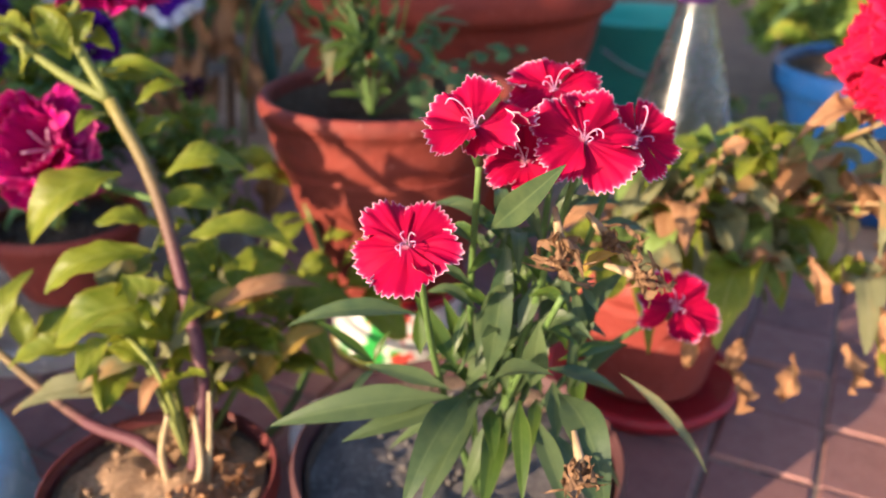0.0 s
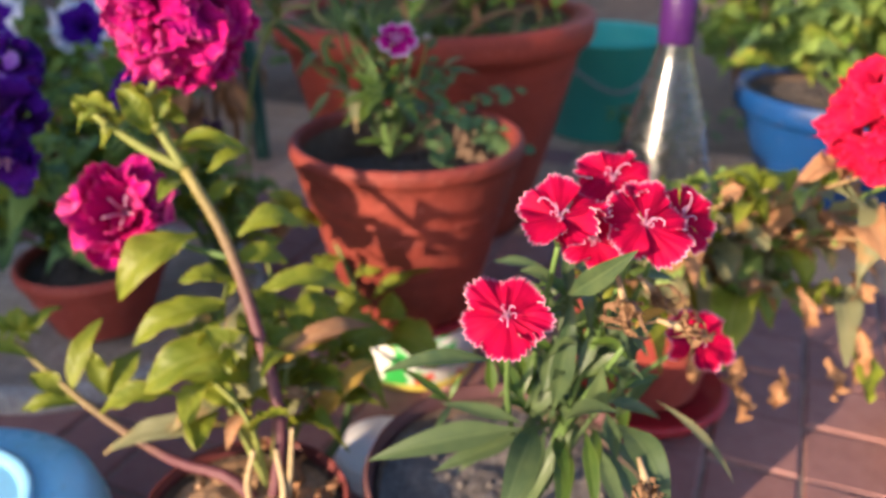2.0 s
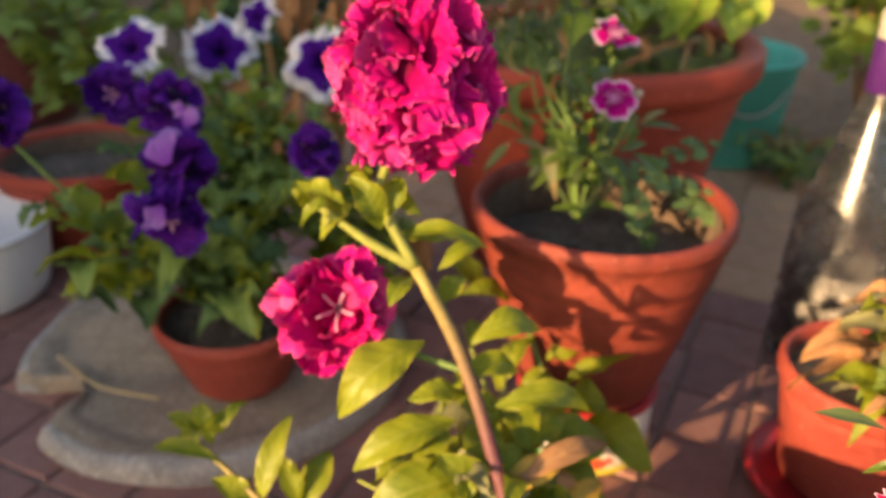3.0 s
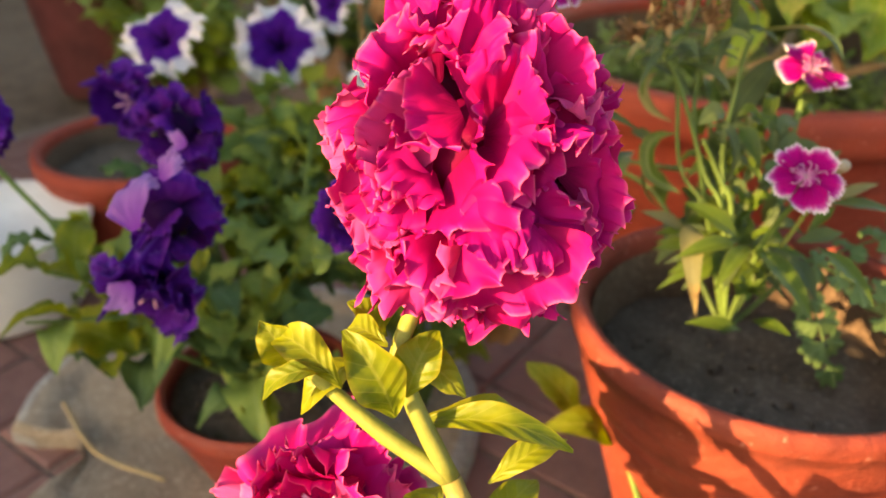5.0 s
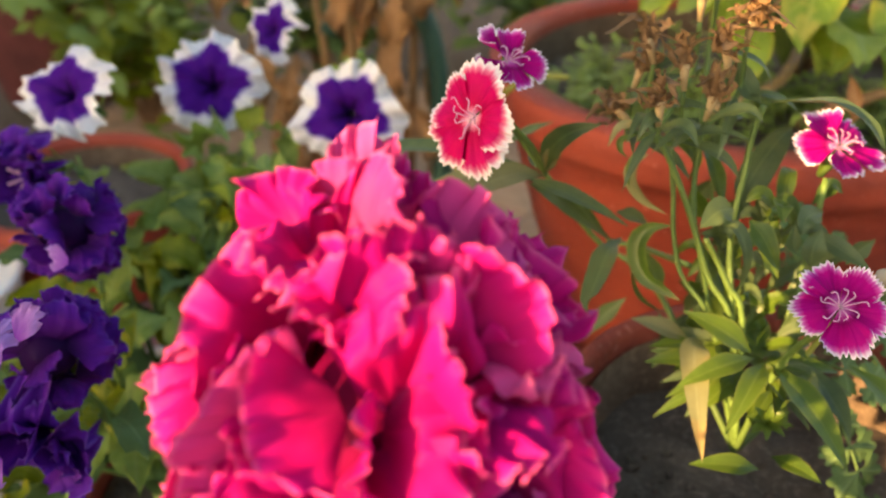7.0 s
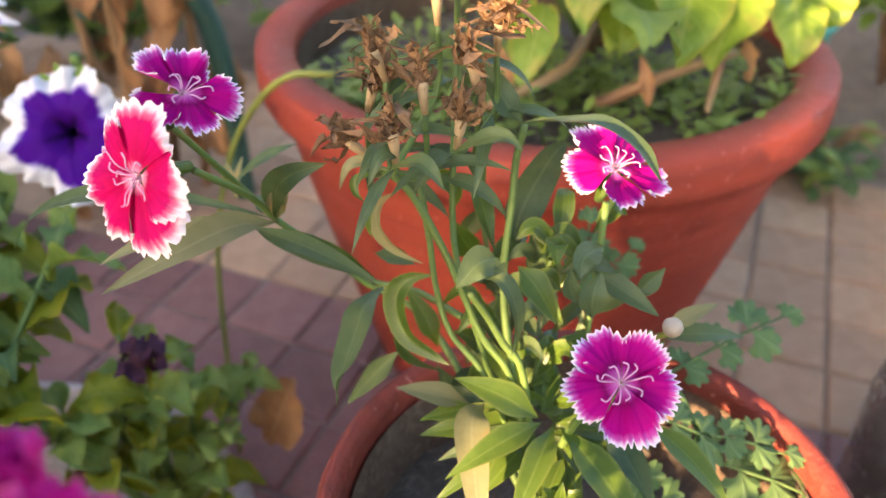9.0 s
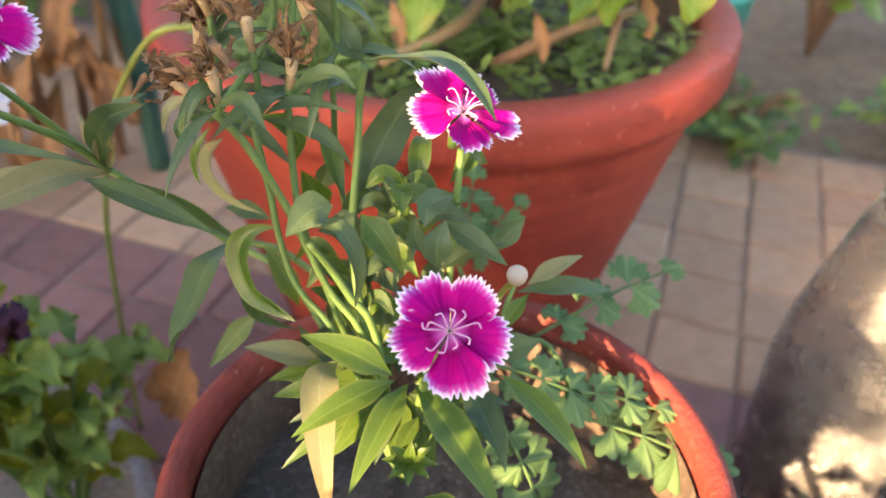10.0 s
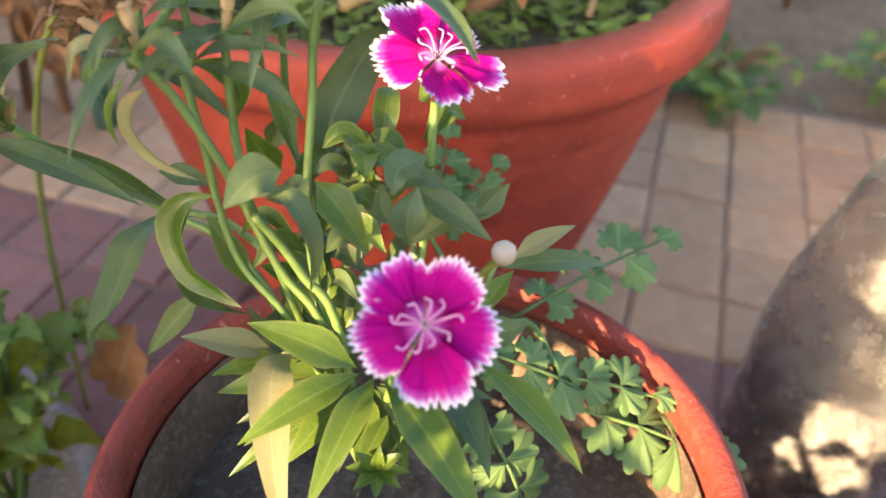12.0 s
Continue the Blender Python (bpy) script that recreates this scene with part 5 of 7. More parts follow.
strap(pink, [(-0.152, 0.690, 0.315), (-0.166, 0.680, 0.320), (-0.184, 0.665, 0.319), (-0.203, 0.651, 0.315)], 0.0115, M_LEAF_PALE, (0, -0.6, 0.8))
strap(pink, [(-0.152, 0.690, 0.316), (-0.150, 0.682, 0.332), (-0.143, 0.672, 0.344), (-0.131, 0.668, 0.350)], 0.0105, M_LEAF_DIANTHUS, (0, -0.8, 0.5))
strap(pink, [(-0.152, 0.690, 0.316), (-0.153, 0.684, 0.324), (-0.151, 0.682, 0.335)], 0.0035, M_LEAF_PALE, (-0.5, -0.8, 0.1))
strap(pink, [(-0.152, 0.690, 0.316), (-0.149, 0.684, 0.324), (-0.146, 0.682, 0.331)], 0.0030, M_LEAF_PALE, (0.5, -0.8, 0.1))
rng = random.Random(37)
for i in range(46):
    f = rng.random()
    p = Vector((-0.060, 0.648, 0.225)).lerp(Vector((-0.086 + 0.05 * rng.random(), 0.668 + 0.02 * rng.random(), 0.312)), 0.25 + 0.75 * f)
    a_ = rng.uniform(0, 6.283)
    ln = rng.uniform(0.016, 0.034)
    tip_ = p + Vector((math.cos(a_) * 0.75, math.sin(a_) * 0.55, rng.uniform(0.1, 0.8))).normalized() * ln
    mid = p.lerp(tip_, 0.55) + Vector((0, 0, 0.004))
    tip_.z -= rng.uniform(0, 0.010)
    strap(pink, [p, mid, tip_], rng.uniform(0.0045, 0.0085), M_LEAF_DIANTHUS_FRESH if i % 3 else M_LEAF_DIANTHUS)
FORKS = [(-0.111, 0.664, 0.348), (-0.091, 0.675, 0.346)]
HEADS = [(-0.110, 0.663, 0.352), (-0.090, 0.675, 0.350), (-0.117, 0.680, 0.344), (-0.100, 0.676, 0.362), (-0.083, 0.682, 0.366), (-0.112, 0.684, 0.370), (-0.095, 0.692, 0.385), (-0.076, 0.690, 0.377), (-0.118, 0.690, 0.357), (-0.088, 0.700, 0.392)]
rng = random.Random(12)
for i, h in enumerate(HEADS):
    h = Vector(h)
    dried_head(pink, h, (rng.uniform(-0.35, 0.25) - (0.8 if i == 2 else 0), rng.uniform(-0.4, 0.1), 1.0), 0.022, 10 + i)
    node = h - Vector((0.0, 0.0, 0.002 if i < 3 else 0.022))
    stem(pink, [h, node, FORKS[1 if i in (1, 4, 7, 9) else 0]], 0.0010, 0.0012)
    for j in range(1 if i < 3 else 2):
        a_ = rng.uniform(0, 6.28)
        tip_ = node + Vector((0.028 * math.cos(a_), 0.022 * math.sin(a_) - 0.006, rng.uniform(-0.018, 0.006)))
        blade(pink, node, tip_, rng.uniform(0.0045, 0.0065), rng.uniform(0.15, 0.3), rng.uniform(-20, 20), M_LEAF_DIANTHUS)
blade(pink, (-0.157, 0.688, 0.316), (-0.212, 0.677, 0.308), 0.0093, 0.12, 0, M_LEAF_PALE)
blade(pink, (-0.162, 0.688, 0.315), (-0.116, 0.663, 0.306), 0.0083, 0.06, 0, M_LEAF_DIANTHUS)
blade(pink, (-0.157, 0.688, 0.316), (-0.201, 0.685, 0.312), 0.0056, 0.10, 0, M_LEAF_DIANTHUS)
blade(pink, (-0.062, 0.641, 0.260), (-0.092, 0.647, 0.276), 0.0119, 0.10, 15, M_LEAF_DIANTHUS_FRESH)
blade(pink, (-0.085, 0.655, 0.255), (-0.112, 0.655, 0.265), 0.0101, 0.06, 0, M_LEAF_PALE)
blade(pink, (-0.082, 0.654, 0.254), (-0.104, 0.647, 0.256), 0.0070, 0.08, 0, M_LEAF_DIANTHUS_FRESH)
strap(pink, [(-0.080, 0.652, 0.258), (-0.086, 0.640, 0.262), (-0.087, 0.620, 0.254), (-0.085, 0.600, 0.236)], 0.0125, M_LEAF_PALE, (0, -0.5, 0.85), 0.1)
blade(pink, (-0.061, 0.640, 0.259), (-0.096, 0.620, 0.257), 0.0106, 0.10, 0, M_LEAF_DIANTHUS_FRESH)
blade(pink, (-0.057, 0.639, 0.258), (-0.079, 0.600, 0.252), 0.0106, 0.14, -15, M_LEAF_DIANTHUS_FRESH)
blade(pink, (-0.055, 0.639, 0.258), (-0.032, 0.595, 0.241), 0.0141, 0.12, 10, M_LEAF_DIANTHUS_FRESH)
blade(pink, (-0.026, 0.636, 0.262), (-0.002, 0.606, 0.246), 0.0106, 0.14, 10, M_LEAF_DIANTHUS_FRESH)
blade(pink, (-0.036, 0.643, 0.252), (-0.029, 0.613, 0.248), 0.0119, 0.06, 0, M_LEAF_DIANTHUS)
blade(pink, (-0.031, 0.641, 0.251), (-0.028, 0.609, 0.244), 0.0079, 0.10, 0, M_LEAF_DIANTHUS)
blade(pink, (-0.064, 0.647, 0.250), (-0.088, 0.627, 0.235), 0.0110, 0.10, 0, M_LEAF_DIANTHUS)
blade(pink, (-0.062, 0.646, 0.249), (-0.101, 0.628, 0.233), 0.0079, 0.10, 0, M_LEAF_DIANTHUS_FRESH)
blade(pink, (-0.054, 0.632, 0.249), (-0.064, 0.617, 0.244), 0.0075, 0.05, 0, M_LEAF_DIANTHUS_FRESH)
blade(pink, (-0.058, 0.612, 0.223), (-0.088, 0.608, 0.227), 0.0097, 0.10, 0, M_LEAF_DIANTHUS_FRESH)
blade(pink, (-0.054, 0.615, 0.228), (-0.038, 0.600, 0.230), 0.0088, 0.10, 0, M_LEAF_DIANTHUS_FRESH)
blade(pink, (-0.070, 0.655, 0.243), (-0.077, 0.666, 0.255), 0.0097, 0.05, 0, M_LEAF_DIANTHUS)
blade(pink, (-0.009, 0.648, 0.265), (-0.032, 0.647, 0.258), 0.0110, 0.05, 0, M_LEAF_DIANTHUS)
blade(pink, (-0.011, 0.668, 0.274), (0.010, 0.671, 0.284), 0.0075, 0.10, 0, M_LEAF_PALE)
blade(pink, (-0.015, 0.667, 0.272), (0.023, 0.669, 0.268), 0.0088, 0.10, 0, M_LEAF_DIANTHUS)
blade(pink, (-0.010, 0.666, 0.272), (-0.024, 0.658, 0.258), 0.0066, 0.10, 0, M_LEAF_DIANTHUS_FRESH)
blade(pink, (-0.061, 0.677, 0.248), (-0.085, 0.675, 0.220), 0.0098, 0.07, -2.75019, M_LEAF_DIANTHUS_FRESH)
blade(pink, (-0.043, 0.677, 0.253), (-0.026, 0.679, 0.263), 0.0071, 0.18, 5.9153, M_LEAF_DIANTHUS)
blade(pink, (-0.080, 0.674, 0.239), (-0.074, 0.677, 0.270), 0.0099, 0.21, 37.3251, M_LEAF_DIANTHUS_FRESH)
blade(pink, (-0.095, 0.684, 0.249), (-0.088, 0.683, 0.223), 0.0081, 0.13, -1.50253, M_LEAF_DIANTHUS)
blade(pink, (-0.075, 0.684, 0.254), (-0.089, 0.679, 0.270), 0.0099, 0.10, 20.4589, M_LEAF_DIANTHUS_FRESH)
blade(pink, (-0.045, 0.669, 0.242), (-0.036, 0.656, 0.225), 0.0092, 0.08, 19.8718, M_LEAF_DIANTHUS)
blade(pink, (-0.052, 0.672, 0.245), (-0.078, 0.671, 0.271), 0.0075, 0.19, 33.447, M_LEAF_DIANTHUS)
blade(pink, (-0.077, 0.675, 0.241), (-0.072, 0.679, 0.264), 0.0069, 0.08, -28.0906, M_LEAF_DIANTHUS)
blade(pink, (-0.058, 0.669, 0.239), (-0.042, 0.677, 0.213), 0.0083, 0.15, -21.0131, M_LEAF_DIANTHUS_FRESH)
blade(pink, (-0.063, 0.675, 0.245), (-0.063, 0.671, 0.277), 0.0098, 0.07, -0.514864, M_LEAF_DIANTHUS)
blade(pink, (-0.088, 0.678, 0.243), (-0.076, 0.682, 0.209), 0.0095, 0.27, -3.7168, M_LEAF_DIANTHUS)
blade(pink, (-0.068, 0.679, 0.248), (-0.067, 0.687, 0.268), 0.0067, 0.14, 39.071, M_LEAF_DIANTHUS_FRESH)
blade(pink, (-0.042, 0.677, 0.253), (-0.041, 0.674, 0.283), 0.0072, 0.23, 29.3909, M_LEAF_DIANTHUS)
blade(pink, (-0.076, 0.678, 0.246), (-0.096, 0.674, 0.222), 0.0092, 0.14, 16.3576, M_LEAF_DIANTHUS)
blade(pink, (-0.079, 0.687, 0.257), (-0.060, 0.689, 0.281), 0.0099, 0.20, 6.45287, M_LEAF_DIANTHUS)
blade(pink, (-0.094, 0.688, 0.254), (-0.106, 0.703, 0.273), 0.0094, 0.20, 23.8101, M_LEAF_DIANTHUS_FRESH)
blade(pink, (-0.076, 0.682, 0.251), (-0.094, 0.665, 0.236), 0.0095, 0.25, 15.067, M_LEAF_DIANTHUS)
blade(pink, (-0.042, 0.668, 0.242), (-0.039, 0.669, 0.272), 0.0095, 0.27, -1.82089, M_LEAF_DIANTHUS)
blade(pink, (-0.057, 0.677, 0.249), (-0.044, 0.696, 0.254), 0.0085, 0.21, -6.33664, M_LEAF_DIANTHUS)
blade(pink, (-0.061, 0.676, 0.247), (-0.072, 0.645, 0.243), 0.0068, 0.16, 12.0094, M_LEAF_DIANTHUS_FRESH)
blade(pink, (-0.083, 0.682, 0.249), (-0.076, 0.690, 0.264), 0.0071, 0.07, -29.3178, M_LEAF_DIANTHUS)
blade(pink, (-0.083, 0.676, 0.241), (-0.060, 0.660, 0.245), 0.0078, 0.09, 26.5096, M_LEAF_DIANTHUS)
blade(pink, (-0.049, 0.684, 0.261), (-0.029, 0.687, 0.281), 0.0067, 0.19, 5.10873, M_LEAF_DIANTHUS)
blade(pink, (-0.043, 0.668, 0.241), (-0.049, 0.669, 0.209), 0.0062, 0.08, 5.26496, M_LEAF_DIANTHUS)
blade(pink, (-0.054, 0.647, 0.249), (-0.026, 0.640, 0.248), 0.0079, 0.12, -25, M_LEAF_DIANTHUS)
blade(pink, (-0.062, 0.647, 0.247), (-0.088, 0.630, 0.241), 0.0097, 0.12, 12, M_LEAF_DIANTHUS_FRESH)
blade(pink, (-0.058, 0.650, 0.252), (-0.052, 0.678, 0.257), 0.0114, 0.12, -1, M_LEAF_DIANTHUS_FRESH)
blade(pink, (-0.056, 0.645, 0.247), (-0.040, 0.620, 0.245), 0.0079, 0.12, -14, M_LEAF_DIANTHUS)
blade(pink, (-0.063, 0.649, 0.250), (-0.101, 0.658, 0.245), 0.0097, 0.12, 23, M_LEAF_DIANTHUS_FRESH)
blade(pink, (-0.054, 0.648, 0.251), (-0.029, 0.656, 0.249), 0.0114, 0.12, 10, M_LEAF_DIANTHUS_FRESH)
blade(pink, (-0.060, 0.646, 0.246), (-0.070, 0.619, 0.241), 0.0079, 0.12, -3, M_LEAF_DIANTHUS)
blade(pink, (-0.061, 0.650, 0.252), (-0.079, 0.679, 0.255), 0.0097, 0.12, -16, M_LEAF_DIANTHUS_FRESH)
blade(pink, (-0.054, 0.646, 0.248), (-0.027, 0.630, 0.247), 0.0114, 0.12, 21, M_LEAF_DIANTHUS_FRESH)
blade(pink, (-0.063, 0.648, 0.248), (-0.098, 0.640, 0.242), 0.0079, 0.12, 8, M_LEAF_DIANTHUS)
blade(pink, (-0.056, 0.649, 0.252), (-0.042, 0.668, 0.250), 0.0097, 0.12, -5, M_LEAF_DIANTHUS_FRESH)
blade(pink, (-0.057, 0.645, 0.246), (-0.050, 0.616, 0.242), 0.0114, 0.12, -18, M_LEAF_DIANTHUS_FRESH)
blade(pink, (-0.063, 0.650, 0.251), (-0.098, 0.669, 0.249), 0.0079, 0.12, 19, M_LEAF_DIANTHUS)
blade(pink, (-0.054, 0.647, 0.250), (-0.023, 0.646, 0.249), 0.0097, 0.12, 6, M_LEAF_DIANTHUS_FRESH)
blade(pink, (-0.061, 0.646, 0.247), (-0.084, 0.625, 0.240), 0.0114, 0.12, -7, M_LEAF_DIANTHUS_FRESH)
blade(pink, (-0.059, 0.650, 0.252), (-0.061, 0.674, 0.250), 0.0079, 0.12, -20, M_LEAF_DIANTHUS)
blade(pink, (-0.055, 0.646, 0.247), (-0.032, 0.622, 0.244), 0.0097, 0.12, 17, M_LEAF_DIANTHUS_FRESH)
blade(pink, (-0.063, 0.648, 0.249), (-0.104, 0.651, 0.244), 0.0114, 0.12, 4, M_LEAF_DIANTHUS_FRESH)
blade(pink, (-0.055, 0.649, 0.252), (-0.031, 0.662, 0.251), 0.0079, 0.12, -9, M_LEAF_DIANTHUS)
blade(pink, (-0.059, 0.645, 0.246), (-0.063, 0.616, 0.240), 0.0097, 0.12, -22, M_LEAF_DIANTHUS_FRESH)
blade(pink, (-0.061, 0.650, 0.251), (-0.079, 0.670, 0.248), 0.0114, 0.12, 15, M_LEAF_DIANTHUS_FRESH)
blade(pink, (-0.054, 0.647, 0.249), (-0.021, 0.635, 0.247), 0.0079, 0.12, 2, M_LEAF_DIANTHUS)
blade(pink, (-0.063, 0.647, 0.247), (-0.096, 0.633, 0.240), 0.0097, 0.12, -11, M_LEAF_DIANTHUS_FRESH)
blade(pink, (-0.057, 0.650, 0.252), (-0.048, 0.673, 0.252), 0.0114, 0.12, -24, M_LEAF_DIANTHUS_FRESH)
blade(pink, (-0.056, 0.645, 0.247), (-0.041, 0.616, 0.242), 0.0079, 0.12, 13, M_LEAF_DIANTHUS)
blade(pink, (-0.063, 0.649, 0.250), (-0.090, 0.659, 0.245), 0.0097, 0.12, 0, M_LEAF_DIANTHUS_FRESH)
blade(pink, (-0.059, 0.616, 0.245), (-0.050, 0.611, 0.249), 0.0040, 0.12, 0, M_LEAF_DIANTHUS_FRESH)
blade(pink, (-0.059, 0.616, 0.245), (-0.053, 0.609, 0.245), 0.0040, 0.12, 0, M_LEAF_DIANTHUS_FRESH)
blade(pink, (-0.059, 0.616, 0.245), (-0.060, 0.608, 0.243), 0.0040, 0.12, 0, M_LEAF_DIANTHUS_FRESH)
blade(pink, (-0.059, 0.616, 0.245), (-0.066, 0.611, 0.244), 0.0040, 0.12, 0, M_LEAF_DIANTHUS_FRESH)
blade(pink, (-0.059, 0.616, 0.245), (-0.068, 0.615, 0.249), 0.0040, 0.12, 0, M_LEAF_DIANTHUS_FRESH)
blade(pink, (-0.059, 0.616, 0.245), (-0.065, 0.617, 0.253), 0.0040, 0.12, 0, M_LEAF_DIANTHUS_FRESH)
blade(pink, (-0.059, 0.616, 0.245), (-0.058, 0.617, 0.255), 0.0040, 0.12, 0, M_LEAF_DIANTHUS_FRESH)
blade(pink, (-0.059, 0.616, 0.245), (-0.051, 0.615, 0.253), 0.0040, 0.12, 0, M_LEAF_DIANTHUS_FRESH)
stem(pink, [(-0.022, 0.657, 0.258), (-0.019, 0.664, 0.267), (-0.015, 0.669, 0.274)], 0.0012, 0.0010)
part("bud", lathe([(0.0, -0.0034), (0.0015, -0.0031), (0.0029, -0.0014), (0.0033, 0.0002), (0.0029, 0.0017), (0.0016, 0.0029), (0.0, 0.0032)], 20), M_BUD, pink, "round pale cream bud", loc=pose(-0.0255, 0.6305, 0.3085))
stem(pink, [(-0.0255, 0.631, 0.306), (-0.027, 0.642, 0.292), (-0.034, 0.648, 0.265), (-0.050, 0.647, 0.225)], 0.0010, 0.0012, M_STEM_LIME)
vine = thing("vine", "thin green stem arching from the large pot to the pavers", "vine", (-0.2, 0.86, 0.0))
vine.matrix_world = Matrix()
stem(vine, [(-0.137, 0.867, 0.298), (-0.164, 0.868, 0.296), (-0.190, 0.889, 0.264), (-0.210, 0.901, 0.222), (-0.224, 0.899, 0.159), (-0.226, 0.880, 0.075), (-0.226, 0.868, 0.000)], 0.0022, 0.0016, M_STEM_LIME, n=28)

# ---- a cut-leaved weed in the same pot ----
weed = thing("weed_plant", "low weed with soft grey-green cut leaves", "plant", (-0.02, 0.63, 0.2))
weed.matrix_world = Matrix()
lobed_leaf(weed, (-0.025, 0.662, 0.243), (0.024, 0.650, 0.223), 0.028, M_LEAF_WEED, 1)
lobed_leaf(weed, (-0.003, 0.660, 0.230), (0.047, 0.646, 0.224), 0.024, M_LEAF_WEED, 2)
lobed_leaf(weed, (0.013, 0.650, 0.221), (0.063, 0.630, 0.208), 0.034, M_LEAF_WEED, 3)
lobed_leaf(weed, (-0.024, 0.643, 0.236), (-0.006, 0.621, 0.195), 0.030, M_LEAF_WEED, 4)
lobed_leaf(weed, (-0.002, 0.686, 0.230), (0.074, 0.717, 0.241), 0.030, M_LEAF_WEED, 5)
lobed_leaf(weed, (-0.022, 0.741, 0.230), (-0.011, 0.775, 0.260), 0.024, M_LEAF_WEED, 6)
lobed_leaf(weed, (-0.021, 0.747, 0.222), (0.012, 0.763, 0.251), 0.022, M_LEAF_WEED, 7)
stem(weed, [(-0.058, 0.645, 0.200), (-0.004, 0.678, 0.237), (0.013, 0.650, 0.221)], 0.0015, 0.001)
stem(weed, [(-0.058, 0.645, 0.200), (-0.020, 0.717, 0.217), (-0.022, 0.744, 0.226)], 0.0015, 0.001)

# ---- the magenta double petunia in the red pot ----
mag = thing("petunia_plant", "tall petunia with ruffled magenta double flowers and yellow-green leaves", "plant", (-0.145, 0.355, 0.07))
mag.matrix_world = Matrix()
stem(mag, [(-0.140, 0.352, 0.070), (-0.132, 0.372, 0.125), (-0.146, 0.402, 0.180), (-0.164, 0.428, 0.227), (-0.186, 0.444, 0.266)], 0.0042, 0.0036, M_STEM_PETUNIA)
stem(mag, [(-0.186, 0.444, 0.266), (-0.200, 0.452, 0.290), (-0.205, 0.456, 0.305), (-0.196, 0.476, 0.328)], 0.0034, 0.0026, M_STEM_LIME)
stem(mag, [(-0.186, 0.444, 0.266), (-0.212, 0.450, 0.279), (-0.244, 0.459, 0.301)], 0.0034, 0.0022, M_STEM_LIME)
stem(mag, [(-0.158, 0.420, 0.215), (-0.190, 0.440, 0.215), (-0.222, 0.456, 0.222)], 0.0022, 0.0018, M_STEM_GREEN)
stem(mag, [(-0.142, 0.350, 0.072), (-0.165, 0.362, 0.092), (-0.205, 0.382, 0.092), (-0.262, 0.420, 0.105), (-0.328, 0.462, 0.140)], 0.0046, 0.0020, M_STEM_PETUNIA)
stem(mag, [(-0.136, 0.352, 0.072), (-0.100, 0.44, 0.062), (-0.088, 0.545, 0.100), (-0.110, 0.585, 0.160)], 0.0034, 0.0018, M_STEM_GREEN)
stem(mag, [(-0.148, 0.345, 0.072), (-0.152, 0.350, 0.095), (-0.146, 0.352, 0.120)], 0.0026, 0.0014, M_STEM_PALE)
stem(mag, [(-0.130, 0.345, 0.072), (-0.126, 0.352, 0.100), (-0.122, 0.352, 0.135)], 0.0024, 0.0012, M_STEM_PALE)
stem(mag, [(-0.138, 0.338, 0.072), (-0.130, 0.345, 0.090), (-0.134, 0.358, 0.115)], 0.0028, 0.0016, M_STEM_PALE)
double_flower(mag, (-0.187, 0.485, 0.360), (0.04, -0.78, 0.62), 0.092, P_MAGENTA, 140, 1.0, 1.3, grain=0.80, wave=1.25)
open_double(mag, (-0.230, 0.450, 0.236), (-0.05, -0.86, 0.40), 0.074, P_MAGENTA, 2.0, 12, 22)
blade(mag, (-0.181, 0.433, 0.225), (-0.228, 0.403, 0.202), 0.0270, 0.20, 15, M_LEAF_PETUNIA, "oval", wave=0.28, curl=0.15)
blade(mag, (-0.165, 0.414, 0.186), (-0.219, 0.391, 0.177), 0.0222, 0.15, 10, M_LEAF_PETUNIA, "oval", wave=0.28, curl=0.15)
blade(mag, (-0.152, 0.400, 0.160), (-0.214, 0.379, 0.152), 0.0324, 0.15, 15, M_LEAF_PETUNIA, "oval", wave=0.28, curl=0.15)
blade(mag, (-0.174, 0.449, 0.261), (-0.150, 0.464, 0.272), 0.0101, 0.12, 0, M_LEAF_PETUNIA, "oval", wave=0.28, curl=0.15)
blade(mag, (-0.158, 0.431, 0.225), (-0.114, 0.451, 0.226), 0.0189, 0.20, -15, M_LEAF_PETUNIA, "oval", wave=0.28, curl=0.15)
blade(mag, (-0.147, 0.415, 0.193), (-0.085, 0.430, 0.186), 0.0189, 0.18, -10, M_LEAF_PETUNIA, "oval", wave=0.28, curl=0.15)
blade(mag, (-0.241, 0.458, 0.293), (-0.248, 0.456, 0.311), 0.0148, 0.10, 20, M_LEAF_PETUNIA, "oval", wave=0.28, curl=0.15)
blade(mag, (-0.212, 0.470, 0.300), (-0.222, 0.467, 0.315), 0.0135, 0.12, 0, M_LEAF_PETUNIA, "oval", wave=0.28, curl=0.15)
blade(mag, (-0.204, 0.467, 0.293), (-0.184, 0.454, 0.294), 0.0135, 0.20, 0, M_LEAF_PETUNIA, "oval", wave=0.28, curl=0.15)
blade(mag, (-0.201, 0.458, 0.275), (-0.148, 0.455, 0.277), 0.0114, 0.15, 0, M_LEAF_PETUNIA, "oval", wave=0.28, curl=0.15)
blade(mag, (-0.216, 0.467, 0.293), (-0.238, 0.452, 0.280), 0.0122, 0.20, 0, M_LEAF_PETUNIA, "oval", wave=0.28, curl=0.15)
blade(mag, (-0.197, 0.391, 0.135), (-0.244, 0.383, 0.134), 0.0169, 0.15, 0, M_LEAF_PETUNIA, "oval", wave=0.28, curl=0.15)
blade(mag, (-0.153, 0.397, 0.154), (-0.124, 0.422, 0.163), 0.0169, 0.12, 0, M_LEAF_PETUNIA, "oval", wave=0.28, curl=0.15)
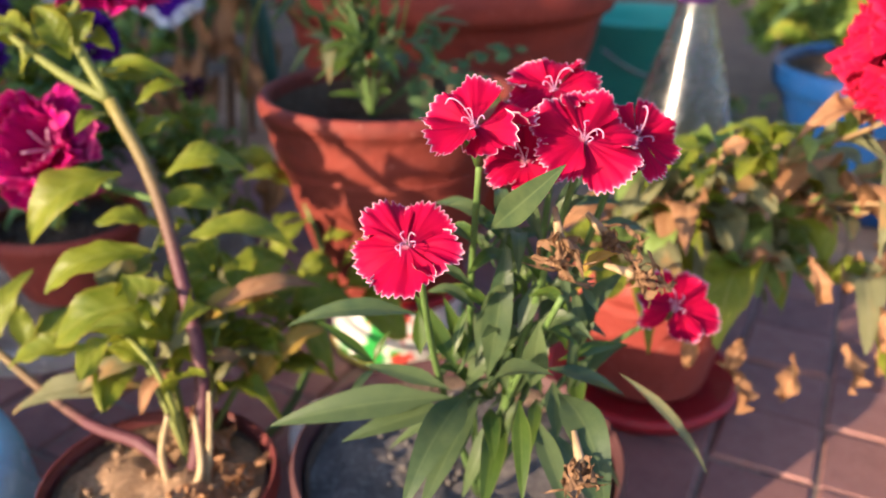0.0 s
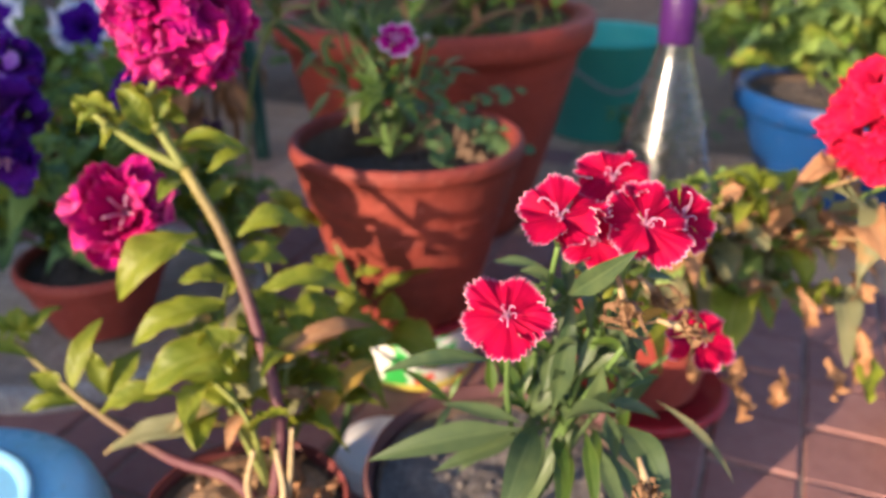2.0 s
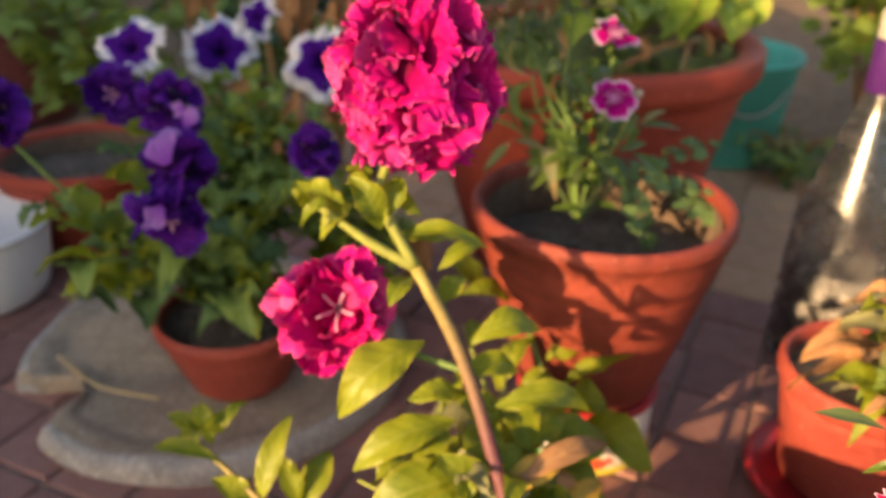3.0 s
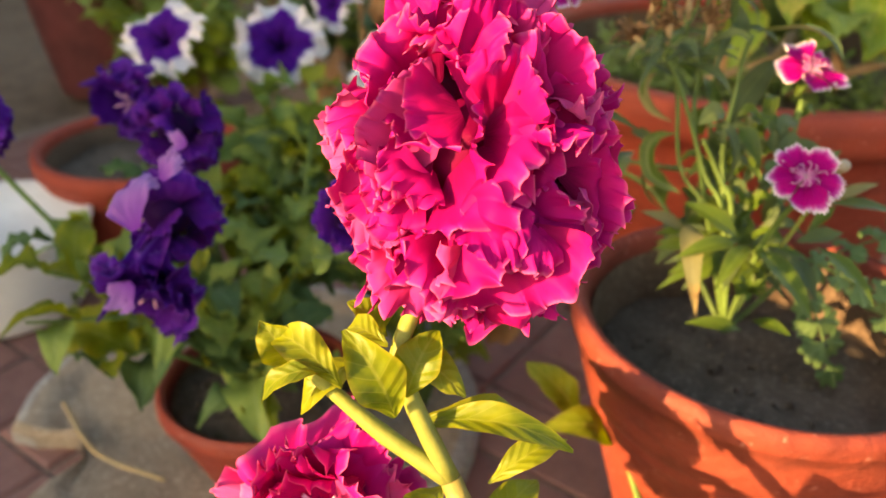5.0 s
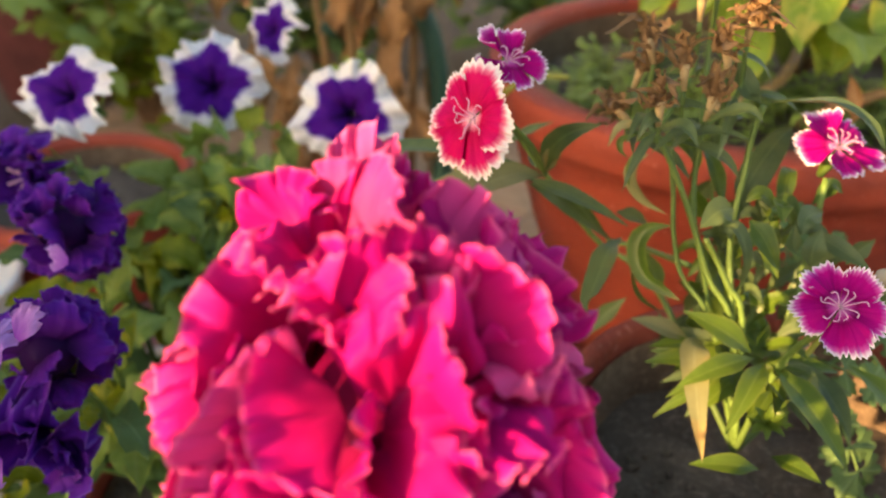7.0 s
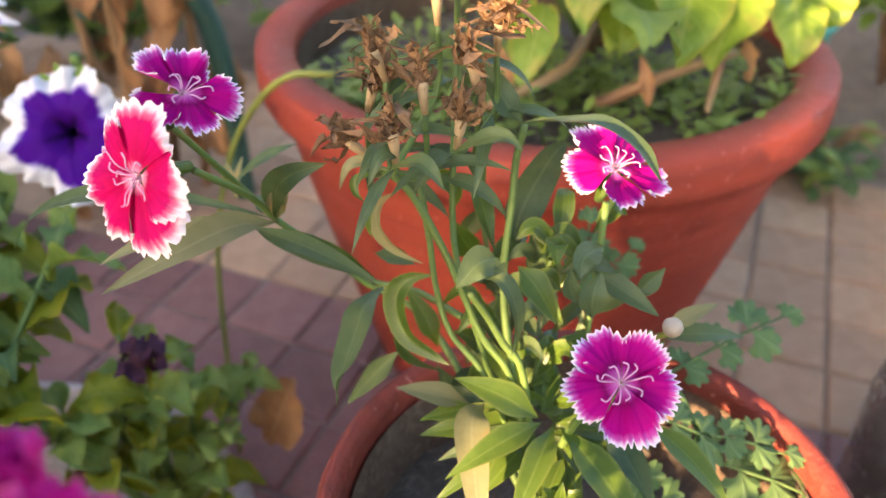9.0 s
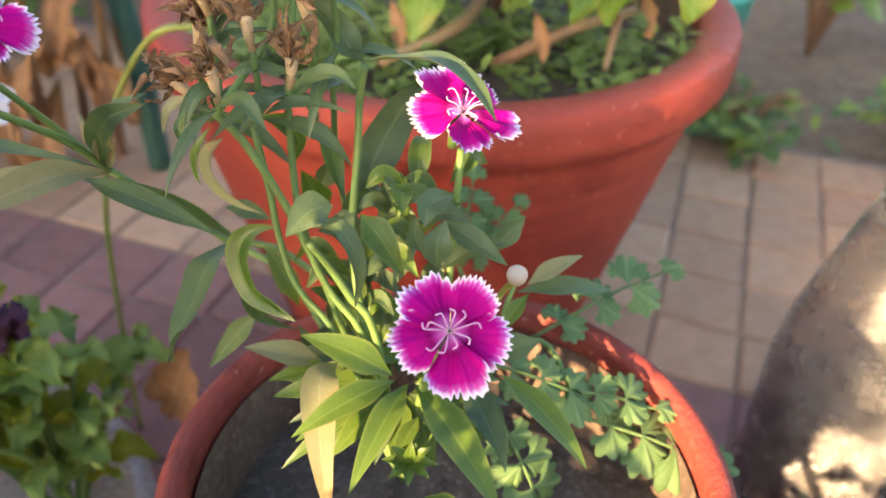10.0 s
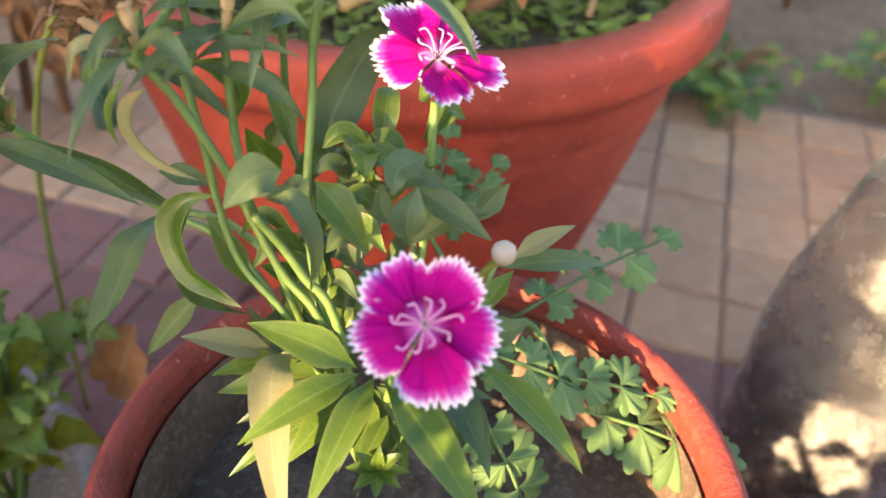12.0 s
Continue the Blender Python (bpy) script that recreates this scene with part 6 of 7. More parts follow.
blade(mag, (-0.156, 0.407, 0.173), (-0.163, 0.378, 0.158), 0.0169, 0.12, 0, M_LEAF_PETUNIA, "oval", wave=0.28, curl=0.15)
blade(mag, (-0.154, 0.393, 0.144), (-0.129, 0.385, 0.131), 0.0202, 0.10, 0, M_LEAF_PETUNIA, "oval", wave=0.28, curl=0.15)
blade(mag, (-0.159, 0.419, 0.199), (-0.188, 0.405, 0.211), 0.0155, 0.12, 0, M_LEAF_PETUNIA, "oval", wave=0.28, curl=0.15)
blade(mag, (-0.175, 0.440, 0.241), (-0.158, 0.466, 0.251), 0.0148, 0.12, 0, M_LEAF_PETUNIA, "oval", wave=0.28, curl=0.15)
blade(mag, (-0.189, 0.449, 0.257), (-0.200, 0.426, 0.255), 0.0128, 0.12, 0, M_LEAF_PETUNIA, "oval", wave=0.28, curl=0.15)
blade(mag, (-0.166, 0.424, 0.209), (-0.126, 0.441, 0.204), 0.0148, 0.15, -20, M_LEAF_PETUNIA, "oval", wave=0.28, curl=0.15)
blade(mag, (-0.152, 0.394, 0.147), (-0.172, 0.391, 0.183), 0.0236, 0.15, 20, M_LEAF_PETUNIA, "oval", wave=0.28, curl=0.15)
blade(mag, (-0.150, 0.391, 0.141), (-0.187, 0.371, 0.164), 0.0202, 0.15, 20, M_LEAF_PETUNIA, "oval", wave=0.28, curl=0.15)
blade(mag, (-0.158, 0.380, 0.117), (-0.244, 0.373, 0.112), 0.0160, 0.12, 10, M_LEAF_PALE, "oval", wave=0.28, curl=0.15)
blade(mag, (-0.143, 0.394, 0.147), (-0.097, 0.418, 0.160), 0.0183, 0.15, 0, M_LEAF_YELLOW, "oval", wave=0.28, curl=0.15)
blade(mag, (-0.136, 0.396, 0.154), (-0.073, 0.429, 0.163), 0.0160, 0.12, 0, M_LEAF_DRY, "oval", wave=0.28, curl=0.15)
blade(mag, (-0.147, 0.388, 0.134), (-0.111, 0.399, 0.116), 0.0114, 0.20, 0, M_LEAF_DRY, "oval", wave=0.28, curl=0.15)
blade(mag, (-0.151, 0.385, 0.128), (-0.164, 0.359, 0.118), 0.0103, 0.20, 0, M_LEAF_DRY, "oval", wave=0.28, curl=0.15)
blade(mag, (-0.154, 0.387, 0.131), (-0.198, 0.366, 0.128), 0.0131, 0.20, 0, M_LEAF_PALE, "oval", wave=0.28, curl=0.15)
blade(mag, (-0.281, 0.431, 0.108), (-0.309, 0.440, 0.124), 0.0153, 0.12, 0, M_LEAF_PETUNIA, "oval", wave=0.28, curl=0.15)
blade(mag, (-0.281, 0.431, 0.108), (-0.265, 0.463, 0.153), 0.0166, 0.12, 0, M_LEAF_PETUNIA, "oval", wave=0.28, curl=0.15)
blade(mag, (-0.305, 0.444, 0.133), (-0.346, 0.450, 0.141), 0.0114, 0.15, 0, M_LEAF_PETUNIA, "oval", wave=0.28, curl=0.15)
blade(mag, (-0.316, 0.453, 0.149), (-0.337, 0.458, 0.158), 0.0100, 0.12, 0, M_LEAF_PETUNIA, "oval", wave=0.28, curl=0.15)
blade(mag, (-0.312, 0.452, 0.149), (-0.316, 0.460, 0.165), 0.0104, 0.12, 0, M_LEAF_PETUNIA, "oval", wave=0.28, curl=0.15)
blade(mag, (-0.309, 0.451, 0.146), (-0.292, 0.468, 0.161), 0.0104, 0.12, 0, M_LEAF_PETUNIA, "oval", wave=0.28, curl=0.15)
blade(mag, (-0.316, 0.453, 0.151), (-0.305, 0.457, 0.159), 0.0095, 0.12, 0, M_LEAF_PETUNIA, "oval", wave=0.28, curl=0.15)
blade(mag, (-0.274, 0.429, 0.105), (-0.310, 0.421, 0.109), 0.0146, 0.12, 0, M_LEAF_PETUNIA, "oval", wave=0.28, curl=0.15)
blade(mag, (-0.253, 0.428, 0.106), (-0.241, 0.461, 0.128), 0.0199, 0.12, 0, M_LEAF_PETUNIA, "oval", wave=0.28, curl=0.15)
blade(mag, (-0.256, 0.430, 0.109), (-0.267, 0.444, 0.137), 0.0146, 0.12, 0, M_LEAF_PETUNIA, "oval", wave=0.28, curl=0.15)
blade(mag, (-0.317, 0.453, 0.151), (-0.301, 0.452, 0.149), 0.0067, 0.15, 0, M_LEAF_PETUNIA, "oval", wave=0.28, curl=0.15)
blade(mag, (-0.317, 0.453, 0.151), (-0.308, 0.449, 0.143), 0.0067, 0.15, 0, M_LEAF_PETUNIA, "oval", wave=0.28, curl=0.15)
blade(mag, (-0.317, 0.453, 0.151), (-0.320, 0.449, 0.142), 0.0067, 0.15, 0, M_LEAF_PETUNIA, "oval", wave=0.28, curl=0.15)
blade(mag, (-0.317, 0.453, 0.151), (-0.330, 0.451, 0.145), 0.0067, 0.15, 0, M_LEAF_PETUNIA, "oval", wave=0.28, curl=0.15)
blade(mag, (-0.317, 0.453, 0.151), (-0.334, 0.455, 0.152), 0.0067, 0.15, 0, M_LEAF_PETUNIA, "oval", wave=0.28, curl=0.15)
blade(mag, (-0.317, 0.453, 0.151), (-0.331, 0.458, 0.159), 0.0067, 0.15, 0, M_LEAF_PETUNIA, "oval", wave=0.28, curl=0.15)
blade(mag, (-0.317, 0.453, 0.151), (-0.321, 0.460, 0.163), 0.0067, 0.15, 0, M_LEAF_PETUNIA, "oval", wave=0.28, curl=0.15)
blade(mag, (-0.317, 0.453, 0.151), (-0.309, 0.459, 0.162), 0.0067, 0.15, 0, M_LEAF_PETUNIA, "oval", wave=0.28, curl=0.15)
blade(mag, (-0.317, 0.453, 0.151), (-0.302, 0.456, 0.156), 0.0067, 0.15, 0, M_LEAF_PETUNIA, "oval", wave=0.28, curl=0.15)
blade(mag, (-0.113, 0.603, 0.147), (-0.150, 0.584, 0.173), 0.0245, 0.20, 0, M_LEAF_PETUNIA, "oval", wave=0.28, curl=0.15)
blade(mag, (-0.110, 0.592, 0.148), (-0.079, 0.591, 0.148), 0.0245, 0.15, 0, M_LEAF_PETUNIA, "oval", wave=0.28, curl=0.15)
blade(mag, (-0.090, 0.558, 0.127), (-0.064, 0.563, 0.139), 0.0204, 0.15, 0, M_LEAF_PETUNIA, "oval", wave=0.28, curl=0.15)
blade(mag, (-0.077, 0.550, 0.112), (-0.019, 0.560, 0.138), 0.0204, 0.15, 0, M_LEAF_PETUNIA, "oval", wave=0.28, curl=0.15)
blade(mag, (-0.078, 0.548, 0.108), (-0.112, 0.548, 0.104), 0.0326, 0.15, 15, M_LEAF_PETUNIA, "oval", wave=0.28, curl=0.15)
blade(mag, (-0.073, 0.542, 0.096), (-0.053, 0.527, 0.112), 0.0367, 0.15, 0, M_LEAF_PETUNIA, "oval", wave=0.28, curl=0.15)
blade(mag, (-0.069, 0.534, 0.081), (-0.028, 0.483, 0.095), 0.0408, 0.18, 0, M_LEAF_PETUNIA, "oval", wave=0.28, curl=0.15)
blade(mag, (-0.099, 0.567, 0.143), (-0.129, 0.550, 0.107), 0.0188, 0.25, 0, M_LEAF_PETUNIA, "oval", wave=0.28, curl=0.15)
blade(mag, (-0.131, 0.608, 0.155), (-0.163, 0.623, 0.183), 0.0204, 0.12, 0, M_LEAF_PETUNIA, "oval", wave=0.28, curl=0.15)
blade(mag, (-0.118, 0.609, 0.159), (-0.095, 0.614, 0.172), 0.0179, 0.12, 0, M_LEAF_PETUNIA, "oval", wave=0.28, curl=0.15)
blade(mag, (-0.089, 0.498, 0.119), (-0.137, 0.485, 0.111), 0.0448, 0.15, 0, M_LEAF_PETUNIA, "oval", wave=0.28, curl=0.15)
blade(mag, (-0.104, 0.464, 0.117), (-0.061, 0.478, 0.125), 0.0367, 0.15, 0, M_LEAF_PETUNIA, "oval", wave=0.28, curl=0.15)
blade(mag, (-0.115, 0.40, 0.10), (-0.075, 0.43, 0.13), 0.0240, 0.15, 10, M_LEAF_YELLOW, "oval", wave=0.28, curl=0.15)
rng = random.Random(14)
THICK = [(-0.20, 0.40, 0.165), (-0.125, 0.43, 0.155), (-0.17, 0.45, 0.185), (-0.10, 0.46, 0.115), (-0.22, 0.43, 0.13), (-0.085, 0.52, 0.10), (-0.14, 0.50, 0.125), (-0.12, 0.545, 0.15), (-0.19, 0.48, 0.14), (-0.155, 0.515, 0.185)]
bushy(mag, (-0.140, 0.360, 0.078), THICK, 0.0022, 0.052, 0.024, [M_LEAF_PETUNIA, M_LEAF_PETUNIA, M_LEAF_PETUNIA, M_LEAF_PALE], 4, 15, m_stem=M_STEM_LIME, droop=0.3)
for i in range(26):
    a_, d = rng.uniform(-1.2, 1.6), rng.uniform(0.01, 0.055)
    x, y = -0.146 + d * math.cos(a_), 0.348 + d * math.sin(a_)
    blade(mag, (x, y, 0.074), (x + rng.uniform(-0.016, 0.016), y + rng.uniform(-0.012, 0.012), 0.078 + rng.uniform(0, 0.012)), rng.uniform(0.006, 0.012), 0.2, rng.uniform(-60, 60), M_LEAF_DRY, "oval", wave=1.2, fold=0.5)
blade(mag, (-0.221, 0.447, 0.296), (-0.248, 0.460, 0.306), 0.0135, 0.20, 10, M_LEAF_PETUNIA, "oval", wave=0.28, curl=0.15)
blade(mag, (-0.208, 0.455, 0.308), (-0.225, 0.464, 0.306), 0.0106, 0.20, 0, M_LEAF_PETUNIA, "oval", wave=0.28, curl=0.15)
blade(mag, (-0.204, 0.445, 0.288), (-0.218, 0.447, 0.317), 0.0179, 0.12, 20, M_LEAF_PETUNIA, "oval", wave=0.28, curl=0.15)
blade(mag, (-0.201, 0.448, 0.294), (-0.194, 0.460, 0.312), 0.0150, 0.12, -10, M_LEAF_PETUNIA, "oval", wave=0.28, curl=0.15)
blade(mag, (-0.224, 0.449, 0.300), (-0.246, 0.441, 0.293), 0.0088, 0.30, 0, M_LEAF_PETUNIA, "oval", wave=0.28, curl=0.15)
blade(mag, (-0.198, 0.461, 0.275), (-0.158, 0.474, 0.267), 0.0135, 0.10, 0, M_LEAF_PETUNIA, "oval", wave=0.28, curl=0.15)

# ---- the purple petunias in the small pot ----
purple = thing("petunia_plant", "bushy petunia with deep purple and white-edged purple flowers", "plant", (-0.355, 0.697, 0.08))
purple.matrix_world = Matrix()
trumpet(purple, (-0.385, 0.882, 0.280), (0.10, -0.80, 0.55), 0.076, P_PICOTEE, 1.0, 10)
trumpet(purple, (-0.446, 0.805, 0.301), (-0.15, -0.70, 0.65), 0.064, P_PICOTEE, 2.0, 30)
trumpet(purple, (-0.279, 0.846, 0.276), (0.05, -0.93, 0.36), 0.074, P_PICOTEE, 3.0, 55)
trumpet(purple, (-0.359, 0.948, 0.300), (-0.45, -0.68, 0.50), 0.052, P_PICOTEE, 4.0, 20)
double_flower(purple, (-0.375, 0.672, 0.285), (0.05, -0.80, 0.50), 0.060, P_PURPLE, 26, 3.0)
double_flower(purple, (-0.357, 0.612, 0.262), (0.05, -0.85, 0.30), 0.060, P_PURPLE, 26, 4.0)
open_double(purple, (-0.362, 0.590, 0.228), (-0.05, -0.75, -0.25), 0.058, P_PURPLE, 5.0)
open_double(purple, (-0.445, 0.745, 0.272), (-0.35, -0.75, 0.10), 0.056, P_PURPLE, 6.0)
double_flower(purple, (-0.258, 0.606, 0.272), (0.10, -0.80, 0.40), 0.044, P_PURPLE, 24, 7.0)
double_flower(purple, (-0.510, 0.668, 0.278), (-0.2, -0.80, 0.20), 0.060, P_PURPLE, 24, 8.0)
# Added pale petals paint sunlit highlights onto the purple flowers.
for i, (x, y, z, ln, tilt) in enumerate(((-0.348, 0.562, 0.288, 0.030, 35), (-0.336, 0.570, 0.306, 0.015, -20), (-0.352, 0.632, 0.298, 0.014, 90), (-0.356, 0.564, 0.254, 0.020, 150))):
    bm = cup_petal(ln, ln * 0.95, -0.25 + 0.12 * i, 0.9, 31 + i, 9, 34)
    part("petal", bm, P_PURPLE_LIT, purple, "purple petal coloured pale lilac as if sunlit", loc=axis_pose((x, y, z - ln * 0.3), (-0.35, -0.85, 0.35), tilt))
TOPS = [(-0.374, 0.84, 0.25), (-0.445, 0.80, 0.26), (-0.28, 0.84, 0.24), (-0.325, 0.90, 0.25), (-0.40, 0.92, 0.26), (-0.372, 0.68, 0.25), (-0.36, 0.63, 0.22), (-0.44, 0.74, 0.23), (-0.262, 0.615, 0.25), (-0.46, 0.64, 0.20), (-0.50, 0.70, 0.19), (-0.30, 0.76, 0.17)]
bushy(purple, (-0.355, 0.697, 0.085), TOPS, 0.0026, 0.046, 0.029, [M_LEAF_GREEN, M_LEAF_GREEN, M_LEAF_WEED, M_LEAF_PETUNIA], 8, 5)
bushy(purple, (-0.36, 0.69, 0.088), [(-0.43, 0.63, 0.14), (-0.48, 0.66, 0.12), (-0.30, 0.66, 0.13), (-0.33, 0.63, 0.12), (-0.41, 0.67, 0.17), (-0.47, 0.70, 0.15), (-0.465, 0.62, 0.175)], 0.0022, 0.050, 0.032, [M_LEAF_GREEN, M_LEAF_WEED, M_LEAF_PETUNIA], 6, 6, droop=0.4)
REAR = [(-0.345, 0.84, 0.262), (-0.355, 0.82, 0.24), (-0.335, 0.85, 0.228), (-0.32, 0.85, 0.205), (-0.352, 0.80, 0.22), (-0.34, 0.82, 0.19), (-0.318, 0.83, 0.175), (-0.35, 0.80, 0.165), (-0.325, 0.79, 0.155), (-0.345, 0.76, 0.19), (-0.375, 0.80, 0.21), (-0.39, 0.84, 0.23), (-0.365, 0.87, 0.235), (-0.41, 0.78, 0.20), (-0.35, 0.86, 0.255), (-0.38, 0.86, 0.245), (-0.325, 0.86, 0.225)]
bushy(purple, (-0.36, 0.72, 0.085), REAR, 0.0024, 0.042, 0.027, [M_LEAF_GREEN, M_LEAF_PETUNIA, M_LEAF_GREEN, M_LEAF_WEED], 7, 15, droop=0.3)
for i in range(7):
    a_ = i * 0.9
    blade(purple, (-0.277, 0.868, 0.290), (-0.277 + 0.016 * math.cos(a_), 0.866 - 0.006 * math.sin(a_), 0.297 + 0.014 * math.sin(a_)), 0.007, 0.1, 0, M_LEAF_GREEN, "oval", facing=(0, -1, 0.2))
stem(purple, [(-0.28, 0.84, 0.24), (-0.275, 0.872, 0.285), (-0.272, 0.866, 0.312)], 0.002, 0.0026)
stem(purple, [(-0.36, 0.69, 0.085), (-0.44, 0.68, 0.17), (-0.505, 0.675, 0.255)], 0.0024, 0.0018)

# ---- the small seedlings on the far side of the cement disc ----
seedling = thing("petunia_plant", "small petunia seedlings with a withered dark flower", "plant", (-0.25, 0.80, 0.02))
seedling.matrix_world = Matrix()
double_flower(seedling, (-0.235, 0.752, 0.200), (0.0, -0.6, 0.7), 0.030, P_DEAD, 14, 9.0)
bushy(seedling, (-0.245, 0.775, 0.015), [(-0.235, 0.756, 0.185), (-0.21, 0.79, 0.12), (-0.28, 0.80, 0.13), (-0.20, 0.84, 0.11), (-0.27, 0.86, 0.12), (-0.298, 0.78, 0.145), (-0.265, 0.775, 0.155), (-0.230, 0.815, 0.14), (-0.263, 0.80, 0.175), (-0.300, 0.75, 0.160), (-0.275, 0.73, 0.150)], 0.0022, 0.036, 0.023, [M_LEAF_GREEN, M_LEAF_PETUNIA, M_LEAF_GREEN], 7, 8)
blade(seedling, (-0.20, 0.85, 0.03), (-0.175, 0.84, 0.10), 0.04, 0.1, 20, M_LEAF_DRY, "oval", wave=0.6, facing=(0, -1, 0.3))

# ---- the scarlet petunia, half dried, in the dusty pot ----
scarlet = thing("petunia_plant", "half-dried petunia with one full scarlet double flower", "plant", (0.155, 0.54, 0.10))
scarlet.matrix_world = Matrix()
double_flower(scarlet, (0.230, 0.390, 0.302), (-0.10, -0.70, 0.70), 0.080, P_SCARLET, 90, 10.0, grain=0.85)
double_flower(scarlet, (0.262, 0.402, 0.340), (0.10, -0.60, 0.75), 0.055, P_SCARLET, 50, 11.0, grain=0.9)
SPRAWL = [(0.225, 0.402, 0.265), (0.16, 0.44, 0.235), (0.20, 0.46, 0.235), (0.12, 0.47, 0.225), (0.25, 0.44, 0.20), (0.27, 0.43, 0.15), (0.18, 0.42, 0.17), (0.23, 0.45, 0.15), (0.15, 0.45, 0.18), (0.28, 0.40, 0.22), (0.21, 0.50, 0.22), (0.14, 0.43, 0.20), (0.11, 0.44, 0.17), (0.30, 0.41, 0.24)]
bushy(scarlet, (0.155, 0.540, 0.105), SPRAWL, 0.0028, 0.050, 0.029, [M_LEAF_PETUNIA, M_LEAF_PALE, M_LEAF_PETUNIA, M_LEAF_PALE, M_LEAF_GREEN, M_LEAF_DRY], 10, 11, m_stem=M_STEM_WOODY, droop=0.5)
rng = random.Random(4)
for i in range(10):
    x, y, z = rng.uniform(0.15, 0.27), rng.uniform(0.41, 0.47), rng.uniform(0.09, 0.19)
    blade(scarlet, (x, y, z), (x + rng.uniform(-0.01, 0.01), y - 0.008, z - rng.uniform(0.018, 0.035)), 0.012, 0.2, rng.uniform(-60, 60), M_LEAF_DRY, "oval", wave=1.2, fold=0.6)
blade(scarlet, (0.262, 0.43, 0.135), (0.276, 0.412, 0.088), 0.020, 0.2, 20, M_LEAF_PETUNIA, "oval", wave=0.4, facing=(0, -1, 0.4))

# ---- the broad-leaved plant in the large pot ----
broad = thing("broad_leaved_plant", "leafy pot plant with large yellowing green leaves on woody stems", "plant", (0.0, 1.0, 0.24))
broad.matrix_world = Matrix()
rng = random.Random(21)
FOOT = Vector((0.05, 1.03, 0.245))
stem(broad, [FOOT, (0.03, 0.96, 0.29), (0.0, 0.90, 0.285), (-0.05, 0.87, 0.275)], 0.0055, 0.003, M_STEM_WOODY)
stem(broad, [FOOT, (0.08, 0.97, 0.31), (0.10, 0.92, 0.30)], 0.005, 0.003, M_STEM_WOODY)
for i in range(34):
    a_ = i * 2.4
    f = (i + 1) / 34
    root = FOOT + Vector((0.05 * math.cos(a_) * f, 0.05 * math.sin(a_) * f, 0.03 + 0.10 * f))
    reach = rng.uniform(0.05, 0.12)
    p = FOOT + Vector((math.cos(a_) * reach, math.sin(a_) * reach - 0.01, rng.uniform(0.04, 0.20)))
    stem(broad, [FOOT, FOOT.lerp(p, 0.5) + Vector((0, 0, 0.025)), p], 0.0028, 0.0016, M_STEM_GREEN, n=8)
    out_ = Vector((math.cos(a_), math.sin(a_) - 0.35, rng.uniform(-0.7, 0.25))).normalized()
    tip_ = p + out_ * rng.uniform(0.06, 0.085)
    if tip_.z < 0.32:
        tip_.z = 0.32 + 0.3 * (0.32 - tip_.z)
    blade(broad, p, tip_, rng.uniform(0.042, 0.06), 0.12, rng.uniform(-25, 25), rng.choice((M_LEAF_BROAD, M_LEAF_BROAD, M_LEAF_GREEN)), "broad", 0.35, 0.2, rng.uniform(0.05, 0.3), (0, -0.4, 0.9))
for i in range(5):
    a_ = -2.2 + 0.7 * i
    p = Vector((0.03 + 0.12 * math.cos(a_), 1.0 + 0.12 * math.sin(a_), 0.30))
    blade(broad, p, p + Vector((0.006, -0.010, -0.028)), 0.010, 0.1, rng.uniform(-40, 40), M_LEAF_DRY, "oval", wave=1.0, fold=0.5)


def feathery(name, label, centre, radius, height, count, seed, m, size=0.012):
    """A patch of small weeds: many tiny leaflets on hair-thin stems, one mesh."""
    rng = random.Random(seed)
    bm = bmesh.new()
    for i in range(count):
        a_, d = rng.uniform(0, 6.28), radius * math.sqrt(rng.random())
        foot = Vector((centre[0] + d * math.cos(a_), centre[1] + d * math.sin(a_), centre[2]))
        top = foot + Vector((rng.uniform(-0.02, 0.02), rng.uniform(-0.02, 0.02), height * rng.uniform(0.4, 1.1)))
        tube([foot, foot.lerp(top, 0.6), top], 0.0008, 0.0004, 4, 4, bm)
        for k_ in range(7):
            p = foot.lerp(top, 0.3 + 0.7 * k_ / 6)
            b_ = k_ * 2.4 + a_
            tip_ = p + Vector((math.cos(b_), math.sin(b_), rng.uniform(-0.1, 0.6))) * size * rng.uniform(0.6, 1.3)
            way = (tip_ - p)
            side = way.cross(Vector((0, 0, 1))).normalized() * size * 0.28
            uv = bm.loops.layers.uv.verify()
            vs = [bm.verts.new(q) for q in (p, p.lerp(tip_, 0.55) + side, tip_, p.lerp(tip_, 0.55) - side)]
            f = bm.faces.new(vs)
            for loop, c in zip(f.loops, ((0.5, 0), (1, 0.5), (0.5, 1), (0, 0.5))):
                loop[uv].uv = c
    return tagged(part(name, bm, m, None, label), category="weeds", kind="stuff")


feathery("weed_patch", "feathery bright green weeds in the large pot", (-0.06, 0.95, 0.235), 0.09, 0.05, 130, 1, M_LEAF_GREEN)
feathery("weed_patch", "feathery bright green weeds in the large pot", (0.08, 0.92, 0.235), 0.07, 0.04, 90, 2, M_LEAF_GREEN)

# ---- the plant in the blue pot ----
yellowing = thing("broad_leaved_plant", "bushy plant with yellow-green leaves in a blue pot", "plant", (0.545, 0.945, 0.15))
yellowing.matrix_world = Matrix()
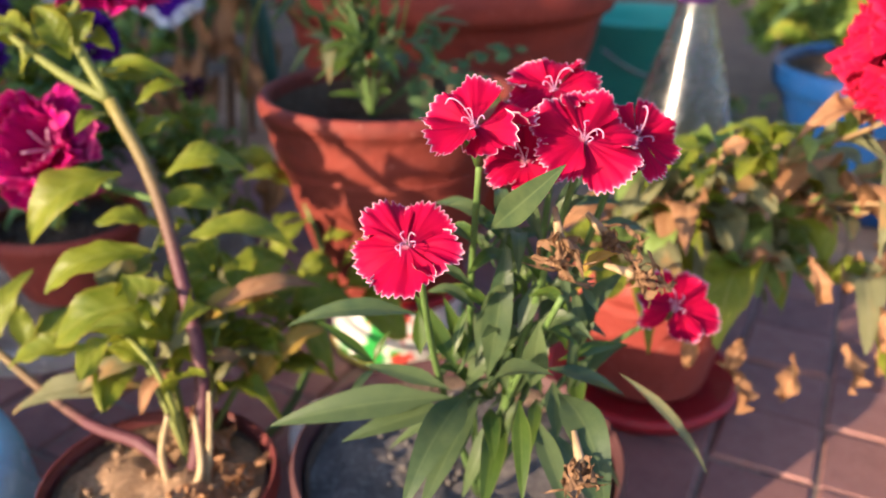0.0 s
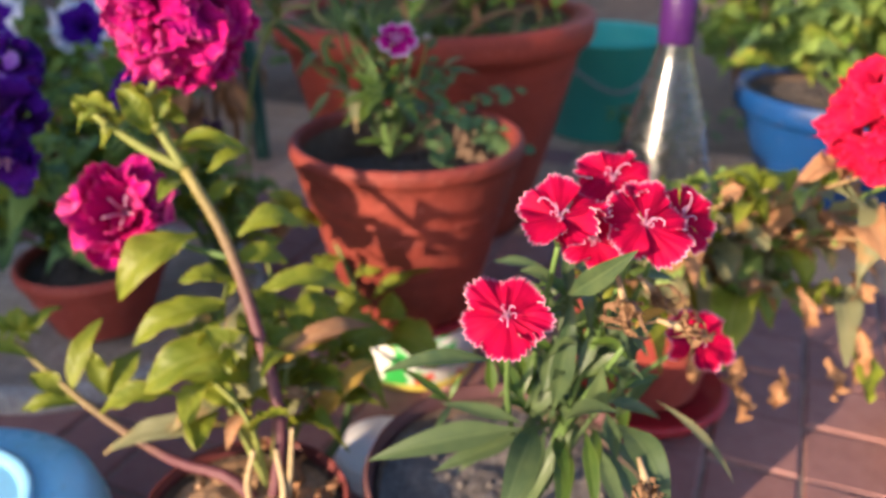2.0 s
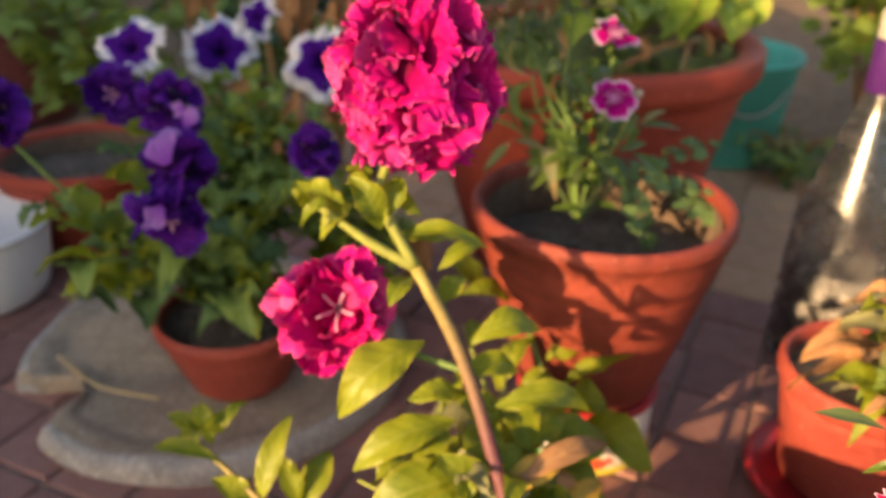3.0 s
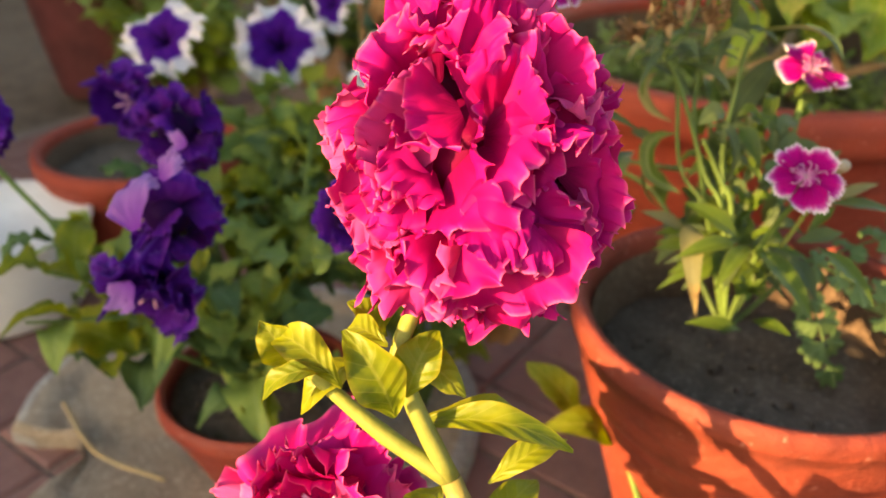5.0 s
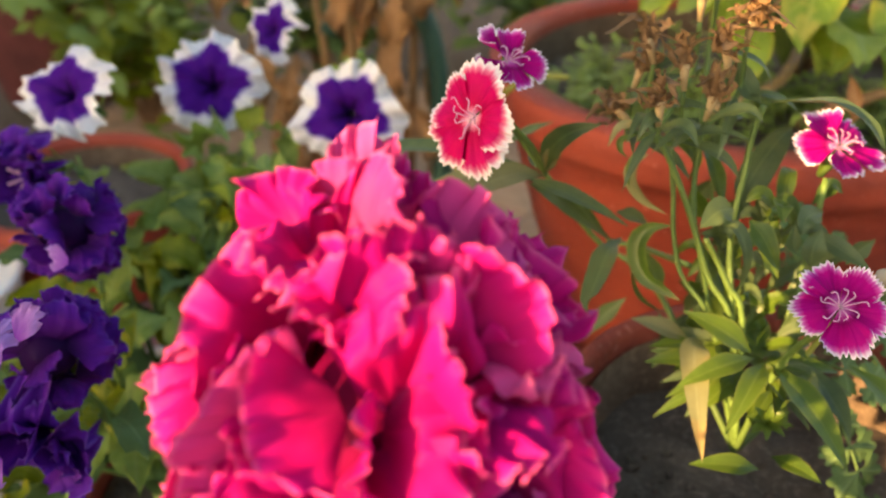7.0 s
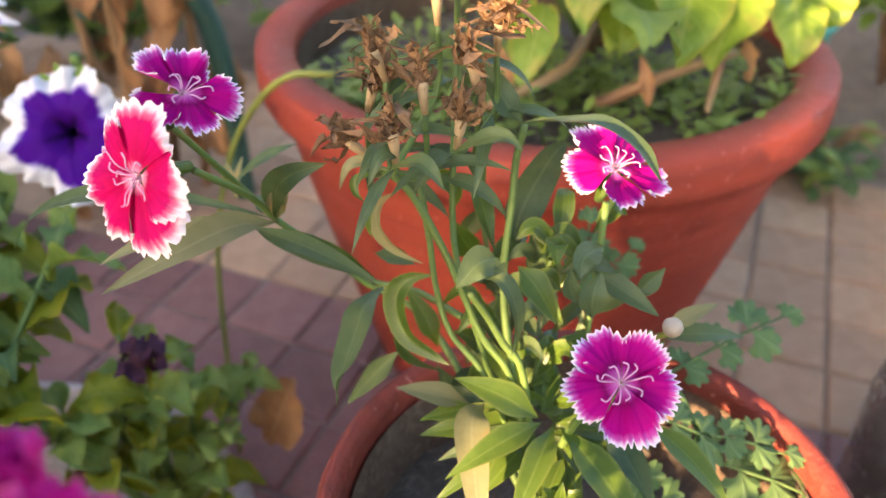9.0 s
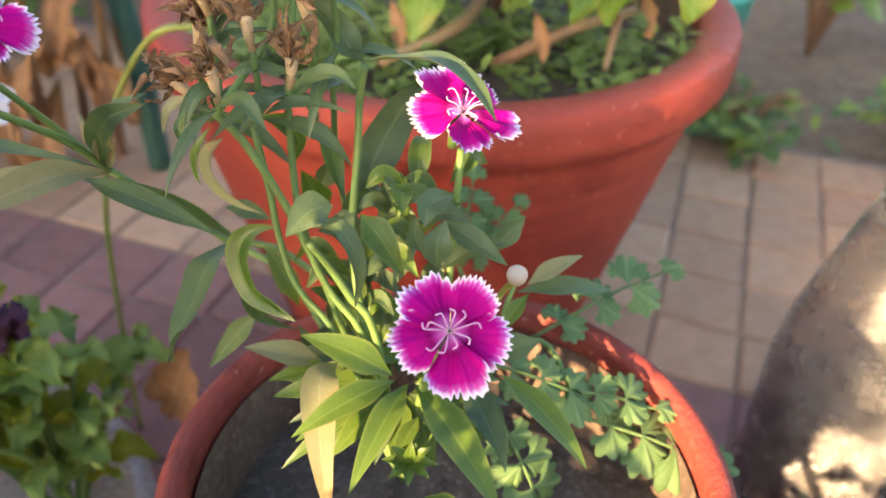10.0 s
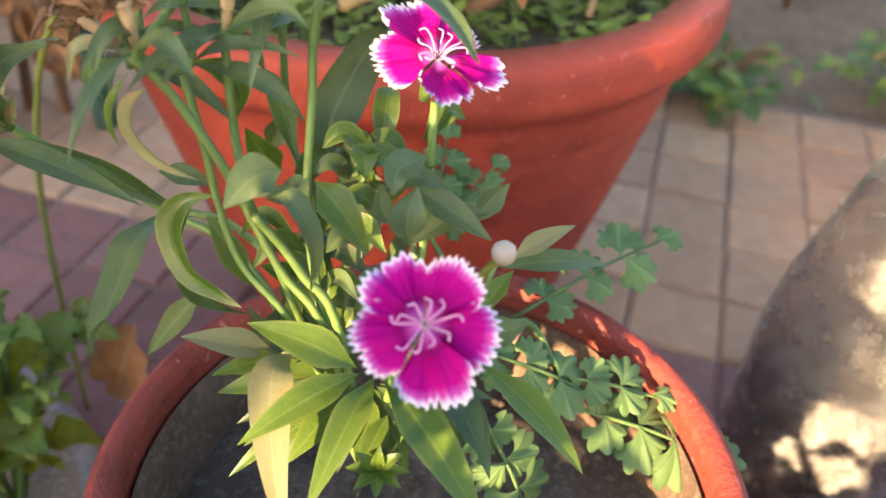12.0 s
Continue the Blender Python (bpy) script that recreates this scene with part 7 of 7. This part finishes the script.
bushy(yellowing, (0.545, 0.955, 0.15), [(0.440, 0.915, 0.27), (0.490, 0.865, 0.30), (0.550, 0.855, 0.28), (0.600, 0.905, 0.32), (0.520, 0.965, 0.36), (0.460, 1.005, 0.33), (0.420, 0.935, 0.21), (0.580, 1.005, 0.36)], 0.0035, 0.105, 0.072, [M_LEAF_BROAD, M_LEAF_GREEN, M_LEAF_WEED, M_LEAF_GREEN], 6, 31, "broad")

# ---- the clear bottle ----
k = Nodes("bottle_glass")
k.bump(k.noise(35, 3, 0.6), 0.12, 0.002)
dust = k.noise(50, 5, 0.7)
M_GLASS = k.done(k.mix(k.grey(dust, [(0.40, 0), (0.70, 1)]), (0.78, 0.80, 0.82), (0.60, 0.60, 0.60)), k.grey(dust, [(0.35, 0.15), (0.70, 0.34)]), 0.3, **{"Transmission Weight": 1.0, "IOR": 1.45})
k = Nodes("bottle_filling")
coarse, fine = k.noise(70, 5, 0.7), k.noise(240, 3, 0.6)
k.bump(coarse, 1.0, 0.012)
M_SAND = k.done(k.mix(k.grey(coarse, [(0.38, 0), (0.62, 1)]), (0.075, 0.070, 0.067), (0.22, 0.21, 0.205)), 0.5, 0.5)
BX, BY = 0.229, 0.756
bottle = thing("glass_bottle", "tall clear bottle with a purple foil collar and grey filling", "bottle", (BX, BY, 0.0))
SHAPE = [(0.0, 0.0), (0.046, 0.0), (0.051, 0.005), (0.052, 0.02), (0.052, 0.12), (0.049, 0.15), (0.041, 0.185), (0.031, 0.222), (0.0215, 0.252), (0.0170, 0.272), (0.0160, 0.325), (0.0160, 0.345)]
inner = [(max(0.0, r - 0.0025), z + (0.006 if r == 0 or z < 0.004 else 0.0)) for r, z in SHAPE]
glass = part("glass", lathe(SHAPE + list(reversed(inner)), 56, 0.012, 3.0), M_GLASS, bottle)
glass.visible_shadow = False
part("collar", lathe([(0.0166, 0.276), (0.0176, 0.277), (0.0176, 0.318), (0.0172, 0.322), (0.0166, 0.322)], 40, open_top=True), M_PURPLE_FOIL, bottle, "purple foil collar")
part("cap", lathe([(0.0168, 0.323), (0.0172, 0.324), (0.0172, 0.343), (0.0150, 0.347), (0.0, 0.3475)], 32), plastic("pale_cap", (0.42, 0.39, 0.34), 0.3), bottle, "pale bottle top")
part("filling", lathe([(0.0, 0.008), (0.0480, 0.008), (0.0478, 0.075), (0.0470, 0.092), (0.036, 0.103), (0.016, 0.088), (0.0, 0.096)], 48, 0.05, 5.0), M_SAND, bottle, "grey grit filling")
blade(broad, (-0.010, 0.924, 0.316), (-0.028, 0.887, 0.277), 0.0309, 0.10, -20, M_LEAF_BROAD, "broad", wave=0.35)
blade(broad, (0.038, 0.930, 0.330), (0.027, 0.884, 0.298), 0.0446, 0.12, 0, M_LEAF_BROAD, "broad", wave=0.35)
blade(broad, (0.083, 0.935, 0.345), (0.056, 0.869, 0.298), 0.0549, 0.10, 10, M_LEAF_BROAD, "broad", wave=0.35)
blade(broad, (0.112, 0.927, 0.337), (0.080, 0.875, 0.292), 0.0446, 0.12, -15, M_LEAF_BROAD, "broad", wave=0.35)
blade(broad, (0.140, 0.915, 0.323), (0.134, 0.881, 0.291), 0.0360, 0.10, 0, M_LEAF_BROAD, "broad", wave=0.35)
blade(broad, (0.065, 0.939, 0.348), (0.101, 0.903, 0.300), 0.0480, 0.10, 20, M_LEAF_BROAD, "broad", wave=0.35)
blade(broad, (-0.031, 0.939, 0.335), (-0.028, 0.935, 0.294), 0.0309, 0.10, 0, M_LEAF_BROAD, "broad", wave=0.35)
blade(broad, (0.163, 0.923, 0.338), (0.162, 0.919, 0.297), 0.0377, 0.10, 0, M_LEAF_BROAD, "broad", wave=0.35)
stem(broad, [(0.025, 0.914, 0.253), (0.065, 0.894, 0.283), (0.112, 0.916, 0.286)], 0.0045, 0.0028, M_STEM_WOODY)
stem(broad, [(0.095, 0.896, 0.290), (0.085, 0.879, 0.263)], 0.003, 0.002, M_STEM_WOODY)

# ---- far clutter behind the pots ----
pot("flower_pot", "dark red plastic pot under the shrubs", (-0.92, 1.55, 0.0), 0.13, 0.22, 0.09, 0.008, 0.006, M_RED_POT, M_INSIDE, M_SOIL_DARK, 0.02, 0.02, (), 9.0)
hose = thing("garden_pipe", "dark green plastic pipe bent in an arch", "pipe", (-0.30, 1.25, 0.0))
part("pipe", tube([(0.035, 0.0, -0.016), (0.03, 0.0, 0.16), (0.01, 0.0, 0.235), (-0.03, 0.01, 0.262), (-0.075, 0.02, 0.25), (-0.10, 0.02, 0.20)], 0.012, 0.012, 30, 12), plastic("green_pipe", (0.03, 0.10, 0.075), 0.45), hose)
dead = thing("dried_plant", "withered plant with hanging brown leaves", "plant", (-0.40, 1.28, 0.0))
dead.matrix_world = Matrix()
rng = random.Random(77)
for i in range(5):
    x, y = -0.42 + 0.035 * i + rng.uniform(-0.01, 0.01), 1.27 + rng.uniform(-0.03, 0.05)
    stem(dead, [(x, y, -0.016), (x + 0.01, y, 0.16), (x + rng.uniform(-0.03, 0.03), y, 0.40)], 0.006, 0.004, M_STEM_WOODY)
for i in range(44):
    x, y, z = rng.uniform(-0.47, -0.26), rng.uniform(1.20, 1.30), rng.uniform(0.08, 0.42)
    blade(dead, (x, y, z), (x + rng.uniform(-0.03, 0.03), y - 0.02, z - rng.uniform(0.06, 0.12)), rng.uniform(0.02, 0.04), 0.1, rng.uniform(-60, 60), M_LEAF_DRY, "oval", wave=0.8, fold=0.5, facing=(0, -1, 0.2))


def shrub(label, at, width, height, count, size, mats, seed):
    """A low shrub: a few stems and many small leaves of uneven density, each kind of leaf one mesh."""
    ob = thing("shrub", label, "shrub", at, "shrubs behind the pots")
    rng = random.Random(seed)
    tips = []
    for i in range(9):
        a_ = i * 0.7 + rng.uniform(-0.3, 0.3)
        tip_ = Vector((width * 0.45 * math.cos(a_) * rng.uniform(0.4, 1), width * 0.45 * math.sin(a_) * rng.uniform(0.4, 1), height * rng.uniform(0.6, 1.0)))
        tips.append(tip_)
        stem(ob, [(0, 0, -0.016), tip_ * 0.5 + Vector((0, 0, 0.03)), tip_], 0.004, 0.0018, M_STEM_WOODY)
    for mi, m in enumerate(mats):
        bm = bmesh.new()
        uv = bm.loops.layers.uv.verify()
        for i in range(count // len(mats)):
            c = rng.choice(tips) * rng.uniform(0.35, 1.05) + Vector((rng.gauss(0, width * 0.10), rng.gauss(0, width * 0.10), rng.gauss(0, height * 0.08)))
            c.z = max(c.z, 0.01)
            d = Vector((rng.uniform(-1, 1), rng.uniform(-1, 1), rng.uniform(-0.5, 0.5))).normalized() * size * rng.uniform(0.6, 1.3)
            sd = d.cross(Vector((rng.uniform(-0.4, 0.4), rng.uniform(-0.6, 0.1), 1))).normalized() * d.length * 0.3
            up = Vector((0, 0, d.length * 0.14))
            vs = [bm.verts.new(q) for q in (c, c + d * 0.35 + sd, c + d * 0.75 + sd * 0.8, c + d - up, c + d * 0.75 - sd * 0.8, c + d * 0.35 - sd, c + d * 0.5 + up)]
            for a_, b_ in ((0, 1), (1, 2), (2, 3), (3, 4), (4, 5), (5, 0)):
                f = bm.faces.new((vs[a_], vs[b_], vs[6]))
                for loop in f.loops:
                    loop[uv].uv = ((0.5, 0), (0.9, 0.35), (0.8, 0.75), (0.5, 1), (0.2, 0.75), (0.1, 0.35), (0.5, 0.5))[vs.index(loop.vert)]
        part("crown", bm, m, ob)
    return ob


shrub("dark leafy shrub behind the petunias", (-0.72, 1.42, 0.0), 0.36, 0.34, 460, 0.045, (M_LEAF_GREEN, M_LEAF_PETUNIA), 1)
shrub("dark leafy shrub behind the petunias", (-0.50, 1.62, 0.0), 0.40, 0.36, 420, 0.05, (M_LEAF_GREEN, M_LEAF_WEED), 2)
shrub("low green weeds growing at the edge of the pavers", (0.40, 1.255, 0.0), 0.20, 0.07, 150, 0.028, (M_LEAF_GREEN, M_LEAF_WEED), 3)
shrub("low green weeds growing at the edge of the pavers", (0.66, 1.24, 0.0), 0.22, 0.06, 130, 0.028, (M_LEAF_GREEN, M_LEAF_WEED), 4)
shrub("leafy shrub with yellow-green leaves by the wall", (0.66, 1.55, 0.0), 0.36, 0.40, 420, 0.055, (M_LEAF_BROAD, M_LEAF_GREEN), 5)
shrub("dark leafy shrub behind the large pot", (-0.12, 1.75, 0.0), 0.40, 0.30, 380, 0.05, (M_LEAF_GREEN, M_LEAF_WEED), 6)

# ---- pavers, laid askew to the pots ----
TILE, ASKEW = 0.0725, radians(27.0)
ALONG, ACROSS = Vector((math.sin(ASKEW), math.cos(ASKEW), 0)), Vector((math.cos(ASKEW), -math.sin(ASKEW), 0))
bm = bmesh.new()
corners = [ACROSS * u + ALONG * s for u, s in ((-1.45, 0.05), (0.85, 0.05), (0.85, 1.318), (-1.45, 1.318))]
low = [bm.verts.new((c.x, c.y, -0.03)) for c in corners]
high = [bm.verts.new((c.x, c.y, -0.0036)) for c in corners]
bm.faces.new(high)
for i in range(4):
    bm.faces.new((low[i], low[(i + 1) % 4], high[(i + 1) % 4], high[i]))
bmesh.ops.recalc_face_normals(bm, faces=bm.faces)
pavement = setting("pavement", bm, M_JOINT, "small square red and tan pavers with sandy joints")


def paver_mesh(seed, m):
    h, top = TILE / 2 - 0.0013, TILE / 2 - 0.0040
    rng = random.Random(seed)
    bm = bmesh.new()
    rings = []
    for r, z in ((h, -0.012), (h, -0.003), (top, 0.0)):
        rings.append([bm.verts.new((sx * r + rng.uniform(-0.0006, 0.0006), sy * r + rng.uniform(-0.0006, 0.0006), z + rng.uniform(-0.0004, 0.0004))) for sx, sy in ((-1, -1), (1, -1), (1, 1), (-1, 1))])
    for lo, hi in zip(rings, rings[1:]):
        for i in range(4):
            bm.faces.new((lo[i], lo[(i + 1) % 4], hi[(i + 1) % 4], hi[i]))
    bm.faces.new(rings[-1])
    bmesh.ops.recalc_face_normals(bm, faces=bm.faces)
    me = bpy.data.meshes.new("paver")
    bm.to_mesh(me)
    bm.free()
    me.materials.append(m)
    return me


REDS = [paver_mesh(i, M_PAVER_RED) for i in range(5)]
TANS = [paver_mesh(10 + i, M_PAVER_TAN) for i in range(5)]
rng = random.Random(5)
rest = {0: bmesh.new(), 1: bmesh.new()}
made = 0
for i in range(-20, 12):
    for j in range(1, 18):
        u, s = 0.030 - TILE / 2 + i * TILE, 0.504 - TILE / 2 + (j - 6) * TILE
        if not (-1.42 < u < 0.82 and 0.08 < s < 1.30):
            continue
        p = ACROSS * u + ALONG * s
        tan = s + 0.02 * math.sin(i * 2.3) > 0.86 and rng.random() < 0.93 or rng.random() < 0.008
        near = -0.62 < p.x < 0.62 and 0.34 < p.y < 1.30 and made < 300
        m4 = Matrix.Translation((p.x, p.y, rng.uniform(-0.0012, 0.0008))) @ pose(0, 0, 0, rng.uniform(-0.5, 0.5), rng.uniform(-0.5, 0.5), -27.0 + rng.uniform(-0.7, 0.7) + 90 * rng.randrange(4))
        me = (TANS if tan else REDS)[rng.randrange(5)]
        if near:
            ob = new("paver", me)
            ob.parent = pavement
            ob.matrix_basis = m4
            made += 1
        else:
            tmp = me.copy()
            tmp.transform(m4)
            rest[1 if tan else 0].from_mesh(tmp)
            bpy.data.meshes.remove(tmp)
for key, m in ((0, M_PAVER_RED), (1, M_PAVER_TAN)):
    tagged(part("outer_pavers", rest[key], m, pavement, smooth=False), kind="stuff")
